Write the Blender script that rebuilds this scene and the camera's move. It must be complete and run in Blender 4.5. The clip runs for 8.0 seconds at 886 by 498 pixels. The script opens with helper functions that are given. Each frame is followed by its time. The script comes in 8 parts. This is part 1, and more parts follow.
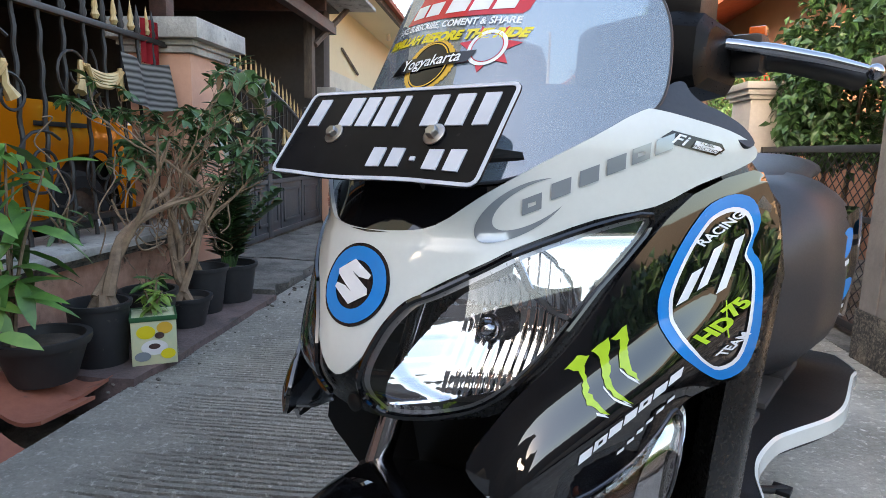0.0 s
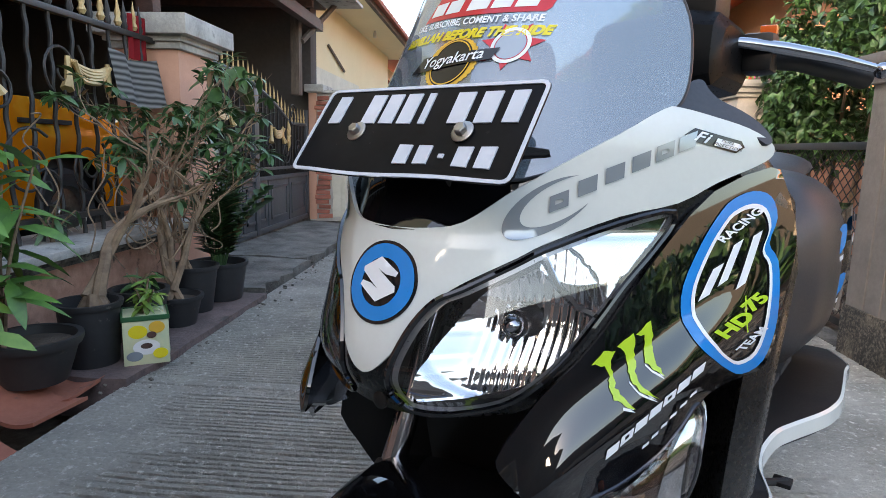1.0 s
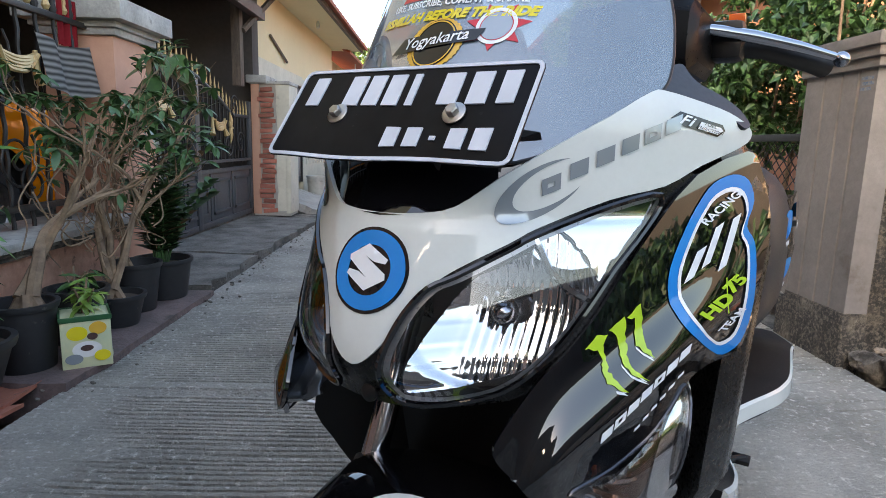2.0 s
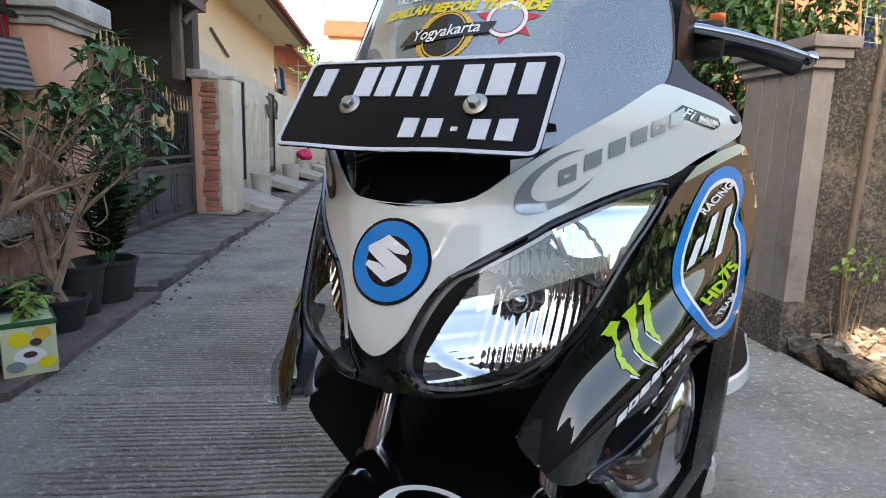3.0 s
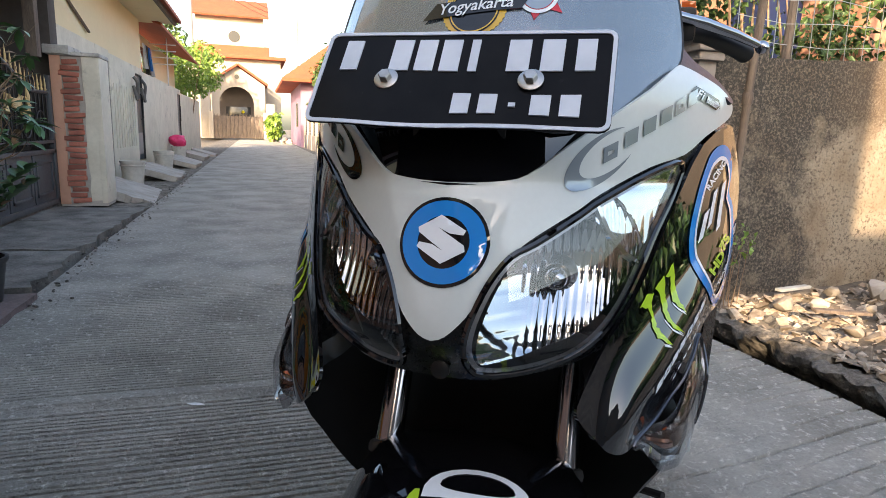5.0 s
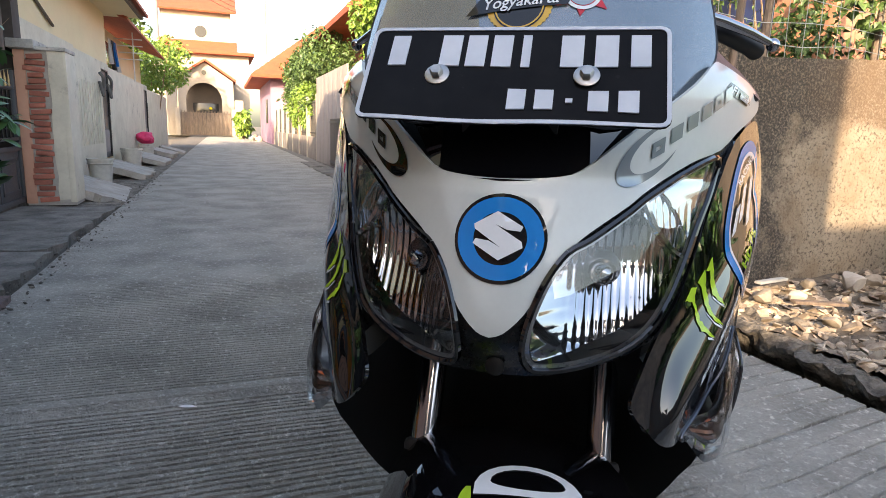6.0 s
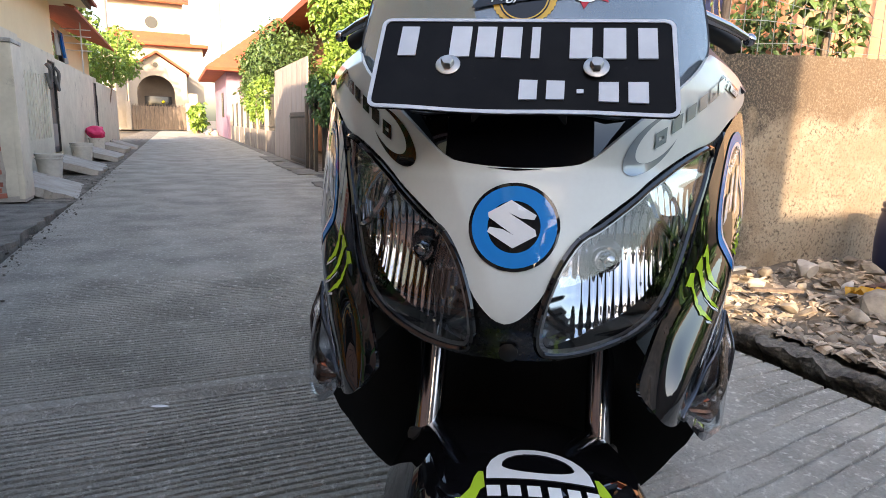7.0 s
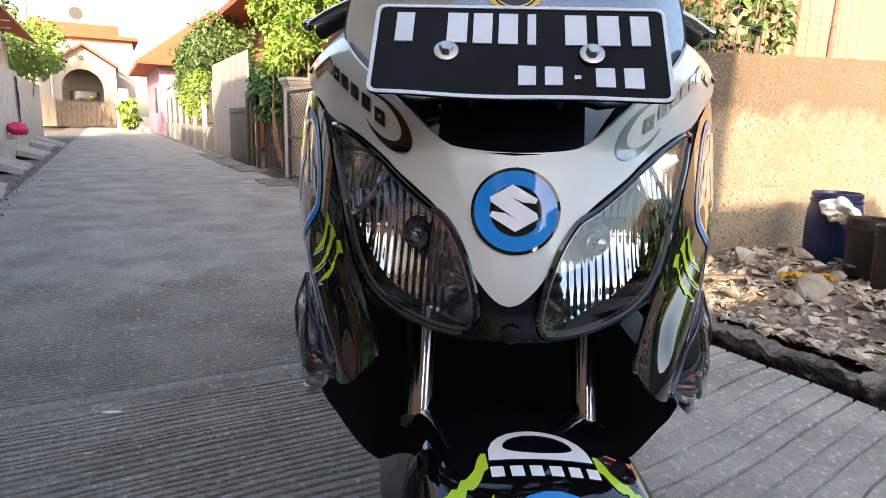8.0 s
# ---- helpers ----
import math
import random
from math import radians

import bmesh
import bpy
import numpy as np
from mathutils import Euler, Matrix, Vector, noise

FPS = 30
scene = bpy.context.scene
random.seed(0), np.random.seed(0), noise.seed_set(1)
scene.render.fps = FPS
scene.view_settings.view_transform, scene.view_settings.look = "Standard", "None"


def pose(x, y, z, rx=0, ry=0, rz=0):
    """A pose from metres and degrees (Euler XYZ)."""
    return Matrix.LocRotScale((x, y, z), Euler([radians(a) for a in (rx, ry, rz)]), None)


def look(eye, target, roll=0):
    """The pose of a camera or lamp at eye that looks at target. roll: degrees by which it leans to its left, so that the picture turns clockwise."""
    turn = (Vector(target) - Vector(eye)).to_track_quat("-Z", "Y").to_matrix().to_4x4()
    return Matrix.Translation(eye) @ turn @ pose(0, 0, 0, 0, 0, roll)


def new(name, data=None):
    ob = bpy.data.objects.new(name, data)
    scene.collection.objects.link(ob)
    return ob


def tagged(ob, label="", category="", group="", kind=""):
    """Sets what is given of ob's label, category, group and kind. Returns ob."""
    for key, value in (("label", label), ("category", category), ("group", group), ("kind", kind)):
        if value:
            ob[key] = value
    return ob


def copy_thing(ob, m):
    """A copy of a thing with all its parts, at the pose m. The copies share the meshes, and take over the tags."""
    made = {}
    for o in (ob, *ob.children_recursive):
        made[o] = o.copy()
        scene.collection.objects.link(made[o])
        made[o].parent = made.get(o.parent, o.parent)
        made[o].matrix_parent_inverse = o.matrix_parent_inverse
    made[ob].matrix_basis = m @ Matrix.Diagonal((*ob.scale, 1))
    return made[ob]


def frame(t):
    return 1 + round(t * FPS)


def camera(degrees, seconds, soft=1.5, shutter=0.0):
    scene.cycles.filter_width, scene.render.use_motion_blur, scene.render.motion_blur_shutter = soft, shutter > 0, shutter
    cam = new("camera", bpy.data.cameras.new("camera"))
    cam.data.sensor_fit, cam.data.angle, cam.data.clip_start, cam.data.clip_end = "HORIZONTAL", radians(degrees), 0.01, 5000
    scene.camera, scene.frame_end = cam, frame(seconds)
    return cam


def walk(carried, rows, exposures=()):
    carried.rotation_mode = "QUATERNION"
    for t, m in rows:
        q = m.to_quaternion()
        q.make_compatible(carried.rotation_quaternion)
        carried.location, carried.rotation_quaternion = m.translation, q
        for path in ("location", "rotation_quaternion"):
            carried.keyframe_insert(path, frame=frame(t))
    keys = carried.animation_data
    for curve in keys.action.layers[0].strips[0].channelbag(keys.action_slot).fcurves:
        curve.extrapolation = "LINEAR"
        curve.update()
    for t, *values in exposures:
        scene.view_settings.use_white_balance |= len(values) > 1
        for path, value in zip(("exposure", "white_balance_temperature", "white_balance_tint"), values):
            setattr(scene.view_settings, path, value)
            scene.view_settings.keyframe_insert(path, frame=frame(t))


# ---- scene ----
cam = camera(72.3, 8.0, 0.85)
# seconds, eye, target, roll
PATH = [
    (0.0, (0.17, 0.033, 0.929), (-0.032, 1.997, 0.611), 1.5),
    (0.5, (0.155, 0.027, 0.93), (-0.035, 1.992, 0.608), 1.5),
    (1.0, (0.131, 0.028, 0.928), (-0.022, 1.995, 0.603), 1.5),
    (1.5, (0.105, 0.032, 0.925), (0.044, 2.004, 0.594), 1.5),
    (2.0, (0.089, 0.042, 0.917), (0.115, 2.013, 0.576), 1.5),
    (2.2, (0.079, 0.039, 0.914), (0.134, 2.009, 0.572), 1.5),
    (3.5, (-0.019, 0.048, 0.909), (0.298, 1.992, 0.561), 1.8),
    (4.0, (-0.054, 0.059, 0.911), (0.368, 1.982, 0.555), 1.9),
    (4.5, (-0.093, 0.069, 0.9), (0.426, 1.965, 0.536), 1.8),
    (5.8, (-0.181, 0.107, 0.894), (0.467, 1.96, 0.51), 1.9),
    (6.0, (-0.197, 0.11, 0.893), (0.472, 1.956, 0.511), 1.8),
    (6.5, (-0.229, 0.118, 0.89), (0.501, 1.939, 0.501), 1.8),
    (7.0, (-0.244, 0.121, 0.888), (0.543, 1.916, 0.492), 1.8),
    (7.5, (-0.268, 0.126, 0.886), (0.609, 1.878, 0.484), 1.7),
    (8.0, (-0.293, 0.14, 0.877), (0.656, 1.854, 0.474), 1.7),
]
walk(cam, [(t, look(eye, target, roll)) for t, eye, target, roll in PATH],
     [(0.0, 2.66, 7000, 13), (4.0, 2.36, 6950, 13), (6.2, 2.27, 6950, 14), (8.0, 2.48, 6900, 15)])

# ---- light ----
SUN_TURN, SUN_UP = 30.0, 20.0     # the light travels this far to the right of the street, and stands this high
world = bpy.data.worlds.new("world")
scene.world = world
world.use_nodes = True
wn = world.node_tree.nodes
sky = wn.new("ShaderNodeTexSky")
sky.sky_type = "NISHITA"
sky.sun_disc = False
sky.sun_elevation = radians(SUN_UP)
sky.sun_rotation = radians(180 + SUN_TURN)
sky.air_density, sky.dust_density, sky.ozone_density = 1.1, 3.0, 1.0
world.node_tree.links.new(sky.outputs["Color"], wn["Background"].inputs["Color"])
wn["Background"].inputs["Strength"].default_value = 0.15
sun = new("sun", bpy.data.lights.new("sun", "SUN"))
sun.data.energy, sun.data.angle, sun.data.color = 3.1, radians(0.6), (1.0, 0.78, 0.53)
sx, sy = math.sin(radians(SUN_TURN)), math.cos(radians(SUN_TURN))
sun.matrix_world = look((0, 0, 30), (sx, sy, 30 - math.tan(radians(SUN_UP))))

# ---- tools ----
def smooth_line(pts, n=4, closed=True):
    """A Catmull-Rom curve through 2D or 3D points."""
    out, k = [], len(pts)
    pv = [Vector(p) for p in pts]
    for i in range(k if closed else k - 1):
        p1, p2 = pv[i], pv[(i + 1) % k]
        p0 = pv[i - 1] if closed or i > 0 else p1
        p3 = pv[(i + 2) % k] if closed or i + 2 < k else p2
        for j in range(n):
            t = j / n
            out.append(0.5 * (2 * p1 + (p2 - p0) * t + (2 * p0 - 5 * p1 + 4 * p2 - p3) * t * t + (3 * p1 - p0 - 3 * p2 + p3) * t ** 3))
    if not closed:
        out.append(pv[-1])
    return out


def inside(p, poly):
    c, j = False, len(poly) - 1
    for i in range(len(poly)):
        a, b = poly[i], poly[j]
        if (a[1] > p[1]) != (b[1] > p[1]) and p[0] < (b[0] - a[0]) * (p[1] - a[1]) / (b[1] - a[1]) + a[0]:
            c = not c
        j = i
    return c


def thing(name, label, category, place=(0, 0, 0), rz=0.0, group="", kind=""):
    ob = new(name)
    ob.matrix_world = pose(*place, 0, 0, rz)
    ob.empty_display_size = 0.1
    return tagged(ob, label, category, group, kind)


def finish(bm, name, material, smooth=True, angle=40):
    bmesh.ops.recalc_face_normals(bm, faces=bm.faces)
    me = bpy.data.meshes.new(name)
    if smooth:
        for f in bm.faces:
            f.smooth = True
        lim = radians(angle)
        for e in bm.edges:
            e.smooth = not (len(e.link_faces) == 2 and e.calc_face_angle(0) > lim)
    bm.to_mesh(me)
    bm.free()
    me.materials.append(material)
    return me


def part(name, bm, material, parent, label="", smooth=True, angle=40, at=None):
    """One mesh object under a thing or a part; the bmesh is in the thing's own axes."""
    ob = new(name, finish(bm, name, material, smooth, angle))
    ob.parent = parent
    if at is not None:
        ob.matrix_local = at
    if label:
        ob["label"] = label
    return ob


def piece(name, me, parent, at):
    ob = new(name, me)
    ob.parent = parent
    ob.matrix_local = at
    return ob


def solid(name, bm, material, label, category, kind="", group="", smooth=True, angle=40):
    """A top-level thing that is one mesh, in world axes."""
    return tagged(new(name, finish(bm, name, material, smooth, angle)), label, category, group, kind)


def box(bm, x0, x1, y0, y1, z0, z1, bev=0.0, m=None):
    c = Matrix.Translation(((x0 + x1) / 2, (y0 + y1) / 2, (z0 + z1) / 2)) @ Matrix.Diagonal((x1 - x0, y1 - y0, z1 - z0, 1))
    if m is not None:
        c = m @ c
    g = bmesh.ops.create_cube(bm, size=1, matrix=c)
    if bev > 0:
        es = list({e for v in g["verts"] for e in v.link_edges})
        bmesh.ops.bevel(bm, geom=es, offset=bev, segments=2, affect="EDGES", profile=0.6)
    return bm


def boxes(*rows, bev=0.0):
    bm = bmesh.new()
    for r in rows:
        box(bm, *r, bev=bev)
    return bm


def tube(bm, pts, radius, n=8, caps=True):
    """A round rod along points; radius is a number or one for each point."""
    pv = [Vector(p) for p in pts]
    rs = radius if isinstance(radius, (list, tuple)) else [radius] * len(pv)
    rings, side = [], None
    for i, p in enumerate(pv):
        d = (pv[min(i + 1, len(pv) - 1)] - pv[max(i - 1, 0)]).normalized()
        if side is None:
            side = d.orthogonal().normalized()
        side = (side - d * side.dot(d)).normalized()
        up = d.cross(side)
        rings.append([bm.verts.new(p + rs[i] * (math.cos(2 * math.pi * k / n) * side + math.sin(2 * math.pi * k / n) * up)) for k in range(n)])
    for a, b in zip(rings, rings[1:]):
        for k in range(n):
            bm.faces.new((a[k], a[(k + 1) % n], b[(k + 1) % n], b[k]))
    if caps:
        bm.faces.new(rings[0][::-1])
        bm.faces.new(rings[-1])
    return bm


def lathe(bm, profile, n=24, m=None):
    """A turned body from (radius, height) pairs about z."""
    m = m or Matrix()
    rings = []
    for r, z in profile:
        if r < 1e-5:
            rings.append([bm.verts.new(m @ Vector((0, 0, z)))])
        else:
            rings.append([bm.verts.new(m @ Vector((r * math.cos(2 * math.pi * k / n), r * math.sin(2 * math.pi * k / n), z))) for k in range(n)])
    for a, b in zip(rings, rings[1:]):
        for k in range(n):
            q = [a[k % len(a)], a[(k + 1) % len(a)], b[(k + 1) % len(b)], b[k % len(b)]]
            q = list(dict.fromkeys(q))
            if len(q) > 2:
                bm.faces.new(q)
    return bm


def loft(bm, rings, closed=True, caps=True):
    vs = [[bm.verts.new(p) for p in r] for r in rings]
    n = len(vs[0])
    for a, b in zip(vs, vs[1:]):
        for k in range(n if closed else n - 1):
            bm.faces.new((a[k], a[(k + 1) % n], b[(k + 1) % n], b[k]))
    if caps and closed:
        bm.faces.new(vs[0][::-1])
        bm.faces.new(vs[-1])
    return bm


def patch(outline, surf, step=0.012, thick=0.003, holes=(), bm=None):
    """A curved panel: a flat outline laid on the surface surf(u, v) -> point, with a thickness behind it."""
    from mathutils.geometry import delaunay_2d_cdt
    bm = bm or bmesh.new()
    loops = [[Vector(p[:2]) for p in outline]] + [[Vector(p[:2]) for p in h] for h in holes]
    verts, edges = [], []
    for lp in loops:
        s = len(verts)
        for i, p in enumerate(lp):
            verts.append(p)
            q = lp[(i + 1) % len(lp)]
            cut = int((q - p).length / step)
            for c in range(1, cut + 1):
                verts.append(p.lerp(q, c / (cut + 1)))
        edges += [(s + i, s + (i + 1) % (len(verts) - s)) for i in range(len(verts) - s)]
    us, ws = [p.x for p in loops[0]], [p.y for p in loops[0]]
    u = min(us) + step * 0.37
    while u < max(us):
        w = min(ws) + step * 0.41
        while w < max(ws):
            if inside((u, w), loops[0]) and not any(inside((u, w), h) for h in loops[1:]):
                verts.append(Vector((u, w)))
            w += step
        u += step
    vo, _, fo = delaunay_2d_cdt(verts, edges, [], 0, 1e-5)[:3]
    keep = []
    for f in fo:
        c = sum((vo[i] for i in f), Vector((0, 0))) / len(f)
        if inside(c, loops[0]) and not any(inside(c, h) for h in loops[1:]):
            keep.append(f)
    top = [bm.verts.new(surf(p.x, p.y)) for p in vo]
    faces = [bm.faces.new([top[i] for i in f]) for f in keep]
    bmesh.ops.recalc_face_normals(bm, faces=faces)
    bm.normal_update()
    if thick:
        away = Vector(surf(us[0], ws[0])) * 0 + Vector((0, 1, 0))
        back = {}
        for v in {v for f in faces for v in f.verts}:
            nrm = v.normal if v.normal.dot(away) > 0 else -v.normal
            back[v] = bm.verts.new(v.co + nrm * thick)
        rim = {}
        for f in faces:
            for e in f.edges:
                rim[e] = rim.get(e, 0) + 1
        for f in faces:
            bm.faces.new([back[v] for v in reversed(f.verts)])
        for e, c in rim.items():
            if c == 1:
                a, b = e.verts
                bm.faces.new((a, b, back[b], back[a]))
    loose = [v for v in bm.verts if not v.link_faces]
    bmesh.ops.delete(bm, geom=loose, context="VERTS")
    return bm


def mirrored(outline):
    """The whole outline of a panel from its right half, which runs from the middle line to the middle line."""
    return [(x, z) for x, z in outline] + [(-x, z) for x, z in reversed(outline) if x > 1e-4]


def flip(outline):
    return [(-x, z) for x, z in outline]


def ring(outline, width):
    """The same outline drawn in by width."""
    n, out = len(outline), []
    area = sum(outline[i - 1][0] * outline[i][1] - outline[i][0] * outline[i - 1][1] for i in range(n))
    s = 1 if area > 0 else -1
    for i in range(n):
        d = Vector(outline[(i + 1) % n]) - Vector(outline[i - 1])
        d = d.normalized()
        out.append((outline[i][0] - s * d.y * width, outline[i][1] + s * d.x * width))
    return out


def lettering(words, size, place, surf, bm=None, lean=0.0, turn=0.0, bold=0.0, spacing=1.0, width=0.0):
    """Words in the built-in font, laid on a surface. place: the middle of the words in the surface's own coordinates."""
    cu = bpy.data.curves.new("words", "FONT")
    cu.body, cu.size, cu.align_x, cu.align_y, cu.shear, cu.offset, cu.space_character = words, size, "CENTER", "CENTER", lean, bold, spacing
    cu.resolution_u = 3
    ob = bpy.data.objects.new("words", cu)
    scene.collection.objects.link(ob)
    me = bpy.data.meshes.new_from_object(ob.evaluated_get(bpy.context.evaluated_depsgraph_get()))
    bpy.data.objects.remove(ob)
    bpy.data.curves.remove(cu)
    bm = bm or bmesh.new()
    tmp = bmesh.new()
    tmp.from_mesh(me)
    bpy.data.meshes.remove(me)
    bmesh.ops.triangulate(tmp, faces=tmp.faces)
    c, s = math.cos(radians(turn)), math.sin(radians(turn))
    xs = [v.co.x for v in tmp.verts]
    kx = width / (max(xs) - min(xs)) if width else 1.0
    vm = {}
    for v in tmp.verts:
        v.co.x *= kx
        vm[v] = bm.verts.new(surf(place[0] + c * v.co.x - s * v.co.y, place[1] + s * v.co.x + c * v.co.y))
    for f in tmp.faces:
        try:
            bm.faces.new([vm[v] for v in f.verts])
        except ValueError:
            pass
    tmp.free()
    return bm

# ---- materials ----
def mat(name, base, base2=None, rough=0.5, metal=0.0, grain=30.0, blotch=2.0, mix=0.5, bump=0.0, bump_scale=None, coat=0.0, spec=0.5, stretch=(1, 1, 1), per_island=0.0, dirt=None, dirt_scale=1.2, dirt_cut=0.55, rough_var=0.1, island=0.0, coat_ior=1.5):
    """A surface with variation at two scales: grain and blotches, with optional stains and fine relief."""
    m = bpy.data.materials.new(name)
    m.use_nodes = True
    nt = m.node_tree
    N, Lk = nt.nodes, nt.links
    bs = N["Principled BSDF"]
    geo = N.new("ShaderNodeNewGeometry")
    mp = N.new("ShaderNodeMapping")
    mp.inputs["Scale"].default_value = stretch
    Lk.new(geo.outputs["Position"], mp.inputs["Vector"])

    def noise_at(scale, detail=5.0, r=0.6):
        n = N.new("ShaderNodeTexNoise")
        n.inputs["Scale"].default_value, n.inputs["Detail"].default_value, n.inputs["Roughness"].default_value = scale, detail, r
        Lk.new(mp.outputs["Vector"], n.inputs["Vector"])
        return n

    def mixer(a, b, fac):
        x = N.new("ShaderNodeMix")
        x.data_type = "RGBA"
        for sock, val in ((x.inputs[6], a), (x.inputs[7], b), (x.inputs[0], fac)):
            if hasattr(val, "links"):
                Lk.new(val, sock)
            else:
                sock.default_value = val
        return x.outputs[2]

    def ramp(src, lo, hi):
        r = N.new("ShaderNodeMapRange")
        r.inputs["From Min"].default_value, r.inputs["From Max"].default_value = lo, hi
        Lk.new(src, r.inputs["Value"])
        return r.outputs["Result"]

    base2 = base2 or tuple(c * 0.7 for c in base)
    ng, nb = noise_at(grain), noise_at(blotch)
    f1 = ramp(nb.outputs["Fac"], 0.35, 0.65)
    f2 = ramp(ng.outputs["Fac"], 0.3, 0.7)
    add = N.new("ShaderNodeMath")
    add.operation = "MULTIPLY_ADD"
    Lk.new(f1, add.inputs[0])
    add.inputs[1].default_value = 0.5 * mix * 2
    hlf = N.new("ShaderNodeMath")
    hlf.operation = "MULTIPLY"
    Lk.new(f2, hlf.inputs[0])
    hlf.inputs[1].default_value = 0.5 * mix
    Lk.new(hlf.outputs[0], add.inputs[2])
    add.use_clamp = True
    col = mixer((*base, 1), (*base2, 1), add.outputs[0])
    if island or per_island:
        oi = N.new("ShaderNodeObjectInfo") if island else geo
        ri = N.new("ShaderNodeHueSaturation")
        vr = N.new("ShaderNodeMapRange")
        vr.inputs["To Min"].default_value, vr.inputs["To Max"].default_value = 1 - island - per_island, 1 + island + per_island
        Lk.new(oi.outputs["Random" if island else "Random Per Island"], vr.inputs["Value"])
        Lk.new(vr.outputs["Result"], ri.inputs["Value"])
        Lk.new(col, ri.inputs["Color"])
        col = ri.outputs["Color"]
    if dirt:
        nd = noise_at(dirt_scale, 8.0, 0.7)
        col = mixer(col, (*dirt, 1), ramp(nd.outputs["Fac"], dirt_cut, dirt_cut + 0.12))
    Lk.new(col, bs.inputs["Base Color"])
    rr = N.new("ShaderNodeMapRange")
    rr.inputs["To Min"].default_value, rr.inputs["To Max"].default_value = max(0.0, rough - rough_var), min(1.0, rough + rough_var)
    Lk.new(ng.outputs["Fac"], rr.inputs["Value"])
    Lk.new(rr.outputs["Result"], bs.inputs["Roughness"])
    bs.inputs["Metallic"].default_value = metal
    bs.inputs["Specular IOR Level"].default_value = spec
    bs.inputs["Coat Weight"].default_value = coat
    bs.inputs["Coat Roughness"].default_value = 0.03
    bs.inputs["Coat IOR"].default_value = coat_ior
    if bump:
        b = N.new("ShaderNodeBump")
        b.inputs["Strength"].default_value = 1.0
        b.inputs["Distance"].default_value = bump
        nn = noise_at(bump_scale or grain, 8.0, 0.65)
        Lk.new(nn.outputs["Fac"], b.inputs["Height"])
        Lk.new(b.outputs["Normal"], bs.inputs["Normal"])
    return m


def gloss_paint(name, base, rough=0.06, coat=0.0, speck=0.04, spec=0.5, coat_ior=1.5):
    m = mat(name, base, tuple(c * (1 - speck * 3) for c in base), rough=rough, grain=180, blotch=9, mix=0.5, coat=coat, rough_var=0.015, spec=spec, coat_ior=coat_ior)
    return m


def clear_glass(name, tint=(1, 1, 1), facing=0.08, rough=0.0, sky_sheen=0.0):
    """A thin clear pane: what is behind it shows, with a mirror gloss that grows from facing to one at the rim."""
    m = bpy.data.materials.new(name)
    m.use_nodes = True
    N, Lk = m.node_tree.nodes, m.node_tree.links
    N.remove(N["Principled BSDF"])
    tr, gl, lw, mx = N.new("ShaderNodeBsdfTransparent"), N.new("ShaderNodeBsdfGlossy"), N.new("ShaderNodeLayerWeight"), N.new("ShaderNodeMixShader")
    tr.inputs["Color"].default_value = (*tint, 1)
    gl.inputs["Roughness"].default_value = rough
    lw.inputs["Blend"].default_value = 0.5
    pw, rg = N.new("ShaderNodeMath"), N.new("ShaderNodeMapRange")
    pw.operation = "POWER"
    pw.inputs[1].default_value = 4.5
    rg.inputs["To Min"].default_value = facing
    Lk.new(lw.outputs["Facing"], pw.inputs[0])
    Lk.new(pw.outputs[0], rg.inputs["Value"])
    Lk.new(rg.outputs["Result"], mx.inputs[0])
    Lk.new(tr.outputs[0], mx.inputs[1])
    Lk.new(gl.outputs[0], mx.inputs[2])
    out = mx
    # the sky's reflection put into a flat blue-grey diffuse film
    if sky_sheen:
        df, out = N.new("ShaderNodeBsdfDiffuse"), N.new("ShaderNodeMixShader")
        df.inputs["Color"].default_value = (0.40, 0.52, 0.62, 1)
        nz, rg = N.new("ShaderNodeTexNoise"), N.new("ShaderNodeMapRange")
        nz.inputs["Scale"].default_value, nz.inputs["Detail"].default_value = 9.0, 8.0
        rg.inputs["To Min"].default_value, rg.inputs["To Max"].default_value = sky_sheen * 0.85, sky_sheen * 1.15
        Lk.new(nz.outputs["Fac"], rg.inputs["Value"])
        Lk.new(rg.outputs["Result"], out.inputs[0])
        Lk.new(mx.outputs[0], out.inputs[1])
        Lk.new(df.outputs[0], out.inputs[2])
    Lk.new(out.outputs[0], N["Material Output"].inputs["Surface"])
    return m


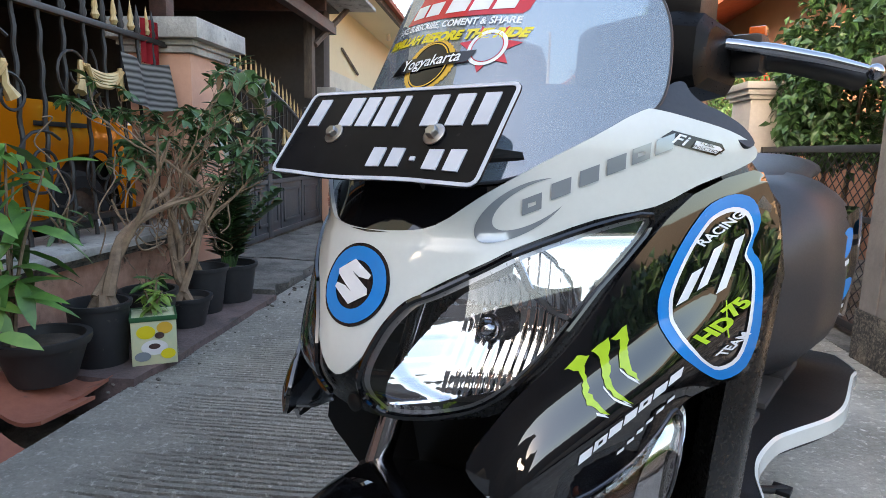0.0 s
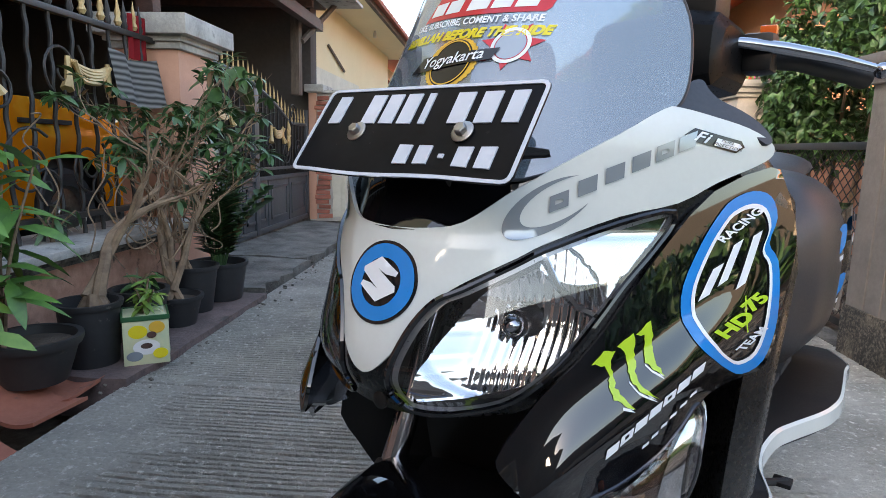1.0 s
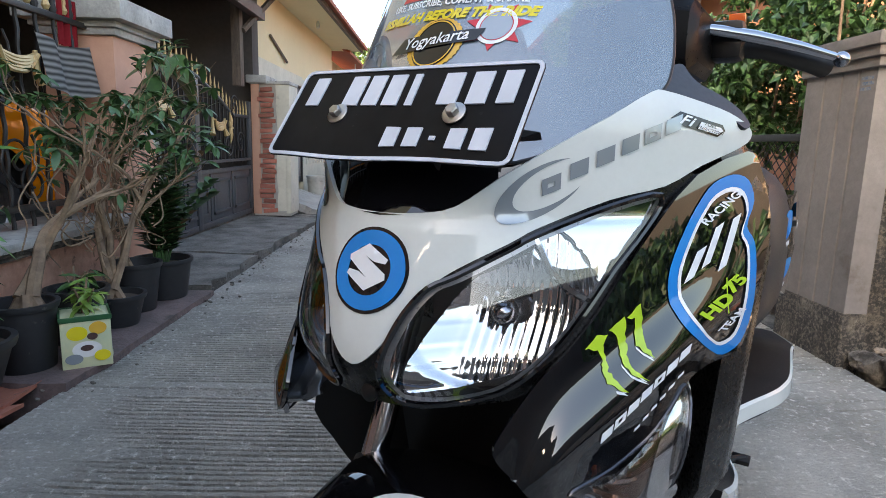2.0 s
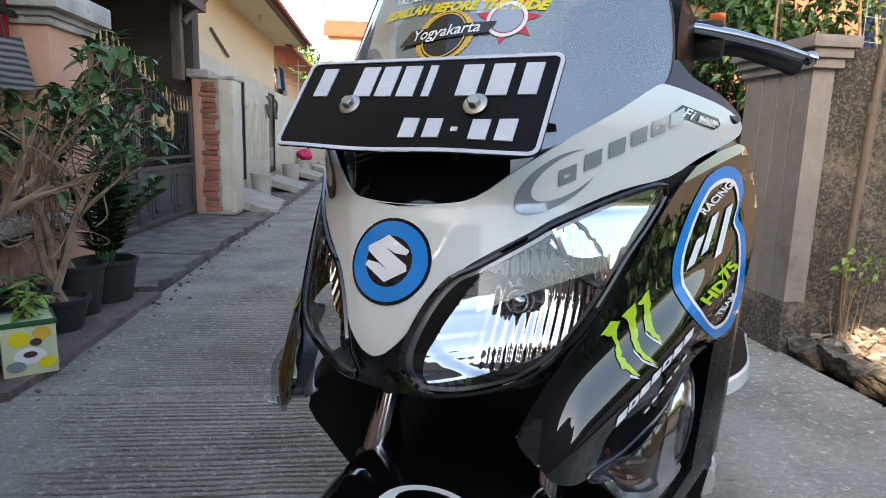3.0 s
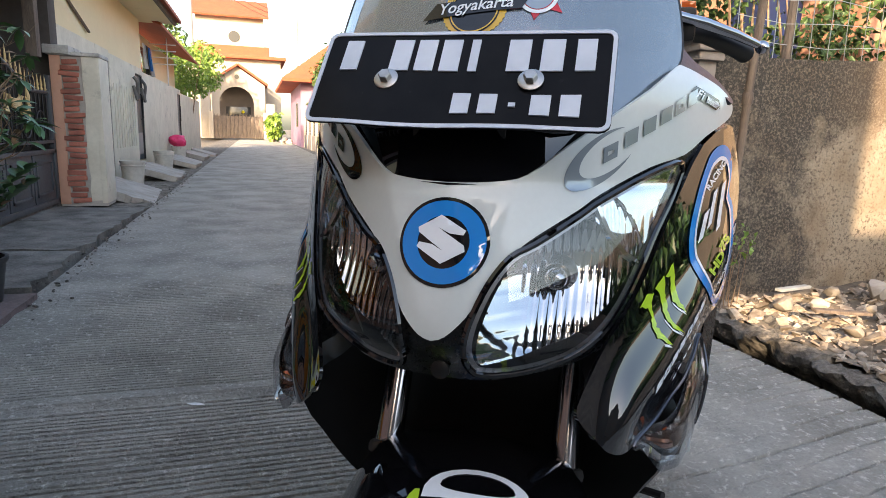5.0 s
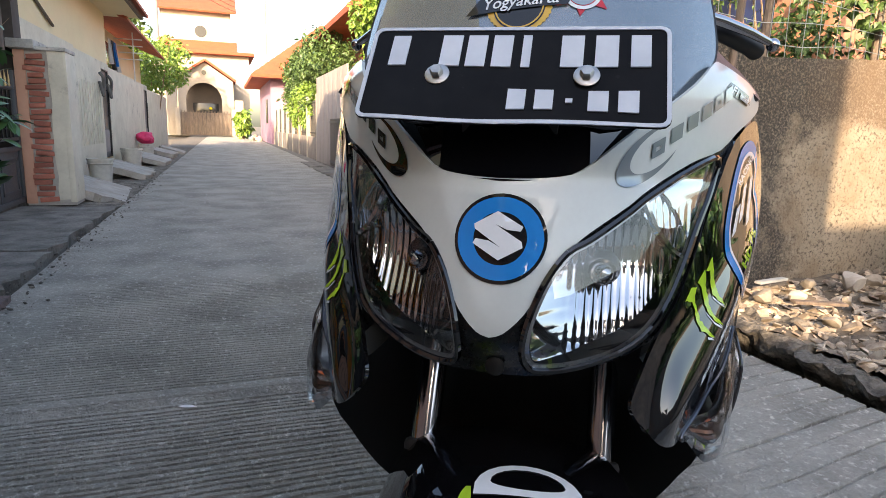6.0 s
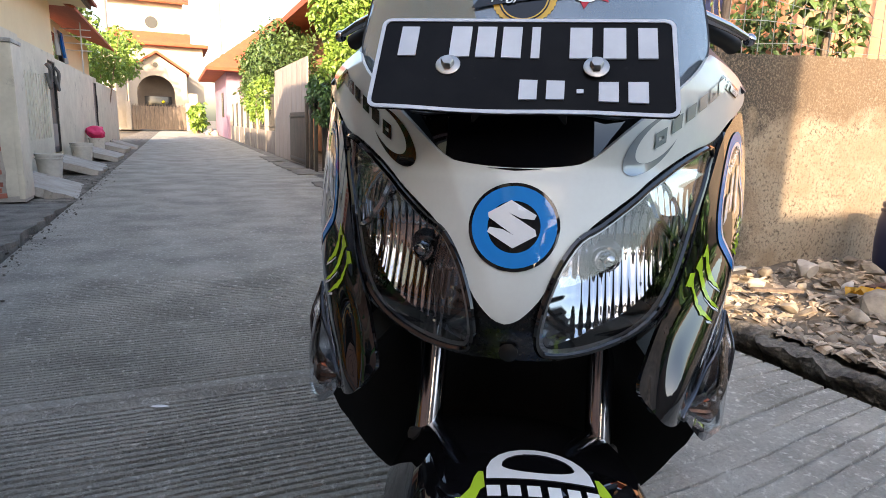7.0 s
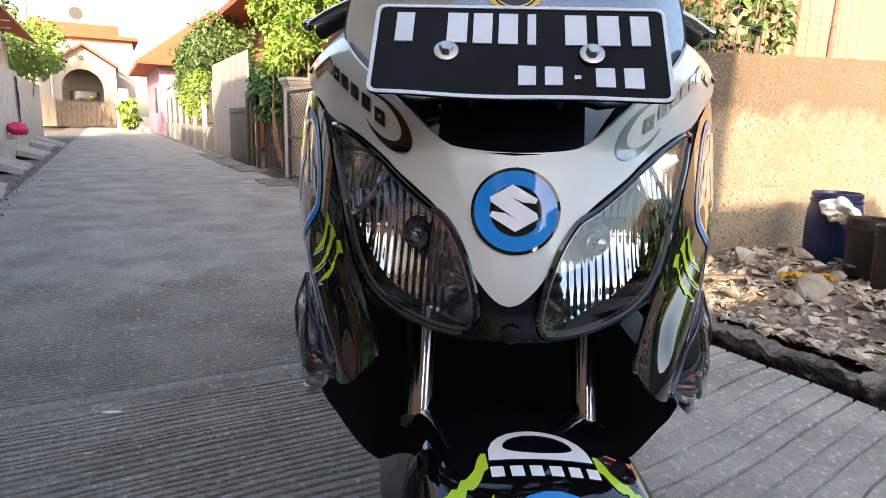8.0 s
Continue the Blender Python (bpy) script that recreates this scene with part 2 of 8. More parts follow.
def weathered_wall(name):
    """Coarse cement with pale specks, raggedly darker along its top and towards one end."""
    m = bpy.data.materials.new(name)
    m.use_nodes = True
    nt = m.node_tree
    N, Lk = nt.nodes, nt.links
    bs = N["Principled BSDF"]
    geo, sep = N.new("ShaderNodeNewGeometry"), N.new("ShaderNodeSeparateXYZ")
    Lk.new(geo.outputs["Position"], sep.inputs[0])

    def noise_at(scale, detail=6.0, r=0.65):
        n = N.new("ShaderNodeTexNoise")
        n.inputs["Scale"].default_value, n.inputs["Detail"].default_value, n.inputs["Roughness"].default_value = scale, detail, r
        Lk.new(geo.outputs["Position"], n.inputs["Vector"])
        return n.outputs["Fac"]

    def ramp(src, lo, hi, a=0.0, b=1.0):
        r = N.new("ShaderNodeMapRange")
        r.inputs["From Min"].default_value, r.inputs["From Max"].default_value = lo, hi
        r.inputs["To Min"].default_value, r.inputs["To Max"].default_value = a, b
        Lk.new(src, r.inputs["Value"])
        return r.outputs["Result"]

    def calc(op, a, b):
        x = N.new("ShaderNodeMath")
        x.operation = op
        for k, v in enumerate((a, b)):
            if hasattr(v, "links"):
                Lk.new(v, x.inputs[k])
            else:
                x.inputs[k].default_value = v
        return x.outputs[0]

    def blend(a, b, fac):
        x = N.new("ShaderNodeMix")
        x.data_type = "RGBA"
        for sock, val in ((x.inputs[6], a), (x.inputs[7], b), (x.inputs[0], fac)):
            if hasattr(val, "links"):
                Lk.new(val, sock)
            else:
                sock.default_value = val
        return x.outputs[2]
    speck = noise_at(52.0, 8.0, 0.75)
    col = blend((0.09, 0.072, 0.055, 1), (0.41, 0.345, 0.26, 1), ramp(speck, 0.37, 0.50))
    col = blend(col, (0.30, 0.225, 0.15, 1), ramp(noise_at(3.0), 0.45, 0.62, 0.0, 0.7))
    # darker towards the top and the low-x end, broken up by noise
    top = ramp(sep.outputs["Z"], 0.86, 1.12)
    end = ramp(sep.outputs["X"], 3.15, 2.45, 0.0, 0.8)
    dark_spread = calc("ADD", calc("MAXIMUM", top, end), calc("MULTIPLY", calc("SUBTRACT", noise_at(4.0, 8.0), 0.5), 1.7))
    dark_cover = calc("MULTIPLY", ramp(dark_spread, 0.35, 0.75), ramp(noise_at(75.0), 0.64, 0.46, 0.35, 0.92))
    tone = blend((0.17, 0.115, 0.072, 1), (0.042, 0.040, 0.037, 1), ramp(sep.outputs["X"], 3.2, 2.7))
    col = blend(col, tone, dark_cover)
    Lk.new(col, bs.inputs["Base Color"])
    bs.inputs["Roughness"].default_value = 0.95
    b = N.new("ShaderNodeBump")
    b.inputs["Distance"].default_value = 0.03
    Lk.new(speck, b.inputs["Height"])
    Lk.new(b.outputs["Normal"], bs.inputs["Normal"])
    return m


M = {}
M["concrete"] = mat("street_concrete", (0.47, 0.45, 0.395), (0.205, 0.197, 0.17), rough=0.88, grain=70, blotch=2.2, mix=0.66, bump=0.034, bump_scale=70, dirt=(0.62, 0.60, 0.55), dirt_scale=34, dirt_cut=0.545)


def yard_side_light(m, x0, x1, y0, y1, gain):
    """Paints the brighter light beside the open yard as paler concrete, with a ragged edge."""
    N, Lk = m.node_tree.nodes, m.node_tree.links
    base = N["Principled BSDF"].inputs["Base Color"]
    src = base.links[0].from_socket
    geo, nz, wob, sep = N.new("ShaderNodeNewGeometry"), N.new("ShaderNodeTexNoise"), N.new("ShaderNodeVectorMath"), N.new("ShaderNodeSeparateXYZ")
    nz.inputs["Scale"].default_value, nz.inputs["Detail"].default_value = 2.5, 6.0
    Lk.new(geo.outputs["Position"], nz.inputs["Vector"])
    wob.operation = "MULTIPLY_ADD"
    wob.inputs[1].default_value = (0.9, 0.9, 0.0)
    Lk.new(nz.outputs["Color"], wob.inputs[0])
    Lk.new(geo.outputs["Position"], wob.inputs[2])
    Lk.new(wob.outputs[0], sep.inputs[0])
    fx, fy, both = N.new("ShaderNodeMapRange"), N.new("ShaderNodeMapRange"), N.new("ShaderNodeMath")
    for f, axis, lo, hi in ((fx, "X", x0, x1), (fy, "Y", y1, y0)):
        f.inputs["From Min"].default_value, f.inputs["From Max"].default_value = lo + 0.45, hi + 0.45
        Lk.new(sep.outputs[axis], f.inputs["Value"])
    both.operation = "MULTIPLY"
    Lk.new(fx.outputs[0], both.inputs[0])
    Lk.new(fy.outputs[0], both.inputs[1])
    mul, mx = N.new("ShaderNodeVectorMath"), N.new("ShaderNodeMix")
    mul.operation = "SCALE"
    mul.inputs["Scale"].default_value = gain
    Lk.new(src, mul.inputs[0])
    mx.data_type = "RGBA"
    Lk.new(both.outputs[0], mx.inputs[0])
    Lk.new(src, mx.inputs[6])
    Lk.new(mul.outputs[0], mx.inputs[7])
    Lk.new(mx.outputs[2], base)


# extra skylight on the yard side, put into the concrete's colour
yard_side_light(M["concrete"], 0.5, 0.95, 2.6, 4.0, 1.35)
M["slab"] = mat("old_slab", (0.26, 0.243, 0.212), (0.094, 0.087, 0.075), rough=0.9, grain=55, blotch=4, mix=0.8, bump=0.02, bump_scale=34, dirt=(0.09, 0.085, 0.075), dirt_scale=4, dirt_cut=0.58)
M["strip"] = mat("mauve_slab", (0.20, 0.135, 0.125), (0.10, 0.072, 0.066), rough=0.85, grain=60, blotch=5, mix=0.85, bump=0.006, bump_scale=60, dirt=(0.055, 0.047, 0.04), dirt_scale=7, dirt_cut=0.58)
M["soil"] = mat("yard_soil", (0.24, 0.20, 0.15), (0.09, 0.073, 0.055), rough=0.95, grain=30, blotch=4, mix=0.8, bump=0.012, bump_scale=30)
M["rubble"] = mat("rubble", (0.36, 0.315, 0.255), (0.17, 0.145, 0.115), rough=0.92, grain=40, blotch=8, mix=0.7, bump=0.004, bump_scale=60, island=0.25)
M["kerb_dark"] = mat("broken_kerb", (0.33, 0.295, 0.245), (0.07, 0.062, 0.052), rough=0.95, grain=60, blotch=9, mix=0.85, bump=0.035, bump_scale=38, dirt=(0.035, 0.031, 0.026), dirt_scale=8, dirt_cut=0.57)
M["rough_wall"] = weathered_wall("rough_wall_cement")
M["grey_pillar"] = mat("grey_render", (0.26, 0.232, 0.212), (0.175, 0.155, 0.14), rough=0.85, grain=40, blotch=3, mix=0.7, bump=0.003, dirt=(0.13, 0.105, 0.085), dirt_scale=3, dirt_cut=0.58)
M["pale_pillar"] = mat("pale_render", (0.52, 0.475, 0.43), (0.40, 0.36, 0.32), rough=0.85, grain=40, blotch=3, mix=0.7, bump=0.003, dirt=(0.22, 0.19, 0.16), dirt_scale=3, dirt_cut=0.62)
M["ramp"] = mat("pale_ramp_cement", (0.46, 0.43, 0.385), (0.30, 0.275, 0.24), rough=0.9, grain=50, blotch=4, mix=0.7, bump=0.012, bump_scale=40, dirt=(0.15, 0.14, 0.12), dirt_scale=6, dirt_cut=0.6)
M["peach"] = mat("peach_render", (0.62, 0.34, 0.23), (0.50, 0.265, 0.18), rough=0.8, grain=30, blotch=2, mix=0.5, bump=0.002, dirt=(0.3, 0.2, 0.15), dirt_scale=4, dirt_cut=0.64)
M["peach_worn"] = mat("peach_worn", (0.68, 0.40, 0.29), (0.46, 0.25, 0.175), rough=0.9, grain=24, blotch=6, mix=0.85, bump=0.006, dirt=(0.085, 0.068, 0.05), dirt_scale=7, dirt_cut=0.575)
M["cap_grey"] = mat("cap_render", (0.60, 0.58, 0.53), (0.34, 0.325, 0.30), rough=0.9, grain=60, blotch=5, mix=0.8, bump=0.004, dirt=(0.07, 0.064, 0.053), dirt_scale=7, dirt_cut=0.565)
M["black_moss"] = mat("mossy_moulding", (0.22, 0.20, 0.17), (0.035, 0.032, 0.027), rough=0.95, grain=50, blotch=14, mix=0.9, bump=0.006, dirt=(0.025, 0.023, 0.02), dirt_scale=16, dirt_cut=0.52)
M["cream"] = mat("cream_paint", (0.78, 0.66, 0.42), (0.70, 0.58, 0.36), rough=0.8, grain=18, blotch=1.2, mix=0.5, bump=0.001, dirt=(0.5, 0.42, 0.28), dirt_scale=1.5, dirt_cut=0.66)
M["white_wall"] = mat("white_wall", (0.72, 0.67, 0.55), (0.56, 0.52, 0.42), rough=0.85, grain=24, blotch=2.5, mix=0.7, bump=0.003, dirt=(0.32, 0.295, 0.24), dirt_scale=3, dirt_cut=0.60)
M["brick"] = mat("bare_brick", (0.46, 0.165, 0.11), (0.29, 0.10, 0.07), rough=0.95, grain=60, blotch=12, mix=0.7, bump=0.004, island=0.22)
M["mortar"] = mat("mortar", (0.5, 0.46, 0.41), (0.36, 0.33, 0.29), rough=0.95, grain=60, blotch=8, mix=0.7, bump=0.004)
M["tile"] = mat("terracotta", (0.42, 0.15, 0.09), (0.28, 0.10, 0.065), rough=0.8, grain=45, blotch=6, mix=0.7, bump=0.002, island=0.2, dirt=(0.12, 0.085, 0.07), dirt_scale=7, dirt_cut=0.62)
M["roof_tile"] = mat("roof_tile", (0.40, 0.085, 0.035), (0.26, 0.06, 0.028), rough=0.8, grain=20, blotch=2, mix=0.7, bump=0.01, bump_scale=9)
M["iron"] = mat("dark_iron", (0.016, 0.016, 0.018), (0.035, 0.032, 0.029), rough=0.5, grain=90, blotch=8, mix=0.6, bump=0.0006, spec=0.5)
M["gate_iron"] = mat("grey_gate_paint", (0.075, 0.082, 0.09), (0.05, 0.053, 0.058), rough=0.45, grain=60, blotch=4, mix=0.6)
M["gold"] = mat("gold_paint", (0.62, 0.46, 0.22), (0.45, 0.30, 0.13), rough=0.42, metal=0.2, grain=60, blotch=14, mix=0.7)
M["wood_dark"] = mat("maroon_timber", (0.10, 0.045, 0.035), (0.05, 0.025, 0.02), rough=0.6, grain=20, blotch=3, mix=0.8, stretch=(6, 1, 6), bump=0.002)
M["wood_old"] = mat("weathered_timber", (0.20, 0.155, 0.12), (0.10, 0.075, 0.06), rough=0.85, grain=24, blotch=3, mix=0.8, stretch=(8, 8, 1), bump=0.003)
M["panel_wood"] = mat("grey_gate_sheet", (0.34, 0.30, 0.28), (0.25, 0.215, 0.20), rough=0.75, grain=18, blotch=2, mix=0.6, stretch=(3, 3, 0.6), dirt=(0.25, 0.2, 0.17), dirt_scale=2, dirt_cut=0.62)
M["rust_sheet"] = mat("rust_sheet", (0.10, 0.075, 0.06), (0.05, 0.04, 0.034), rough=0.7, grain=30, blotch=3, mix=0.8, stretch=(3, 3, 0.8), dirt=(0.15, 0.10, 0.07), dirt_scale=3, dirt_cut=0.62)
# shade inside the carports and the porch, put into a dark colour
M["room_shade"] = mat("room_shade_plaster", (0.10, 0.085, 0.075), (0.06, 0.05, 0.045), rough=0.9, grain=20, blotch=1, mix=0.6)
M["orange_wall"] = mat("orange_wall", (0.42, 0.21, 0.13), (0.33, 0.16, 0.10), rough=0.85, grain=20, blotch=1.5, mix=0.6)
M["lilac_wall"] = mat("lilac_wall", (0.32, 0.20, 0.28), (0.25, 0.155, 0.215), rough=0.85, grain=20, blotch=1.5, mix=0.6)
M["far_white"] = mat("far_house_white", (0.40, 0.355, 0.30), (0.31, 0.27, 0.225), rough=0.85, grain=6, blotch=0.7, mix=0.5)
M["glass_dark"] = mat("dark_pane", (0.02, 0.022, 0.025), (0.03, 0.03, 0.032), rough=0.12, grain=10, blotch=1, mix=0.5)
M["pot"] = mat("black_pot_plastic", (0.014, 0.014, 0.015), (0.03, 0.029, 0.028), rough=0.5, grain=40, blotch=9, mix=0.7, dirt=(0.16, 0.14, 0.115), dirt_scale=12, dirt_cut=0.64)
M["pot_grey"] = mat("grey_pot_plastic", (0.026, 0.027, 0.029), (0.018, 0.018, 0.019), rough=0.55, grain=40, blotch=9, mix=0.7, dirt=(0.2, 0.18, 0.15), dirt_scale=12, dirt_cut=0.62)
M["earth"] = mat("potting_soil", (0.05, 0.036, 0.026), (0.09, 0.065, 0.045), rough=0.95, grain=90, blotch=20, mix=0.8, bump=0.006, bump_scale=90)
M["bark"] = mat("pale_bark", (0.34, 0.235, 0.145), (0.14, 0.092, 0.06), rough=0.85, grain=50, blotch=12, mix=0.7, bump=0.002)
M["leaf"] = mat("leaf", (0.075, 0.165, 0.045), (0.035, 0.085, 0.026), rough=0.42, grain=30, blotch=7, mix=0.8, rough_var=0.08)
M["leaf_mid"] = mat("mango_leaf", (0.13, 0.29, 0.055), (0.06, 0.15, 0.033), rough=0.40, grain=30, blotch=9, mix=0.9)
M["leaf_light"] = mat("light_leaf", (0.22, 0.33, 0.05), (0.11, 0.21, 0.035), rough=0.45, grain=30, blotch=7, mix=0.8)
M["leaf_sun"] = mat("street_leaf", (0.095, 0.155, 0.036), (0.04, 0.08, 0.022), rough=0.5, grain=9, blotch=2.5, mix=0.9)
M["leaf_dry"] = mat("dry_leaf", (0.24, 0.14, 0.06), (0.13, 0.075, 0.035), rough=0.7, grain=50, blotch=9, mix=0.8)
M["car_orange"] = gloss_paint("orange_car_paint", (0.70, 0.21, 0.008))
M["rubber"] = mat("tyre_rubber", (0.018, 0.018, 0.019), (0.03, 0.029, 0.028), rough=0.8, grain=60, blotch=6, mix=0.6)
M["blue_plastic"] = mat("blue_barrel", (0.010, 0.022, 0.085), (0.006, 0.014, 0.05), rough=0.4, grain=20, blotch=4, mix=0.6, dirt=(0.1, 0.1, 0.11), dirt_scale=5, dirt_cut=0.64)
M["brown_plastic"] = mat("brown_bucket", (0.026, 0.018, 0.015), (0.015, 0.011, 0.009), rough=0.55, grain=20, blotch=5, mix=0.6)
M["white_plastic"] = mat("white_bucket", (0.62, 0.60, 0.54), (0.45, 0.43, 0.38), rough=0.6, grain=20, blotch=5, mix=0.6, dirt=(0.28, 0.26, 0.23), dirt_scale=5, dirt_cut=0.6)
M["cloth_red"] = mat("red_cloth", (0.45, 0.02, 0.03), (0.3, 0.012, 0.02), rough=0.9, grain=60, blotch=10, mix=0.5)
M["cloth_pink"] = mat("pink_bag", (0.75, 0.04, 0.16), (0.55, 0.02, 0.1), rough=0.5, grain=30, blotch=10, mix=0.6)
M["cloth_purple"] = mat("purple_cloth", (0.22, 0.03, 0.14), (0.13, 0.015, 0.08), rough=0.9, grain=40, blotch=6, mix=0.6)
M["cloth_white"] = mat("white_cloth", (0.74, 0.73, 0.70), (0.55, 0.54, 0.52), rough=0.9, grain=40, blotch=6, mix=0.6)
M["cloth_grey"] = mat("grey_cloth", (0.16, 0.155, 0.15), (0.10, 0.098, 0.095), rough=0.95, grain=60, blotch=8, mix=0.6)
# scooter
M["white_paint"] = gloss_paint("white_paint", (0.61, 0.645, 0.62), coat=0.0, rough=0.09)
M["black_paint"] = gloss_paint("black_gloss_paint", (0.004, 0.004, 0.005), rough=0.03, coat=0.0, speck=0.1, spec=0.8)
M["fairing_black"] = gloss_paint("fairing_black", (0.004, 0.004, 0.005), rough=0.02, coat=1.0, speck=0.1, spec=0.55, coat_ior=1.55)
M["black_satin"] = mat("black_satin", (0.005, 0.005, 0.0055), (0.008, 0.008, 0.0085), rough=0.28, spec=0.35, grain=200, blotch=12, mix=0.5)
M["black_plastic"] = mat("black_plastic", (0.006, 0.006, 0.0065), (0.010, 0.010, 0.0105), rough=0.42, spec=0.3, grain=200, blotch=12, mix=0.5, bump=0.0003, bump_scale=400)
M["cover_black"] = mat("cover_black", (0.004, 0.004, 0.0045), (0.007, 0.007, 0.0075), rough=0.30, spec=0.04, grain=200, blotch=12, mix=0.5)
M["grey_plastic"] = mat("dark_grey_plastic", (0.030, 0.032, 0.037), (0.022, 0.023, 0.027), spec=0.3, rough=0.42, grain=200, blotch=6, mix=0.5)
M["plate_black"] = mat("plate_black", (0.007, 0.007, 0.008), (0.014, 0.014, 0.015), rough=0.24, grain=60, blotch=14, mix=0.6, spec=0.06)
M["plate_white"] = mat("plate_white", (0.62, 0.66, 0.72), (0.5, 0.54, 0.6), rough=0.4, grain=90, blotch=20, mix=0.6)
M["chrome"] = mat("chrome", (0.40, 0.41, 0.44), (0.30, 0.31, 0.34), rough=0.14, metal=1.0, grain=120, blotch=8, mix=0.4, rough_var=0.05)
M["mirror"] = mat("reflector", (0.58, 0.59, 0.61), (0.50, 0.51, 0.54), rough=0.07, metal=1.0, grain=60, blotch=8, mix=0.3, rough_var=0.03)
M["steel"] = mat("bolt_steel", (0.5, 0.49, 0.47), (0.3, 0.28, 0.26), rough=0.35, metal=1.0, grain=150, blotch=40, mix=0.6)
M["smoke"] = mat("bulb_cap", (0.10, 0.10, 0.11), (0.06, 0.06, 0.065), rough=0.2, metal=0.8, grain=60, blotch=9, mix=0.5)
M["blue"] = gloss_paint("blue_vinyl", (0.01, 0.22, 0.62))
M["stencil_blue"] = mat("stencil_blue", (0.06, 0.14, 0.26), (0.28, 0.27, 0.26), rough=0.85, grain=160, blotch=60, mix=0.9)
M["black_vinyl"] = gloss_paint("black_vinyl", (0.008, 0.008, 0.009))
M["white_vinyl"] = gloss_paint("white_vinyl", (0.78, 0.80, 0.82))
M["silver_vinyl"] = mat("silver_vinyl", (0.30, 0.35, 0.43), (0.26, 0.30, 0.37), rough=0.2, metal=0.25, grain=200, blotch=5, mix=0.4, coat=1.0)
M["grey_vinyl"] = mat("grey_vinyl", (0.30, 0.34, 0.37), (0.26, 0.30, 0.33), rough=0.2, metal=0.4, grain=200, blotch=5, mix=0.4, coat=0.6)
M["lime"] = gloss_paint("lime_vinyl", (0.42, 0.62, 0.04))
M["yellow"] = gloss_paint("yellow_vinyl", (0.72, 0.60, 0.02))
M["amber"] = gloss_paint("amber_vinyl", (0.70, 0.42, 0.05))
M["red_vinyl"] = gloss_paint("red_vinyl", (0.55, 0.02, 0.03))
M["silver"] = mat("silvered_plastic", (0.62, 0.64, 0.67), (0.5, 0.52, 0.55), rough=0.22, metal=0.85, grain=60, blotch=20, mix=0.5, bump=0.001, bump_scale=90)
M["amber_cell"] = mat("amber_cell", (0.10, 0.045, 0.025), (0.05, 0.025, 0.018), rough=0.15, metal=0.6, grain=90, blotch=30, mix=0.7)
M["orange_lamp"] = mat("orange_bulb", (0.65, 0.12, 0.02), (0.5, 0.08, 0.01), rough=0.2, grain=40, blotch=20, mix=0.5, coat=0.8)
M["lens"] = clear_glass("clear_lens", (0.96, 0.97, 0.98), 0.095)
M["screen"] = clear_glass("smoked_screen", (0.36, 0.39, 0.43), 0.25, 0.0, 0.20)
M["bezel"] = mat("lamp_border", (0.28, 0.28, 0.29), (0.18, 0.18, 0.19), rough=0.3, metal=0.6, grain=300, blotch=20, mix=0.5)
M["south_wall"] = mat("brown_wall", (0.17, 0.15, 0.13), (0.11, 0.095, 0.08), rough=0.85, grain=18, blotch=1.5, mix=0.6)

# ---- the street ----
LEFT, RIGHT = -1.25, 1.88        # the edges of the concrete lane


def ground_sheet():
    bm = bmesh.new()
    bmesh.ops.create_grid(bm, x_segments=2, y_segments=2, size=400, matrix=Matrix.Translation((0, 0, -0.16)))
    solid("ground", bm, M["soil"], "bare brown soil all round the lane", "ground", "structure")


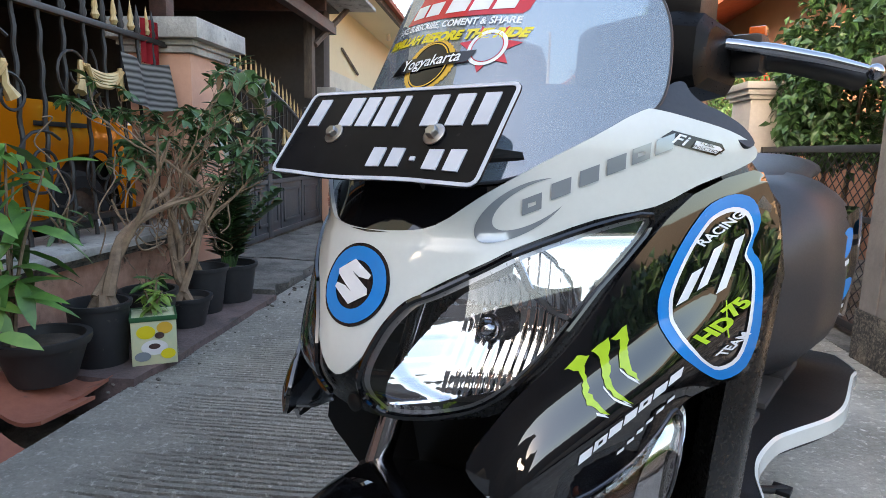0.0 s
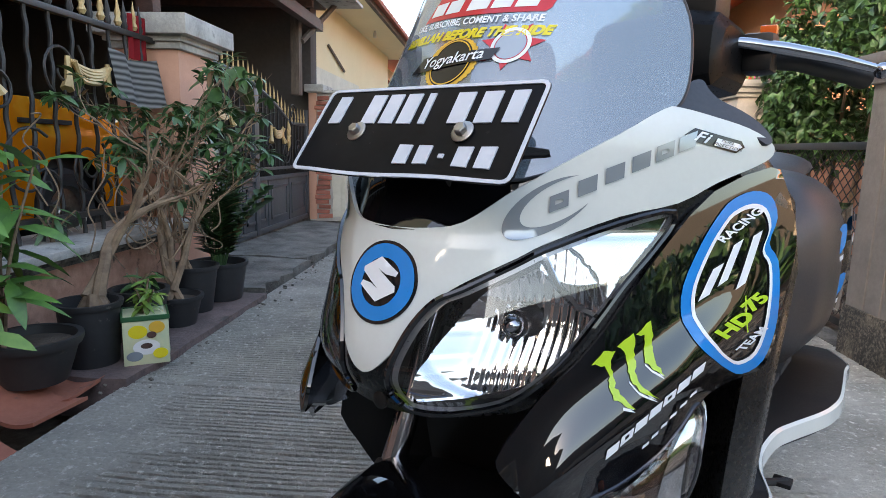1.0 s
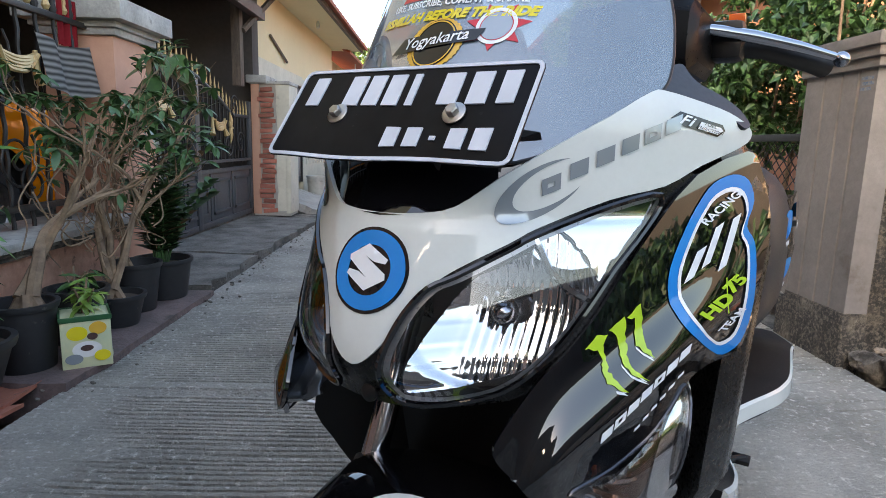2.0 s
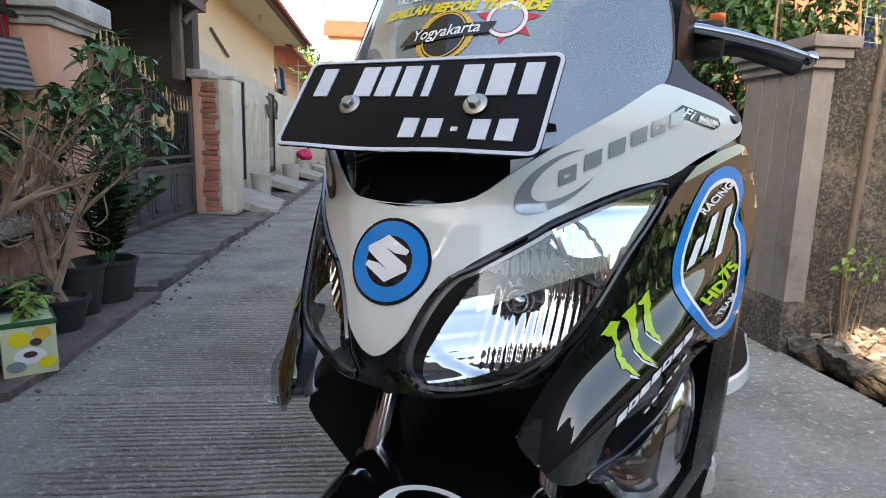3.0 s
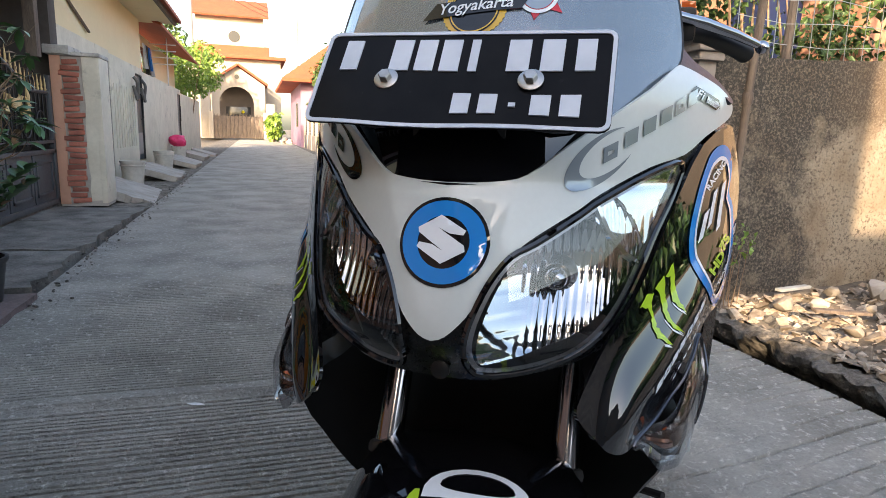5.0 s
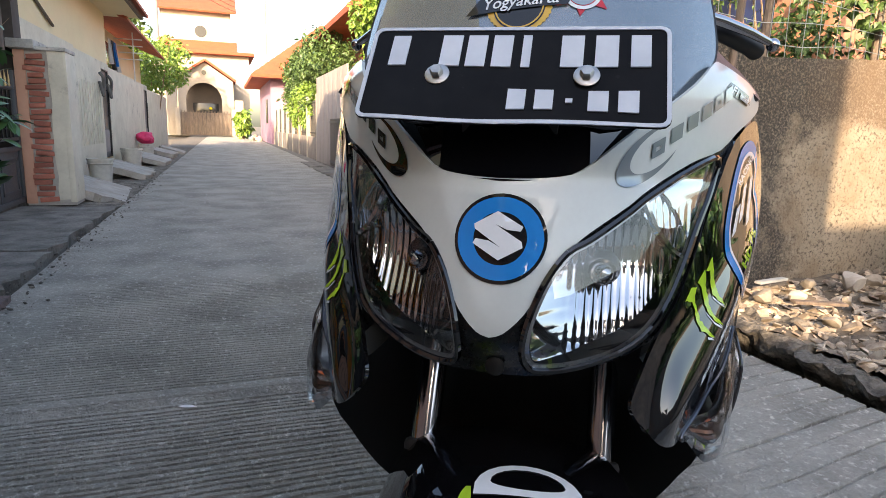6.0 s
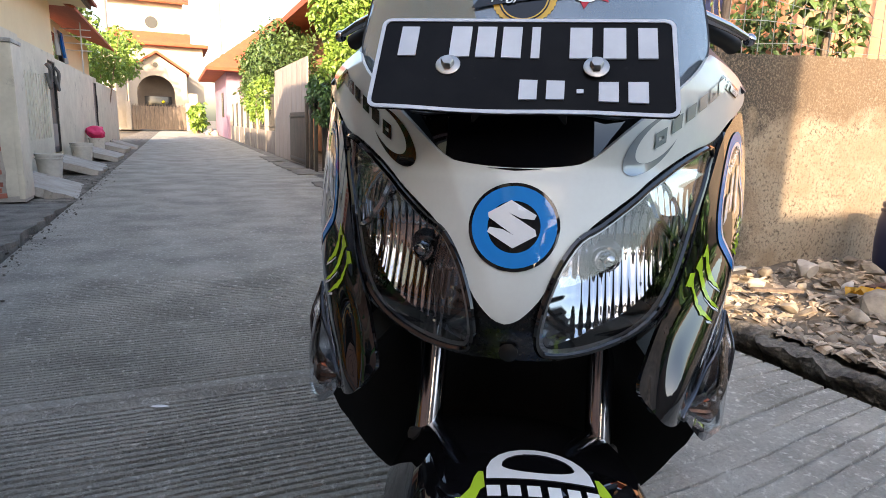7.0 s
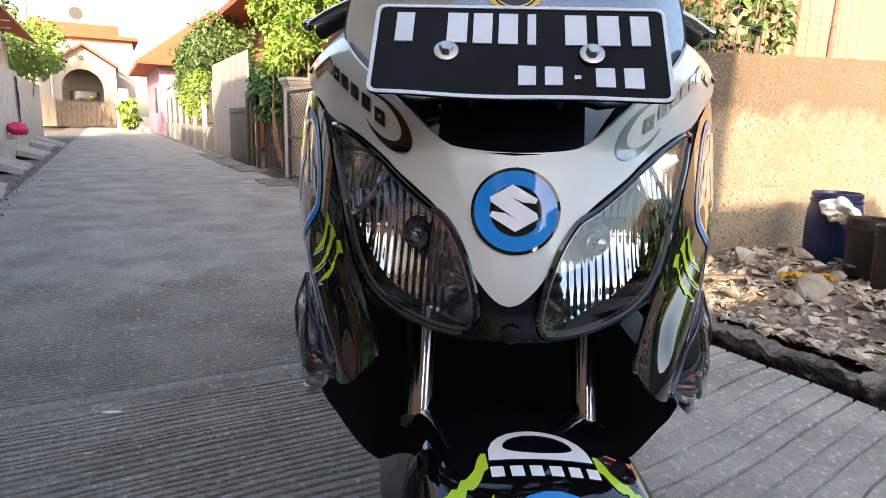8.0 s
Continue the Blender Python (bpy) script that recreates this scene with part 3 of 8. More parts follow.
def lane():
    """The concrete lane; its near part is combed into uneven narrow grooves that die out further on."""
    bm = bmesh.new()
    rng = random.Random(4)
    rows_at = [(-9.0, 0, 0.0), (0.0, 0, 0.0)]      # y, number of the groove, depth
    y, k = 0.45, 0
    while y < 4.2:
        k += 1
        p = 0.026 + rng.uniform(-0.006, 0.010)
        w = rng.uniform(0.27, 0.40)
        d = rng.choice((0.014, 0.020, 0.026, 0.030))
        if not 2.13 < y < 2.22:
            rows_at += [(y, 0, 0.0), (y + p * (0.88 - w) * 0.5, 0, -0.0015), (y + p * (0.88 - w), 0, 0.0), (y + p * (0.95 - w), k, d), (y + p * 0.93, k, d)]
        y += p
        if 2.12 < y < 2.16:
            rows_at += [(2.165, 0, 0.0), (2.170, -1, 0.016), (2.180, -1, 0.016), (2.186, 0, 0.0)]
            y = 2.22
    while y < 75:
        rows_at.append((y, 0, 0.0))
        y += 0.25 + y * 0.03
    nx = 110
    rows = []
    for yy, kk, dd in rows_at:
        r = []
        for i in range(nx + 1):
            x = LEFT + (RIGHT - LEFT) * i / nx
            near = 0.45 < yy < 4.2
            bend = 0.02 * noise.noise((x * 1.6, yy * 0.5, 8.0)) + 0.006 * noise.noise((x * 6, yy * 2, 1.0)) + 0.003 * noise.noise((x * 25, yy * 40, 6.0)) + 0.10 * max(0.0, x - 0.6) ** 1.5 if near else 0.0
            f = max(0.0, min(1.0, (3.7 - yy) / 1.2 + 0.2)) * max(0.0, min(1.0, 0.85 + 1.3 * noise.noise((x * 1.2, yy * 1.5, 5.0)) + 0.7 * noise.noise((x * 9, yy * 30, 2.0))))
            f *= max(0.08, min(1.0, (x + 1.05) / 0.35 + max(0.0, 1.5 - yy)))
            if x > 0.7:
                f *= 0.5 if kk % 3 == 0 else max(0.0, 1 - (x - 0.7) / 0.25)
            if kk == -1:
                f = max(0.0, 0.7 - 0.5 * abs(x + 0.7))
            e = 0.012 * noise.noise((x, yy * 3.0, 9.0)) if i in (0, nx) else 0.0
            z = -dd * f if dd > 0 else -dd * 0.8
            r.append(bm.verts.new((x + e, yy + bend, z + 0.004 * noise.noise((x * 1.1, yy * 0.7, 3.0)) + 0.002 * noise.noise((x * 4, yy * 4, 3.0)))))
        rows.append(r)
    for a, b in zip(rows, rows[1:]):
        for i in range(nx):
            bm.faces.new((a[i], a[i + 1], b[i + 1], b[i]))
    for i in (0, nx):
        low = [bm.verts.new((r[i].co.x, r[i].co.y, -0.15)) for r in rows]
        for k in range(len(rows) - 1):
            bm.faces.new((rows[k][i], rows[k + 1][i], low[k + 1], low[k]))
    solid("road", bm, M["concrete"], "grey concrete lane with combed grooves and stains", "road", "structure", angle=30)


def slab_mesh(w, d, h, seed, rough=0.02):
    """A worn concrete slab with a broken outline; its top is at z = 0 and it spans w by d."""
    rng = random.Random(seed)
    edge = []
    for (ax, ay), (bx, by) in zip([(0, 0), (w, 0), (w, d), (0, d)], [(w, 0), (w, d), (0, d), (0, 0)]):
        n = max(2, int(math.hypot(bx - ax, by - ay) / 0.12))
        for i in range(n):
            t = i / n
            edge.append((ax + (bx - ax) * t + rng.uniform(-rough, rough), ay + (by - ay) * t + rng.uniform(-rough, rough)))
    bm = bmesh.new()
    top = [bm.verts.new((x, y, rng.uniform(-0.004, 0.004))) for x, y in edge]
    mid = [bm.verts.new((x + rng.uniform(-0.006, 0.006), y + rng.uniform(-0.006, 0.006), -h * 0.4)) for x, y in edge]
    low = [bm.verts.new((x, y, -h)) for x, y in edge]
    bm.faces.new(top)
    bm.faces.new(low[::-1])
    n = len(edge)
    for a, b in ((top, mid), (mid, low)):
        for i in range(n):
            bm.faces.new((a[i], b[i], b[(i + 1) % n], a[(i + 1) % n]))
    return bm


def left_edge():
    bm = slab_mesh(0.44, 1.42, 0.16, 3, 0.012)
    bm.transform(Matrix.Translation((-1.66, 2.12, 0.03)))
    solid("kerb_slab", bm, M["strip"], "worn mauve concrete slab strip under the pots", "kerb", "structure", angle=25)
    ap = thing("apron", "cracked grey concrete apron slabs before the iron gate", "pavement", (-2.2, 3.72, 0.0), kind="structure")
    rng = random.Random(8)
    y = 0.0
    for k, d in enumerate((1.05, 1.45, 1.04)):
        bm = slab_mesh(0.90 + rng.uniform(-0.03, 0.04), d - 0.004, 0.15, 80 + k, 0.035)
        part("slab", bm, M["slab"], ap, angle=25, at=pose(0.0, y, 0.022 + rng.uniform(-0.006, 0.010), rng.uniform(-0.5, 0.5), rng.uniform(-0.6, 0.6), rng.uniform(-2.0, 2.0)))
        y += d
    bits = bmesh.new()
    for k in range(700):
        x, yy, q = -1.24 + rng.gauss(0, 0.07), rng.uniform(2.0, 12.0), 0.002 + 0.010 * rng.random() ** 3
        m = Matrix.Translation((x, yy, 0.006 + q * 0.3)) @ Euler((rng.uniform(-0.5, 0.5), rng.uniform(-0.5, 0.5), rng.uniform(0, 6))).to_matrix().to_4x4() @ Matrix.Diagonal((q * 1.4, q, q * 0.6, 1))
        bmesh.ops.create_icosphere(bits, subdivisions=1, radius=1, matrix=m)
    solid("edge_grit", bits, M["kerb_dark"], "grit and small dead leaves along the edge of the lane", "grit", "stuff", smooth=False)
    # the ledge on which the pots further back and the wall stand
    bm = boxes((-2.2, -1.66, -3.0, 3.72, -0.15, 0.02), bev=0.01)
    solid("pavement", bm, M["slab"], "dirty concrete ledge along the fence wall", "pavement", "structure")
    bm = boxes((-2.35, -1.25, 7.3, 50.0, -0.155, -0.02), bev=0.01)
    solid("gutter", bm, M["kerb_dark"], "dark damp gutter bed along the house walls", "gutter", "structure")
    bm = boxes((1.88, 2.6, 3.0, 50.0, -0.155, 0.005), bev=0.01)
    solid("pavement_right", bm, M["slab"], "stained concrete strip before the fences", "pavement", "structure")


def fence_wall():
    bm = boxes((-2.0, -1.75, -3.0, 3.62, 0.0, 0.38))
    solid("wall_fence", bm, M["peach_worn"], "low peach wall with peeling stained paint", "wall", "structure")
    bm = boxes((-2.06, -1.70, -3.0, 3.66, 0.38, 0.405), (-2.08, -1.675, -3.0, 3.66, 0.405, 0.427), bev=0.006)
    solid("trim_steps", bm, M["black_moss"], "stepped moulding under the coping, black with moss", "moulding", "structure")
    bm = boxes((-2.10, -1.65, -3.0, 3.66, 0.427, 0.465), bev=0.006)
    solid("trim_fence", bm, M["cap_grey"], "grey coping with black stains on the low wall", "coping", "structure")


def gate_pillar():
    p = thing("gate_pillar", "peach rendered gate pillar with a grey stepped cap", "pillar", (-1.95, 3.85, 0))
    part("shaft", boxes((-0.2, 0.2, -0.23, 0.23, 0, 1.47), bev=0.008), M["peach"], p)
    part("cap", boxes((-0.225, 0.225, -0.255, 0.255, 1.47, 1.51), (-0.245, 0.245, -0.275, 0.275, 1.51, 1.545), (-0.30, 0.30, -0.33, 0.33, 1.545, 1.66), bev=0.008), M["cap_grey"], p, "grey cement cap")


def scroll(bm, y, z, r, turns, x, start=0.0, sign=1, bar=0.007):
    pts = []
    n = int(18 * turns)
    for i in range(n + 1):
        a = start + sign * 2 * math.pi * turns * i / n
        rr = r * (1 - 0.8 * i / n)
        pts.append((x, y + rr * math.cos(a), z + rr * math.sin(a)))
    tube(bm, pts, bar, 6)


def swag(bm, y, z, w, h, x):
    """A cast drapery swag of five folds."""
    for k in range(5):
        f = k / 4
        pts = [(x + 0.006 * k, y - w / 2 * (1 - 0.1 * f), z), (x + 0.012, y - w * 0.25, z - h * (0.25 + 0.6 * f)), (x + 0.014, y, z - h * (0.35 + 0.65 * f)), (x + 0.012, y + w * 0.25, z - h * (0.25 + 0.6 * f)), (x + 0.006 * k, y + w / 2 * (1 - 0.1 * f), z)]
        tube(bm, smooth_line(pts, 4, False), 0.012, 6)
    for s in (-1, 1):
        tube(bm, [(x, y + s * w / 2, z + 0.02), (x, y + s * w / 2, z - h * 0.9), (x + 0.01, y + s * (w / 2 + 0.03), z - h * 1.5)], [0.012, 0.018, 0.03], 6)


def iron_fence():
    f = thing("iron_fence", "black wrought iron fence with scrolls and gold swags", "fence", (-1.9, 0, 0.515))
    y = -1.6
    part("rail", boxes((-0.02, 0.02, -1.7, 3.6, 0.03, 0.06), bev=0.004), M["iron"], f)
    part("rail", boxes((-0.02, 0.02, -1.7, 3.6, 0.98, 1.01), bev=0.004), M["iron"], f)
    bm0 = bmesh.new()
    tube(bm0, [(0.0035 * math.cos(k * 1.1), 0.0035 * math.sin(k * 1.1), -0.05 + 1.07 * k / 40) for k in range(41)], 0.0105, 6)
    lathe(bm0, [(0.009, 1.0), (0.02, 1.03), (0.012, 1.06), (0.016, 1.08), (0.0, 1.17)], 8)
    bar = finish(bm0, "bar", M["iron"])
    while y < 3.6:
        piece("bar", bar, f, Matrix.Translation((0, y, 0)))
        y += 0.145
    tip = bmesh.new()
    lathe(tip, [(0.012, 0), (0.022, 0.02), (0.012, 0.045), (0.016, 0.06), (0.0, 0.16)], 8)
    tipm = finish(tip, "finial", M["gold"])
    for k in range(4):
        piece("finial", tipm, f, Matrix.Translation((0, 3.42 - 0.145 * k, 1.02)))
    for yc, zc, r, sg in ((2.55, 0.30, 0.17, 1), (2.95, 0.28, 0.16, -1), (2.05, 0.3, 0.17, -1), (1.6, 0.3, 0.17, 1), (2.3, 0.72, 0.16, 1), (2.8, 0.74, 0.17, -1)):
        bm = bmesh.new()
        scroll(bm, yc, zc, r, 1.6, 0.012, 0.8, sg)
        scroll(bm, yc + 0.1, zc - 0.12, r * 0.6, 1.4, 0.014, 2.2, -sg)
        part("scroll", bm, M["iron"], f)
    for yc, zc in ((2.22, 0.72), (2.98, 0.78)):
        bm = bmesh.new()
        swag(bm, yc, zc, 0.3, 0.09, 0.02)
        part("swag", bm, M["gold"], f, "cast gold drapery swag")


def iron_gate():
    g = thing("iron_gate", "dark grey iron gate with arched top and gold spear tips", "gate", (-2.15, 4.1, 0.05))
    W = 3.3
    part("frame", boxes((-0.025, 0.025, 0.0, W, 0.0, 0.05), (-0.025, 0.025, 0, W, 0.52, 0.56), (-0.025, 0.025, 0, W, 0.62, 0.65), (-0.025, 0.025, 0, 0.05, 0, 1.45), (-0.025, 0.025, W - 0.05, W, 0, 1.3), (-0.025, 0.03, W / 2 - 0.05, W / 2 + 0.05, 0, 1.4), bev=0.004), M["gate_iron"], g)
    for k in range(5):
        y0 = 0.06 + k * (W - 0.1) / 5
        y1 = y0 + (W - 0.1) / 5 - 0.03
        part("panel", boxes((-0.008, 0.008, y0, y1, 0.05, 0.52), (0.008, 0.018, y0 + 0.06, y1 - 0.06, 0.11, 0.14), (0.008, 0.018, y0 + 0.06, y1 - 0.06, 0.43, 0.46), (0.008, 0.018, y0 + 0.06, y0 + 0.09, 0.11, 0.46), (0.008, 0.018, y1 - 0.09, y1 - 0.06, 0.11, 0.46), bev=0.002), M["gate_iron"], g)

    def top(y):
        u = y / W
        return 1.52 - 0.38 * max(0.0, (u - 0.25) / 0.55) ** 2 if u < 0.8 else 1.12 + 0.02 * (u - 0.8)
    bm = bmesh.new()
    tube(bm, [(0, W * k / 30, top(W * k / 30)) for k in range(31)], 0.018, 8)
    part("top_rail", bm, M["gate_iron"], g)
    bm0 = bmesh.new()
    tube(bm0, [(0, 0, 0), (0, 0, 1)], 0.009, 6)
    barm = finish(bm0, "bar", M["iron"])
    tip = bmesh.new()
    lathe(tip, [(0.008, 0), (0.014, 0.02), (0.008, 0.04), (0.012, 0.06), (0.0, 0.17)], 8)
    tipm = finish(tip, "finial", M["gold"])
    n = 30
    for k in range(1, n):
        y = W * k / n
        piece("bar", barm, g, Matrix.Translation((0, y, 0.6)) @ Matrix.Diagonal((1, 1, top(y) - 0.6, 1)))
        piece("finial", tipm, g, Matrix.Translation((0, y, top(y) + 0.01)))
    for yc, zc, r, sg in ((0.7, 0.85, 0.15, 1), (1.2, 0.8, 0.14, -1), (2.0, 0.82, 0.15, 1), (2.5, 0.8, 0.14, -1), (2.9, 0.82, 0.13, 1), (2.72, 1.2, 0.14, 1)):
        bm = bmesh.new()
        scroll(bm, yc, zc, r, 1.5, 0.02, 0.5, sg)
        part("scroll", bm, M["iron"], g)
    for yc, zc in ((0.9, 1.18), (2.2, 1.05)):
        bm = bmesh.new()
        swag(bm, yc, zc, 0.34, 0.1, 0.03)
        part("swag", bm, M["gold"], g, "cast gold drapery swag")
    bm = bmesh.new()
    for k in range(7):
        a = 2 * math.pi * k / 7
        tube(bm, [(0.03, 2.55, 0.98), (0.035, 2.55 + 0.04 * math.cos(a), 0.98 + 0.1 * math.sin(a)), (0.03, 2.55 + 0.05 * math.cos(a), 0.98 + 0.17 * math.sin(a))], [0.02, 0.016, 0.004], 6)
    part("rosette", bm, M["gold"], g, "cast gold leaf ornament")


def brick_pillar():
    p = thing("brick_pillar", "old pillar of bare red brick between peach and white render", "pillar", (-2.14, 7.45, 0))
    part("core", boxes((0.01, 0.45, 0.012, 0.4, 0, 1.56)), M["mortar"], p)
    part("render", boxes((0.0, 0.10, 0.0, 0.4, 0.02, 1.57), bev=0.01), M["peach"], p, "peach render strip")
    bm = slab_mesh(0.15, 1.5, 0.05, 5, 0.012)
    bm.transform(Matrix.Translation((0.30, 0.0, 0.05)) @ pose(0, 0, 0, 90, 0, 0))
    part("plaster", bm, M["white_wall"], p, "chipped white plaster")
    part("plaster", boxes((0.40, 0.46, 0.0, 0.42, 0.03, 1.56), bev=0.01), M["white_wall"], p)
    part("cap", boxes((-0.04, 0.2, -0.05, 0.44, 1.57, 1.66), (-0.02, 0.47, -0.02, 0.42, 1.56, 1.60), bev=0.012), M["cap_grey"], p)
    b = bmesh.new()
    box(b, -0.095, 0.095, -0.03, 0.03, -0.026, 0.026, bev=0.006)
    bk = finish(b, "brick", M["brick"])
    rng = random.Random(2)
    for k in range(25):
        piece("brick", bk, p, pose(0.19 + rng.uniform(-0.025, 0.02), 0.018 + rng.uniform(-0.008, 0.010), 0.06 + 0.06 * k, rng.uniform(-4, 4), rng.uniform(-5, 5), rng.uniform(-5, 5)) @ Matrix.Diagonal((rng.uniform(0.70, 1.0), 1, rng.uniform(0.85, 1.0), 1)))


def leaning_wall_houses():
    """Cream and white houses along the lane, past the gate."""
    h = thing("terrace_house", "cream painted house with a deep eave", "house", (-2.3, 7.9, 0))
    part("wall", boxes((-4.5, -0.05, 0, 0.25, 0, 3.1), (-0.25, 0.0, 0.25, 6.0, 0.0, 3.1), bev=0.005), M["cream"], h)
    part("wall", boxes((-0.25, -0.002, 5.999, 6.1, 0, 3.1), (-4.5, -0.25, 5.9, 6.1, 0, 3.1)), M["cream"], h)
    part("soffit", boxes((-4.5, 0.62, -0.2, 6.4, 2.92, 2.96)), M["cream"], h)
    part("fascia", boxes((0.60, 0.66, -0.25, 6.45, 2.90, 3.06), bev=0.006), M["wood_old"], h, "weathered fascia board")
    part("roof", roof_bm(-4.6, 0.75, -0.3, 6.5, 3.0, 4.5), M["roof_tile"], h)
    # added height that keeps the sun off the gates opposite
    part("upper_wall", boxes((-4.5, -1.6, -0.1, 6.0, 3.3, 4.9), bev=0.01), M["cream"], h, "set back upper wall added to block the sun")
    part("lamp", lathe(bmesh.new(), [(0.0, 2.80), (0.03, 2.81), (0.035, 2.86), (0.02, 2.92)], 12, Matrix.Translation((0.3, 3.0, 0))), M["white_plastic"], h, "small white lamp holder")
    bm = bmesh.new()
    tube(bm, [(0.02, 1.0, 2.35), (0.03, 1.9, 2.1)], 0.02, 6)
    part("bracket", bm, M["wood_old"], h)
    # the front wall with doors
    w = thing("yard_wall", "white plastered front wall with tall door openings", "wall", (-2.2, 8.0, 0), kind="structure")
    part("wall", boxes((-0.12, 0, 0.0, 1.75, 0, 1.95), (-0.12, 0, 2.55, 4.65, 0, 1.92), (-0.12, 0, 5.4, 10.9, 0, 1.88), (-0.12, 0, 11.7, 18.0, 0, 1.8), bev=0.01), M["white_wall"], w)
    part("wall", boxes((-0.12, 0, 1.75, 2.55, 1.80, 1.95), (-0.12, 0, 4.65, 5.4, 1.80, 1.92), (-0.12, 0, 10.9, 11.7, 1.75, 1.88)), M["white_wall"], w)
    for k in range(9):
        y = 2.75 + k * 0.2
        part("rib", boxes((0.0, 0.012, y, y + 0.03, 0.5, 1.5), bev=0.004), M["white_wall"], w)
    for y0, y1 in ((1.75, 2.55), (4.65, 5.4), (10.9, 11.7)):
        d = thing("door", "dark grey steel door with a slim handle", "door", (-2.26, 8.0 + y0, 0.22), group="doors of the terrace")
        ww = y1 - y0
        part("leaf", boxes((-0.02, 0.02, 0.03, ww - 0.03, 0, 1.56), bev=0.004), M["gate_iron"], d)
        part("frame", boxes((-0.03, 0.05, 0, 0.04, 0, 1.6), (-0.03, 0.05, ww - 0.04, ww, 0, 1.6), (-0.03, 0.05, 0.04, ww - 0.04, 1.56, 1.6), bev=0.003), M["iron"], d)
        part("panel", boxes((0.02, 0.028, 0.1, ww - 0.1, 0.1, 0.5), bev=0.002), M["panel_wood"], d)
        part("handle", tube(bmesh.new(), [(0.02, ww - 0.12, 0.75), (0.06, ww - 0.12, 0.78), (0.06, ww - 0.12, 1.2), (0.02, ww - 0.12, 1.23)], 0.012, 8), M["iron"], d)
    # second house behind, lower down the lane
    h2 = thing("terrace_house", "second cream house with drying clothes under its eave", "house", (-2.6, 14.1, 0))
    part("wall", boxes((-4, 0, 0, 8, 0, 2.9), bev=0.005), M["cream"], h2)
    part("roof", roof_bm(-4.2, 0.7, -0.1, 8.2, 2.9, 4.9), M["roof_tile"], h2)
    part("window", boxes((0.0, 0.04, 1.2, 2.2, 1.95, 2.6), bev=0.004), M["glass_dark"], h2)
    for k, (c, y) in enumerate((("cloth_white", 14.6), ("gate_iron", 14.95), ("blue", 15.25), ("cloth_white", 15.5))):
        bm = bmesh.new()
        n = 8
        a = [bm.verts.new((-2.35 + 0.02 * math.sin(i * 1.7 + k), y + 0.28 * i / n, 2.55)) for i in range(n + 1)]
        b = [bm.verts.new((-2.33 + 0.05 * math.sin(i * 2.1 + k), y + 0.02 + 0.27 * i / n, 2.05 - 0.1 * (k % 2))) for i in range(n + 1)]
        for i in range(n):
            bm.faces.new((a[i], a[i + 1], b[i + 1], b[i]))
        bmesh.ops.solidify(bm, geom=bm.faces, thickness=0.006)
        solid("hanging_cloth", bm, M[c], "clothes hung out to dry under the eave", "clothes")
    rack = bmesh.new()
    for z in (2.3, 2.45, 2.6, 2.75):
        tube(rack, [(-2.5, 16.4, z), (-1.9, 16.4, z)], 0.012, 6)
    tube(rack, [(-2.1, 16.4, 1.8), (-2.1, 16.4, 2.9)], 0.015, 6)
    solid("aerial", rack, M["cloth_white"], "pale metal television aerial on a pole", "aerial")
    for yy in (12.3, 13.1):
        bm = bmesh.new()
        tube(bm, smooth_line([(-2.17, yy, 1.7), (-2.12, yy + 0.05, 1.6), (-2.15, yy + 0.1, 1.4), (-2.13, yy, 1.32), (-2.17, yy - 0.05, 1.55)], 4, False), 0.03, 6)
        solid("hanging_bag", bm, M["cloth_grey"], "grey rag hung on the white wall", "cloth")


def roof_bm(x0, x1, y0, y1, z0, z1):
    """A single pitch, rising away from the lane."""
    bm = bmesh.new()
    n = 24
    rows = []
    for i in range(n * 2 + 1):
        y = y0 + (y1 - y0) * i / (2 * n)
        w = 0.02 * (i % 2)
        rows.append([bm.verts.new((x1, y, z0 + w)), bm.verts.new((x0, y, z1 + w)), bm.verts.new((x0, y, z1 - 0.08)), bm.verts.new((x1, y, z0 - 0.05))])
    for a, b in zip(rows, rows[1:]):
        for k in range(4):
            bm.faces.new((a[k], a[(k + 1) % 4], b[(k + 1) % 4], b[k]))
    bm.faces.new(rows[0])
    bm.faces.new(rows[-1][::-1])
    return bm


def hip_roof(x0, x1, y0, y1, z0, rise, courses=14):
    """A hipped roof in stepped courses of tile, with its ridge along the longer side."""
    bm = bmesh.new()
    half = min(x1 - x0, y1 - y0) / 2
    levels = [(0.02, z0 - 0.14)]
    for k in range(courses):
        levels.append((half * k / courses * 0.98, z0 + rise * k / courses + (0.0 if k == 0 else -0.02)))
        levels.append((half * (k + 1) / courses * 0.98, z0 + rise * (k + 1) / courses + 0.02))
    rings = [[bm.verts.new(p) for p in ((x0 + i, y0 + i, z), (x1 - i, y0 + i, z), (x1 - i, y1 - i, z), (x0 + i, y1 - i, z))] for i, z in levels]
    for lo, up in zip(rings, rings[1:]):
        for a in range(4):
            b = (a + 1) % 4
            bm.faces.new((lo[a], lo[b], up[b], up[a]))
    bm.faces.new(rings[-1])
    bm.faces.new(rings[0][::-1])
    return bm


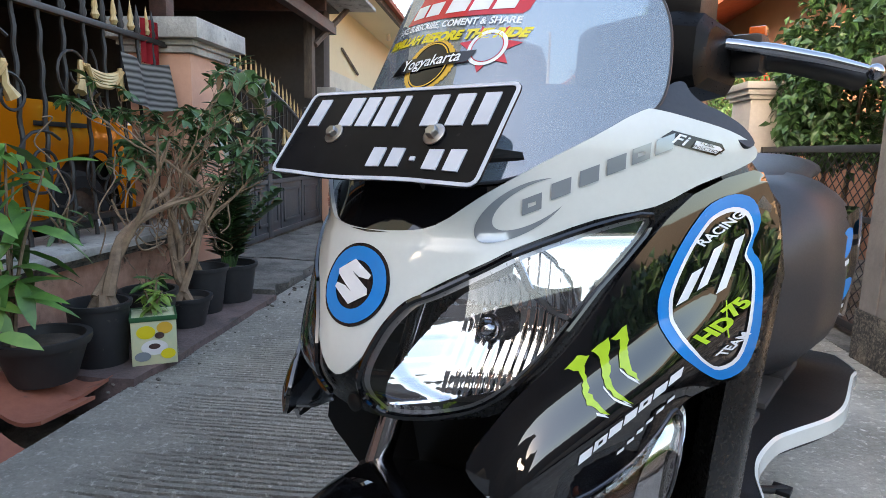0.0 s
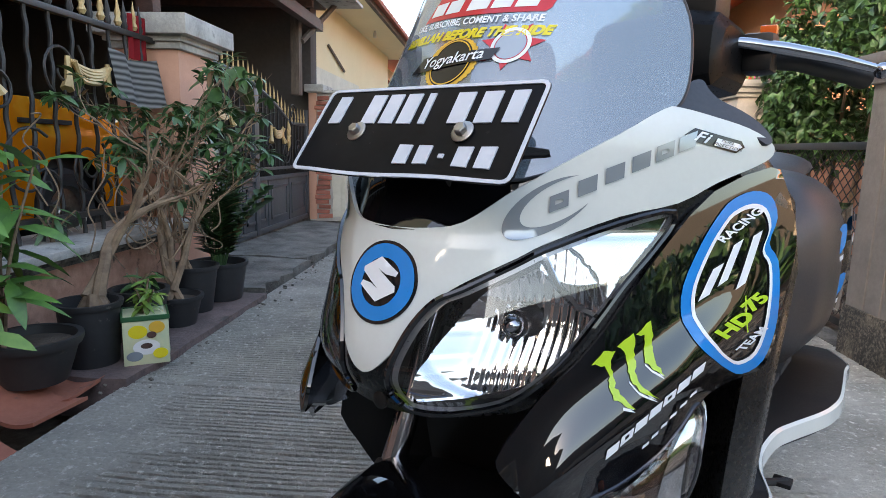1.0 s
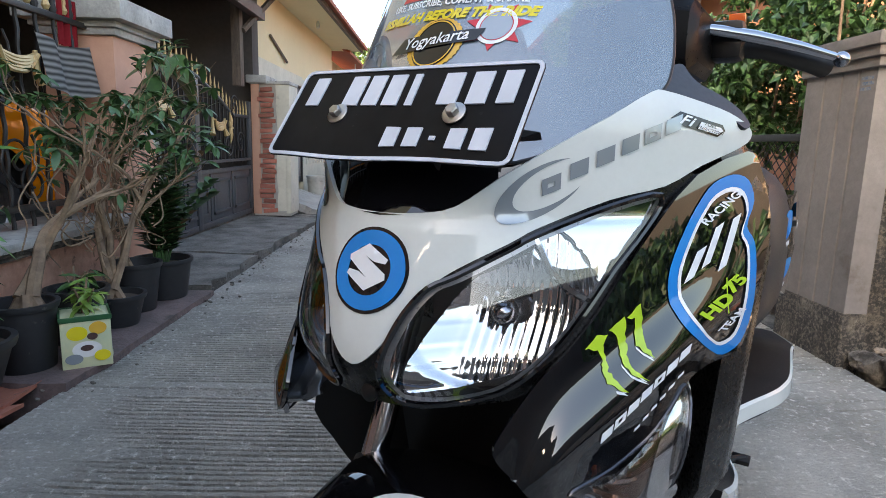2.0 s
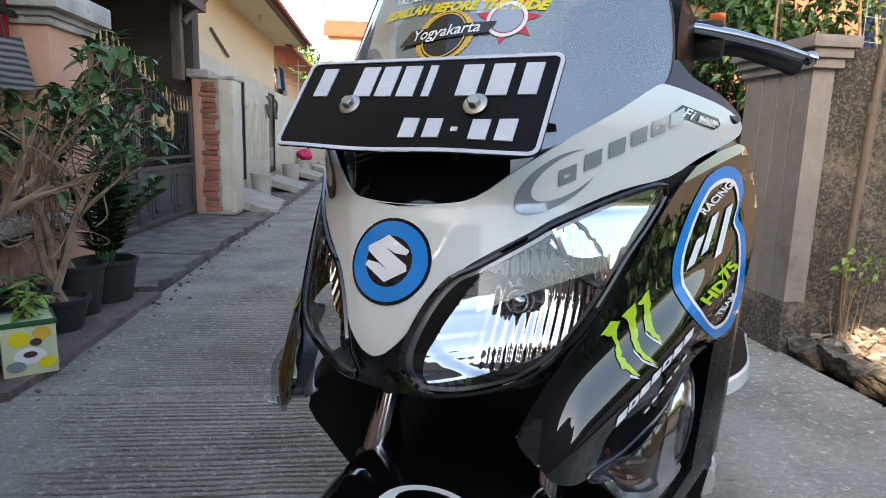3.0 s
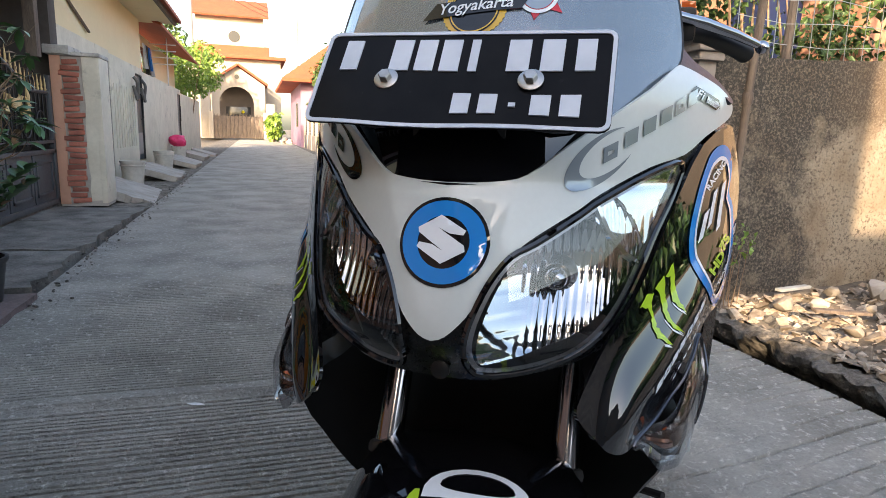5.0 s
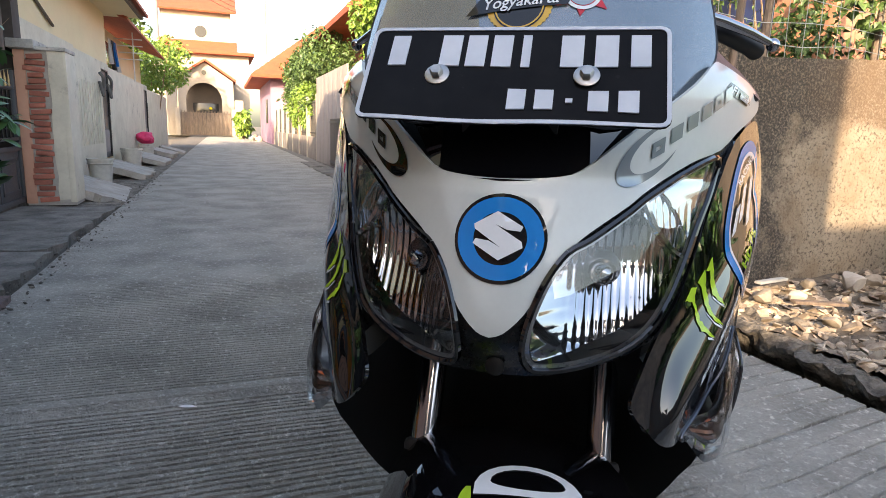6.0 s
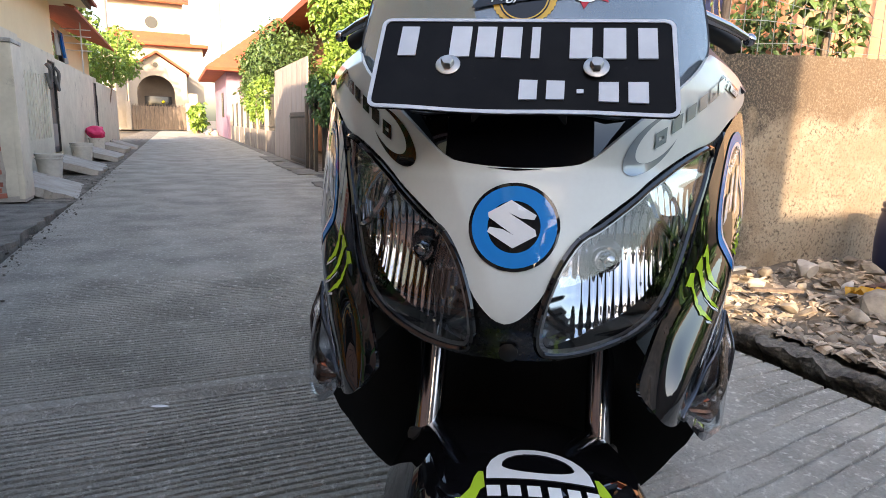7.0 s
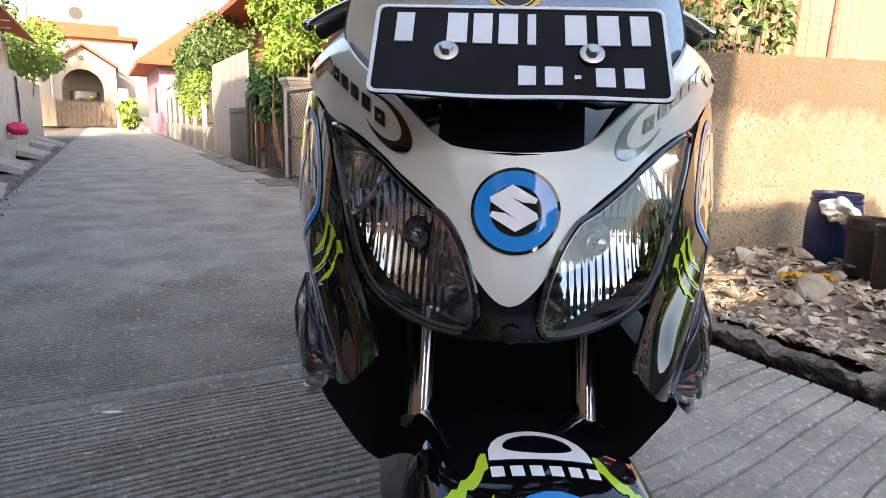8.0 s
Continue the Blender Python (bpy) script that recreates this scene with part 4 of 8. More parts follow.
def lane_clutter():
    for i, (x, y, w, d, tilt, rz) in enumerate(((-2.0, 7.85, 0.82, 1.6, 14, 5), (-1.98, 10.9, 0.6, 1.5, 11, 2), (-1.98, 14.2, 0.55, 1.4, 10, -2), (-1.95, 17.3, 0.5, 1.4, 10, 0), (-1.95, 19.6, 0.6, 1.2, 12, 0))):
        bm = slab_mesh(w + 0.06, d, 0.10, 20 + i, 0.06 if i == 0 else 0.04)
        bm.transform(pose(x, y, 0.215, 0, tilt + 4, rz))
        solid("ramp_slab", bm, M["ramp"], "tilted concrete slab bridging the gutter to a door", "slab", group="gutter ramps", angle=25)
    for i, (x, y, r, hh) in enumerate(((-1.92, 10.3, 0.17, 0.33), (-1.92, 13.6, 0.19, 0.36), (-1.98, 16.7, 0.17, 0.36))):
        b = thing("bucket", "dirty white plastic bucket by the wall", "bucket", (x, y, -0.02), group="buckets by the wall")
        part("body", lathe(bmesh.new(), [(0, 0), (r * 0.8, 0), (r * 0.83, 0.02), (r, hh), (r * 1.06, hh), (r * 1.06, hh + 0.03), (r * 0.96, hh + 0.03), (r * 0.8, 0.04), (0, 0.04)], 28), M["white_plastic"], b)
        part("rim", lathe(bmesh.new(), [(r * 1.0, hh * 0.85), (r * 1.05, hh * 0.86), (r * 1.05, hh * 0.9), (r * 1.0, hh * 0.91)], 28), M["white_plastic"], b)
    bm = bmesh.new()
    bmesh.ops.create_icosphere(bm, subdivisions=4, radius=0.2)
    for v in bm.verts:
        n1 = noise.noise(v.co * 7) * 0.05 + noise.noise(v.co * 16) * 0.03
        v.co += v.co.normalized() * n1
        v.co.z *= 0.75
    bm.transform(Matrix.Translation((-1.98, 16.7, 0.5)))
    solid("plastic_bag", bm, M["cloth_pink"], "crumpled pink plastic bag on a bucket", "bag")


def house_far():
    """The house that closes the lane."""
    h = thing("far_house", "white two-storey house with an arched porch and orange roof", "house", (-1.35, 48, 0))
    porch = [(-1.75, 0), (-1.75, 3.9), (0, 5.2), (1.95, 3.9), (1.95, 0)]
    arch = [(-1.25, 0.02)] + [(-0.05 + 1.25 * math.cos(radians(180 - a)) * 0.96, 2.55 + 1.2 * math.sin(radians(a))) for a in range(0, 181, 15)] + [(1.15, 0.02)]
    part("porch_wall", patch(porch, lambda u, w: (u, 0, w), 0.5, 0.25, [arch]), M["far_white"], h, "white porch wall with a round arch", angle=30)
    part("wall", boxes((-3.5, 3.2, 3.0, 9, 0, 6.2)), M["far_white"], h)
    part("wall", boxes((-3.0, 2.0, 4.0, 9, 6.2, 9.4)), M["far_white"], h)
    part("roof", boxes((-4.0, 3.6, 2.4, 9.4, 6.0, 6.25), bev=0.05), M["roof_tile"], h)
    for s in (-1, 1):
        bm = boxes((0, 2.45, -0.45, 3.2, -0.06, 0.08))
        bm.transform(Matrix.Translation((0.1, 0, 5.3)) @ Matrix.Diagonal((s, 1, 1, 1)) @ pose(0, 0, 0, 0, 34, 0))
        part("roof", bm, M["roof_tile"], h, "orange tiled porch gable")
    bm = boxes((-3.4, 2.4, 0.0, 1.7, 0, 0.12))
    bm.transform(Matrix.Translation((0, 2.7, 6.1)) @ pose(0, 0, 0, 33, 0, 0))
    part("roof", bm, M["roof_tile"], h, "orange tiled canopy")
    bm = boxes((-3.4, 2.4, 0.0, 4.0, 0, 0.12))
    bm.transform(Matrix.Translation((0, 3.4, 9.1)) @ pose(0, 0, 0, 26, 0, 0))
    part("roof", bm, M["roof_tile"], h)
    for x, z in ((-0.2, 7.75), (0.0, 4.45)):
        w = part("round_window", lathe(bmesh.new(), [(0, 0), (0.42 if z > 6 else 0.16, 0), (0.42 if z > 6 else 0.16, 0.05), (0, 0.05)], 24, Matrix.Translation((x, 3.99 if z > 6 else -0.02, z)) @ pose(0, 0, 0, 90, 0, 0)), M["glass_dark"], h)
    part("porch_back", boxes((-1.7, 1.9, 2.5, 2.9, 0, 3.9)), M["room_shade"], h, "back wall of the porch with its shade in the colour")
    part("window", boxes((-0.9, 0.9, 2.4, 2.5, 1.2, 2.4), bev=0.02), M["glass_dark"], h)
    part("pillar", boxes((-2.5, -1.85, -0.3, 0.3, 0, 3.4), bev=0.03), M["far_white"], h)
    part("pillar", boxes((2.0, 2.6, -0.3, 0.3, 0, 2.6), bev=0.03), M["far_white"], h)
    g = thing("far_gate", "rusty brown sheet metal gate with a spiked top", "gate", (-2.95, 47.2, 0.02))
    for k in range(12):
        part("panel", boxes((k * 0.28, k * 0.28 + 0.26, 0, 0.04, 0.05, 1.62), bev=0.006), M["wood_old"], g)
    bm = bmesh.new()
    for k in range(34):
        lathe(bm, [(0.02, 1.6), (0.02, 1.66), (0.0, 1.8)], 6, Matrix.Translation((0.05 + k * 0.098, 0.02, 0)))
    part("spikes", bm, M["wood_old"], g)
    for x in (-0.35, 3.38):
        part("post", boxes((x, x + 0.31, -0.1, 0.25, 0, 1.9), bev=0.02), M["far_white"], g)
    lamp = lathe(bmesh.new(), [(0, -0.12), (0.1, -0.07), (0.13, 0), (0.1, 0.07), (0, 0.12)], 16, Matrix.Translation((-1.0, 49.4, 2.0)))
    solid("porch_lamp", lamp, M["yellow"], "round yellow lantern in the porch", "lamp")


def right_side():
    """The rough wall and yard on the right, then the fences along the lane."""
    bm = bmesh.new()
    n, nz = 90, 30
    rows = []
    for i in range(n + 1):
        x = 2.12 + 5.4 * i / n
        top = 1.30 + 0.045 * (x - 2.1) + 0.012 * noise.noise((x * 7, 0, 0))
        rows.append([bm.verts.new((x, 2.60 + 0.010 * noise.noise((x * 9, k * 0.5, 1)) + 0.008 * noise.noise((x * 30, k * 1.7, 4)), -0.1 + (top + 0.1) * k / nz)) for k in range(nz + 1)])
    for a, b in zip(rows, rows[1:]):
        for k in range(nz):
            bm.faces.new((a[k], b[k], b[k + 1], a[k + 1]))
    back = [bm.verts.new((r[-1].co.x, 2.76, r[-1].co.z - 0.01)) for r in rows]
    for i in range(n):
        bm.faces.new((rows[i][-1], rows[i + 1][-1], back[i + 1], back[i]))
    low = [bm.verts.new((r[-1].co.x, 2.76, -0.1)) for r in rows]
    for i in range(n):
        bm.faces.new((back[i], back[i + 1], low[i + 1], low[i]))
    solid("wall_rough", bm, M["rough_wall"], "rough unpainted cement wall with brown stains, darker at its top and one end", "wall", "structure")
    p = thing("grooved_pillar", "grey rendered pillar with vertical grooves and a stepped cap", "pillar", (1.86, 2.56, 0))
    body = bmesh.new()
    ys = [0.0, 0.10, 0.108, 0.116, 0.21, 0.218, 0.226, 0.33, 0.338, 0.346, 0.48]
    dx = [0, 0, 0.014, 0, 0, 0.014, 0, 0, 0.014, 0, 0]
    prof = [(d, y) for d, y in zip(dx, ys)] + [(0.10, 0.48), (0.10, 0.0)]
    loft(body, [[(x, y, -0.1) for x, y in prof], [(x, y, 0.3) for x, y in prof], [(x, y, 1.27) for x, y in prof]])
    part("shaft", body, M["grey_pillar"], p, angle=25)
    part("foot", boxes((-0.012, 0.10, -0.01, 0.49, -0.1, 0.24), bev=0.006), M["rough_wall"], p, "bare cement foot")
    part("cap", boxes((-0.02, 0.12, -0.03, 0.50, 1.27, 1.31), (-0.04, 0.14, -0.05, 0.52, 1.31, 1.35), (-0.06, 0.16, -0.07, 0.54, 1.35, 1.40), bev=0.006), M["grey_pillar"], p)
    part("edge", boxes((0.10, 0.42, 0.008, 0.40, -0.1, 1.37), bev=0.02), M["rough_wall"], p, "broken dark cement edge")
    for k, (y0, y1) in enumerate(((0.02, 0.09), (0.015, 0.085), (0.03, 0.09))):
        part("stencil", boxes((-0.002, 0.0, y0, y1, 1.225 - 0.022 * k, 1.238 - 0.022 * k)), M["stencil_blue"], p, "faded blue stencilled mark")
    bm = bmesh.new()
    tube(bm, [(2.16, 2.57, 0.0), (2.15, 2.565, 0.6), (2.17, 2.56, 1.2), (2.2, 2.56, 1.75)], 0.02, 10)
    lathe(bm, [(0.024, 0), (0.028, 0.01), (0.028, 0.05), (0.024, 0.06)], 10, Matrix.Translation((2.165, 2.562, 1.08)))
    solid("pipe", bm, M["wood_old"], "thin rusty pipe standing against the rough wall", "pipe")
    # the yard and its broken edge
    bm = bmesh.new()
    nx, ny = 70, 60
    rows = []
    for j in range(ny + 1):
        y = -3.0 + 5.62 * j / ny
        r = []
        for i in range(nx + 1):
            x = 2.02 + 5.4 * (i / nx) ** 1.5
            z = 0.07 + 0.05 * noise.noise((x * 1.7, y * 1.7, 0)) + 0.03 * noise.noise((x * 6, y * 6, 3)) + 0.012 * noise.noise((x * 18, y * 18, 3))
            r.append(bm.verts.new((x, y, z + 0.05 * min(1.0, (x - 2.0)))))
        rows.append(r)
    for a, b in zip(rows, rows[1:]):
        for i in range(nx):
            bm.faces.new((a[i], a[i + 1], b[i + 1], b[i]))
    solid("ground_yard", bm, M["soil"], "uneven yard of soil and broken rubble", "ground", "structure")


ground_sheet()
lane()
left_edge()
fence_wall()
gate_pillar()
iron_fence()
iron_gate()
brick_pillar()
leaning_wall_houses()
lane_clutter()
house_far()
right_side()

# ---- buildings near the camera and behind it ----
def near_house():
    h = thing("near_house", "house with a dark open carport behind the iron fence", "house", (-2.0, 0, 0))
    part("wall", boxes((-4.6, -4.3, -2.25, 7.85, 0, 2.7), (-4.3, -0.15, 7.6, 7.85, 0, 3.9), bev=0.005), M["room_shade"], h)
    # unseen wall piece, added as a bright surface for the headlamp to reflect
    part("wall", boxes((-0.35, -0.15, -2.25, 0.95, 0, 2.6), bev=0.005), M["peach"], h, "unseen peach wall added to brighten the lamp's reflections")
    part("floor", boxes((-4.3, -0.15, -2.05, 7.6, -0.05, 0.06)), M["slab"], h)
    part("ceiling", boxes((-4.6, -0.02, -2.25, 7.85, 2.60, 2.70)), M["room_shade"], h)
    # unseen upper walls, as high as the lane's shade needs
    part("wall", boxes((-4.6, -0.15, -2.25, -1.1, 2.70, 3.9)), M["cream"], h, "unseen upper wall added to block the sun")
    part("wall", boxes((-4.6, -0.15, -1.1, 7.6, 2.70, 4.75)), M["cream"], h, "unseen upper wall added to block the sun")
    for y in (-0.8, 1.2, 3.2, 5.2, 7.0):
        part("rafter", boxes((-3.6, 0.05, y, y + 0.07, 2.46, 2.58), bev=0.004), M["wood_dark"], h)
    part("beam", boxes((-0.06, 0.04, -2.2, 7.5, 2.28, 2.40), bev=0.006), M["wood_dark"], h, "maroon timber beam")
    part("post", boxes((-0.21, -0.11, 7.02, 7.14, 1.5, 2.6), bev=0.008), M["wood_old"], h, "weathered timber post")
    part("post", boxes((-0.24, -0.12, 4.02, 4.12, 1.6, 2.6), bev=0.008), M["wood_dark"], h)
    bm = bmesh.new()
    tube(bm, [(-0.1, 7.1, 2.1), (0.12, 7.7, 2.62)], 0.035, 6)
    part("brace", bm, M["wood_old"], h)
    part("canopy", boxes((-0.4, 0.45, 5.2, 7.85, 2.62, 2.66), bev=0.01), M["cap_grey"], h, "grey sheet canopy edge")
    part("door", boxes((-4.3, -4.24, 4.6, 5.5, 0.06, 2.1), (-4.3, -4.24, 2.0, 3.4, 0.9, 2.0), bev=0.01), M["wood_dark"], h)


def orange_car():
    c = thing("car", "orange car parked in the dark carport", "car", (-2.68, 2.98, 0.12))
    # side outline of the body: y along the car, z up
    arch = [(0.92 + 0.36 * math.cos(radians(a)), 0.33 + 0.40 * math.sin(radians(a))) for a in range(0, 181, 15)]
    o = [(-1.9, 0.28), (-1.95, 0.9), (-1.7, 1.02), (-0.2, 1.05), (0.62, 1.06), (1.30, 0.98), (1.62, 0.86), (1.70, 0.60), (1.66, 0.30)] + arch + [(0.5, 0.26), (-1.2, 0.26)]

    def side(y, z):
        return Vector((0.0 - 0.10 * max(0.0, z - 0.75) ** 1.2 - 0.03 * (z - 0.6) ** 2 - 0.05 * max(0, y - 1.3) ** 2, y, z))
    bm = patch(o, side, 0.08, 0.0)
    part("body_side", bm, M["car_orange"], c, "glossy orange wing and door")
    part("body", boxes((-1.5, -0.06, -1.9, 1.62, 0.7, 0.98), bev=0.05), M["car_orange"], c)
    part("inside", boxes((-1.45, -0.10, -1.85, 1.5, 0.25, 0.7), bev=0.02), M["rubber"], c)
    part("cabin", boxes((-1.3, -0.2, -1.7, 0.55, 0.98, 1.5), bev=0.12), M["glass_dark"], c, "dark cabin windows")
    part("roof", boxes((-1.25, -0.25, -1.6, 0.2, 1.49, 1.54), bev=0.02), M["car_orange"], c)
    part("trim", boxes((-0.01, 0.012, 0.5, 0.95, 0.90, 0.93), bev=0.003), M["rubber"], c)
    cm = Matrix.Translation((-0.12, 0.92, 0.31)) @ pose(0, 0, 0, 0, 90, 0)
    w = part("wheel", lathe(bmesh.new(), [(0.0, 0.06), (0.05, 0.07), (0.06, 0.05), (0.17, 0.05), (0.19, 0.08), (0.19, -0.08), (0, -0.08)], 32, cm), M["steel"], c)
    part("tyre", lathe(bmesh.new(), [(0.19, 0.085), (0.27, 0.09), (0.305, 0.06), (0.31, 0), (0.305, -0.06), (0.19, -0.09)], 36, cm), M["rubber"], w)


def light_shaping_walls():
    """Unseen walls added behind the camera and beyond the yard to shape sun and reflections."""
    # heights and the slot between boxes are set by the sun's rays
    solid("wall_south", boxes((-12, -1.88, -4.5, -4.0, -0.1, 5.6), (-1.88, -0.95, -4.3, -4.02, -0.1, 2.58), (-1.88, -0.95, -4.3, -4.02, 2.98, 4.5), (-0.95, 1.0, -9, -4.0, -0.1, 3.2), bev=0.02), M["south_wall"], "unseen brown wall added to shape the sun's patches", "wall", "structure")
    solid("wall_yard", boxes((1.0, 12, -4.3, -4.0, -0.1, 1.7), bev=0.02), M["south_wall"], "unseen low brown wall added to bound the light", "wall", "structure")
    solid("wall_east", boxes((7.5, 8.0, -4.0, 3.0, -0.1, 1.6), bev=0.02), M["south_wall"], "unseen plain wall added beyond the yard", "wall", "structure")


def cloths():
    bm = bmesh.new()
    nx, ny = 14, 10
    rows = []
    for i in range(nx + 1):
        t = i / nx
        rows.append([bm.verts.new((-1.865 + 0.03 * math.sin(t * 9) + 0.05 * (k / ny), 3.12 + 0.44 * t, 1.40 - 0.26 * k / ny - 0.03 * math.sin(t * 3))) for k in range(ny + 1)])
    for a, b in zip(rows, rows[1:]):
        for k in range(ny):
            bm.faces.new((a[k], b[k], b[k + 1], a[k + 1]))
    bmesh.ops.solidify(bm, geom=bm.faces, thickness=0.006)
    mat_s = mat("striped_cloth", (0.38, 0.37, 0.35), (0.09, 0.088, 0.085), rough=0.95, grain=3, blotch=3, mix=0.5)
    nt = mat_s.node_tree
    wv = nt.nodes.new("ShaderNodeTexWave")
    wv.bands_direction = "Z"
    wv.inputs["Scale"].default_value, wv.inputs["Distortion"].default_value = 9.5, 1.5
    g = nt.nodes.new("ShaderNodeNewGeometry")
    cr = nt.nodes.new("ShaderNodeMix")
    cr.data_type = "RGBA"
    cr.inputs[6].default_value, cr.inputs[7].default_value = (0.40, 0.39, 0.37, 1), (0.07, 0.068, 0.065, 1)
    nt.links.new(g.outputs["Position"], wv.inputs["Vector"])
    nt.links.new(wv.outputs["Fac"], cr.inputs[0])
    nt.links.new(cr.outputs[2], nt.nodes["Principled BSDF"].inputs["Base Color"])
    solid("striped_cloth", bm, mat_s, "grey striped rag hung over the iron fence", "cloth")
    for y0, z0, w, h, m, lab in ((3.36, 1.62, 0.16, 0.24, "cloth_red", "red rag on the fence by the pillar"),):
        bm = bmesh.new()
        rows = [[bm.verts.new((-1.90 + 0.02 * math.sin(i * 1.9), y0 + w * i / 8, z0 - h * k / 6)) for k in range(7)] for i in range(9)]
        for a, b in zip(rows, rows[1:]):
            for k in range(6):
                bm.faces.new((a[k], b[k], b[k + 1], a[k + 1]))
        bmesh.ops.solidify(bm, geom=bm.faces, thickness=0.006)
        solid("rag", bm, M[m], lab, "cloth")


def right_fences():
    p = thing("white_pillar", "off-white fence pillar with a stepped cap", "pillar", (1.9, 4.75, 0), group="white pillars")
    part("shaft", boxes((0, 0.34, 0, 0.38, -0.1, 1.36), bev=0.008), M["pale_pillar"], p)
    part("cap", boxes((-0.02, 0.36, -0.02, 0.40, 1.36, 1.39), (-0.04, 0.38, -0.04, 0.42, 1.39, 1.43), (-0.06, 0.40, -0.06, 0.44, 1.43, 1.48), bev=0.006), M["pale_pillar"], p)
    copy_thing(p, pose(2.09, 9.15, 0))
    f = thing("mesh_fence", "dark wire mesh fence between the pillars", "fence", (2.02, 3.05, 0))
    wires(f, 1.70, 1.02)
    g = thing("mesh_gate", "dark wire mesh gate with a steel frame", "gate", (2.05, 5.16, 0))
    wires(g, 3.95, 1.28)
    # house behind
    h = thing("orange_house", "orange painted house behind the mesh fence", "house", (3.6, 3.0, 0))
    part("wall", boxes((0, 0.2, 0.2, 10.0, 0, 3.2), (0.2, 5, 0.2, 0.4, 0, 3.2), bev=0.005), M["orange_wall"], h)
    part("window", boxes((-0.03, 0.0, 4.5, 5.6, 1.0, 2.0), bev=0.004), M["glass_dark"], h)
    part("door", boxes((-0.03, 0.0, 7.0, 7.9, 0.0, 2.0), bev=0.004), M["wood_dark"], h)
    part("roof", roof_bm(5.4, -0.75, -0.1, 10.4, 3.0, 4.3), M["roof_tile"], h)
    for k in range(3):
        bm = bmesh.new()
        y0 = 6.9 + 0.42 * k
        rows = [[bm.verts.new((3.15 + 0.03 * math.sin(i * 1.4 + k), y0 + 0.38 * i / 10, 2.15 - 0.85 * q / 6)) for q in range(7)] for i in range(11)]
        for a, b in zip(rows, rows[1:]):
            for q in range(6):
                bm.faces.new((a[q], b[q], b[q + 1], a[q + 1]))
        bmesh.ops.solidify(bm, geom=bm.faces, thickness=0.006)
        solid("hanging_cloth", bm, M["cloth_purple" if k < 2 else "cloth_red"], "purple cloth drying on a line", "clothes")
    # dark gate and sheet panel
    b = thing("barred_gate", "black barred gate before a dark carport", "gate", (2.16, 9.56, 0))
    part("frame", boxes((-0.02, 0.02, 0, 0.05, 0.03, 1.45), (-0.02, 0.02, 1.52, 1.57, 0.03, 1.45), (-0.02, 0.02, 0.05, 1.52, 1.40, 1.45), (-0.02, 0.02, 0.05, 1.52, 0.05, 0.09), bev=0.004), M["iron"], b)
    bm0 = bmesh.new()
    tube(bm0, [(0, 0, 0.09), (0, 0, 1.42)], 0.010, 6)
    barm = finish(bm0, "bar", M["iron"])
    for k in range(14):
        piece("bar", barm, b, Matrix.Translation((0, 0.14 + 0.1 * k, 0)))
    # dark sheet added where the carport is only in shade
    part("backing", boxes((0.5, 0.53, -0.05, 1.7, 0, 1.9)), M["room_shade"], b, "added dark sheet for the shade in the carport")
    d = thing("dark_gate", "low brown sheet metal gate between black posts", "gate", (2.06, 11.2, 0))
    for y in (0.0, 0.42, 0.86):
        part("post", boxes((-0.03, 0.03, y, y + 0.06, 0, 1.35), bev=0.004), M["iron"], d)
    part("sheet", boxes((-0.015, 0.015, 0.94, 2.70, 0.06, 1.08), bev=0.004), M["rust_sheet"], d, "rust brown sheet")
    part("rail", boxes((-0.026, -0.016, 0.94, 2.70, 0.12, 0.17), (-0.026, -0.016, 0.94, 2.70, 0.98, 1.03), bev=0.003), M["iron"], d)
    s = thing("sheet_gate", "tall weathered grey sheet gate", "gate", (2.12, 12.2, 0))
    for k in range(7):
        part("sheet", boxes((-0.02, 0.01, k * 0.6, k * 0.6 + 0.585, 0.02, 2.12), bev=0.004), M["panel_wood"], s)
    part("rail", boxes((0.012, 0.05, 0, 4.2, 0.3, 0.36), (0.012, 0.05, 0, 4.2, 1.8, 1.86)), M["iron"], s)
    w = thing("low_fence", "low stained wall with white posts and dark bars", "fence", (2.15, 16.55, 0))
    part("wall", boxes((0, 0.15, 0, 14.5, 0, 0.62), bev=0.01), M["grey_pillar"], w)
    for k in range(8):
        part("post", boxes((-0.03, 0.17, k * 2.05, k * 2.05 + 0.18, 0, 1.75), bev=0.01), M["far_white"], w)
    part("rail", boxes((0.06, 0.09, 0, 14.4, 1.55, 1.59), (0.06, 0.09, 0, 14.4, 0.72, 0.75)), M["iron"], w)
    bm0 = bmesh.new()
    tube(bm0, [(0, 0, 0.6), (0, 0, 1.62)], 0.012, 6)
    bar = finish(bm0, "bar", M["iron"])
    for k in range(96):
        piece("bar", bar, w, Matrix.Translation((0.075, 0.12 + 0.15 * k, 0)))
    lh = thing("lilac_house", "lilac house with an orange tiled roof", "house", (2.0, 31.0, 0))
    part("wall", boxes((0, 6, 0, 9, 0, 3.3), bev=0.01), M["lilac_wall"], lh)
    part("roof", hip_roof(-0.9, 6.6, -0.9, 9.6, 3.2, 2.9), M["roof_tile"], lh)
    part("window", boxes((-0.03, 0, 2, 3.2, 1.0, 2.2), bev=0.01), M["glass_dark"], lh)
    oh = thing("garden_house", "house with an orange tiled roof behind the shrubs", "house", (3.9, 15.5, 0))
    part("wall", boxes((0, 6, 0, 14, 0, 3.8), bev=0.01), M["orange_wall"], oh)
    part("roof", hip_roof(-1.2, 6.6, -0.8, 14.4, 3.8, 2.8), M["roof_tile"], oh)
    bm = boxes((1.92, 2.12, 9.4, 10.9, -0.02, 0.012), bev=0.004)
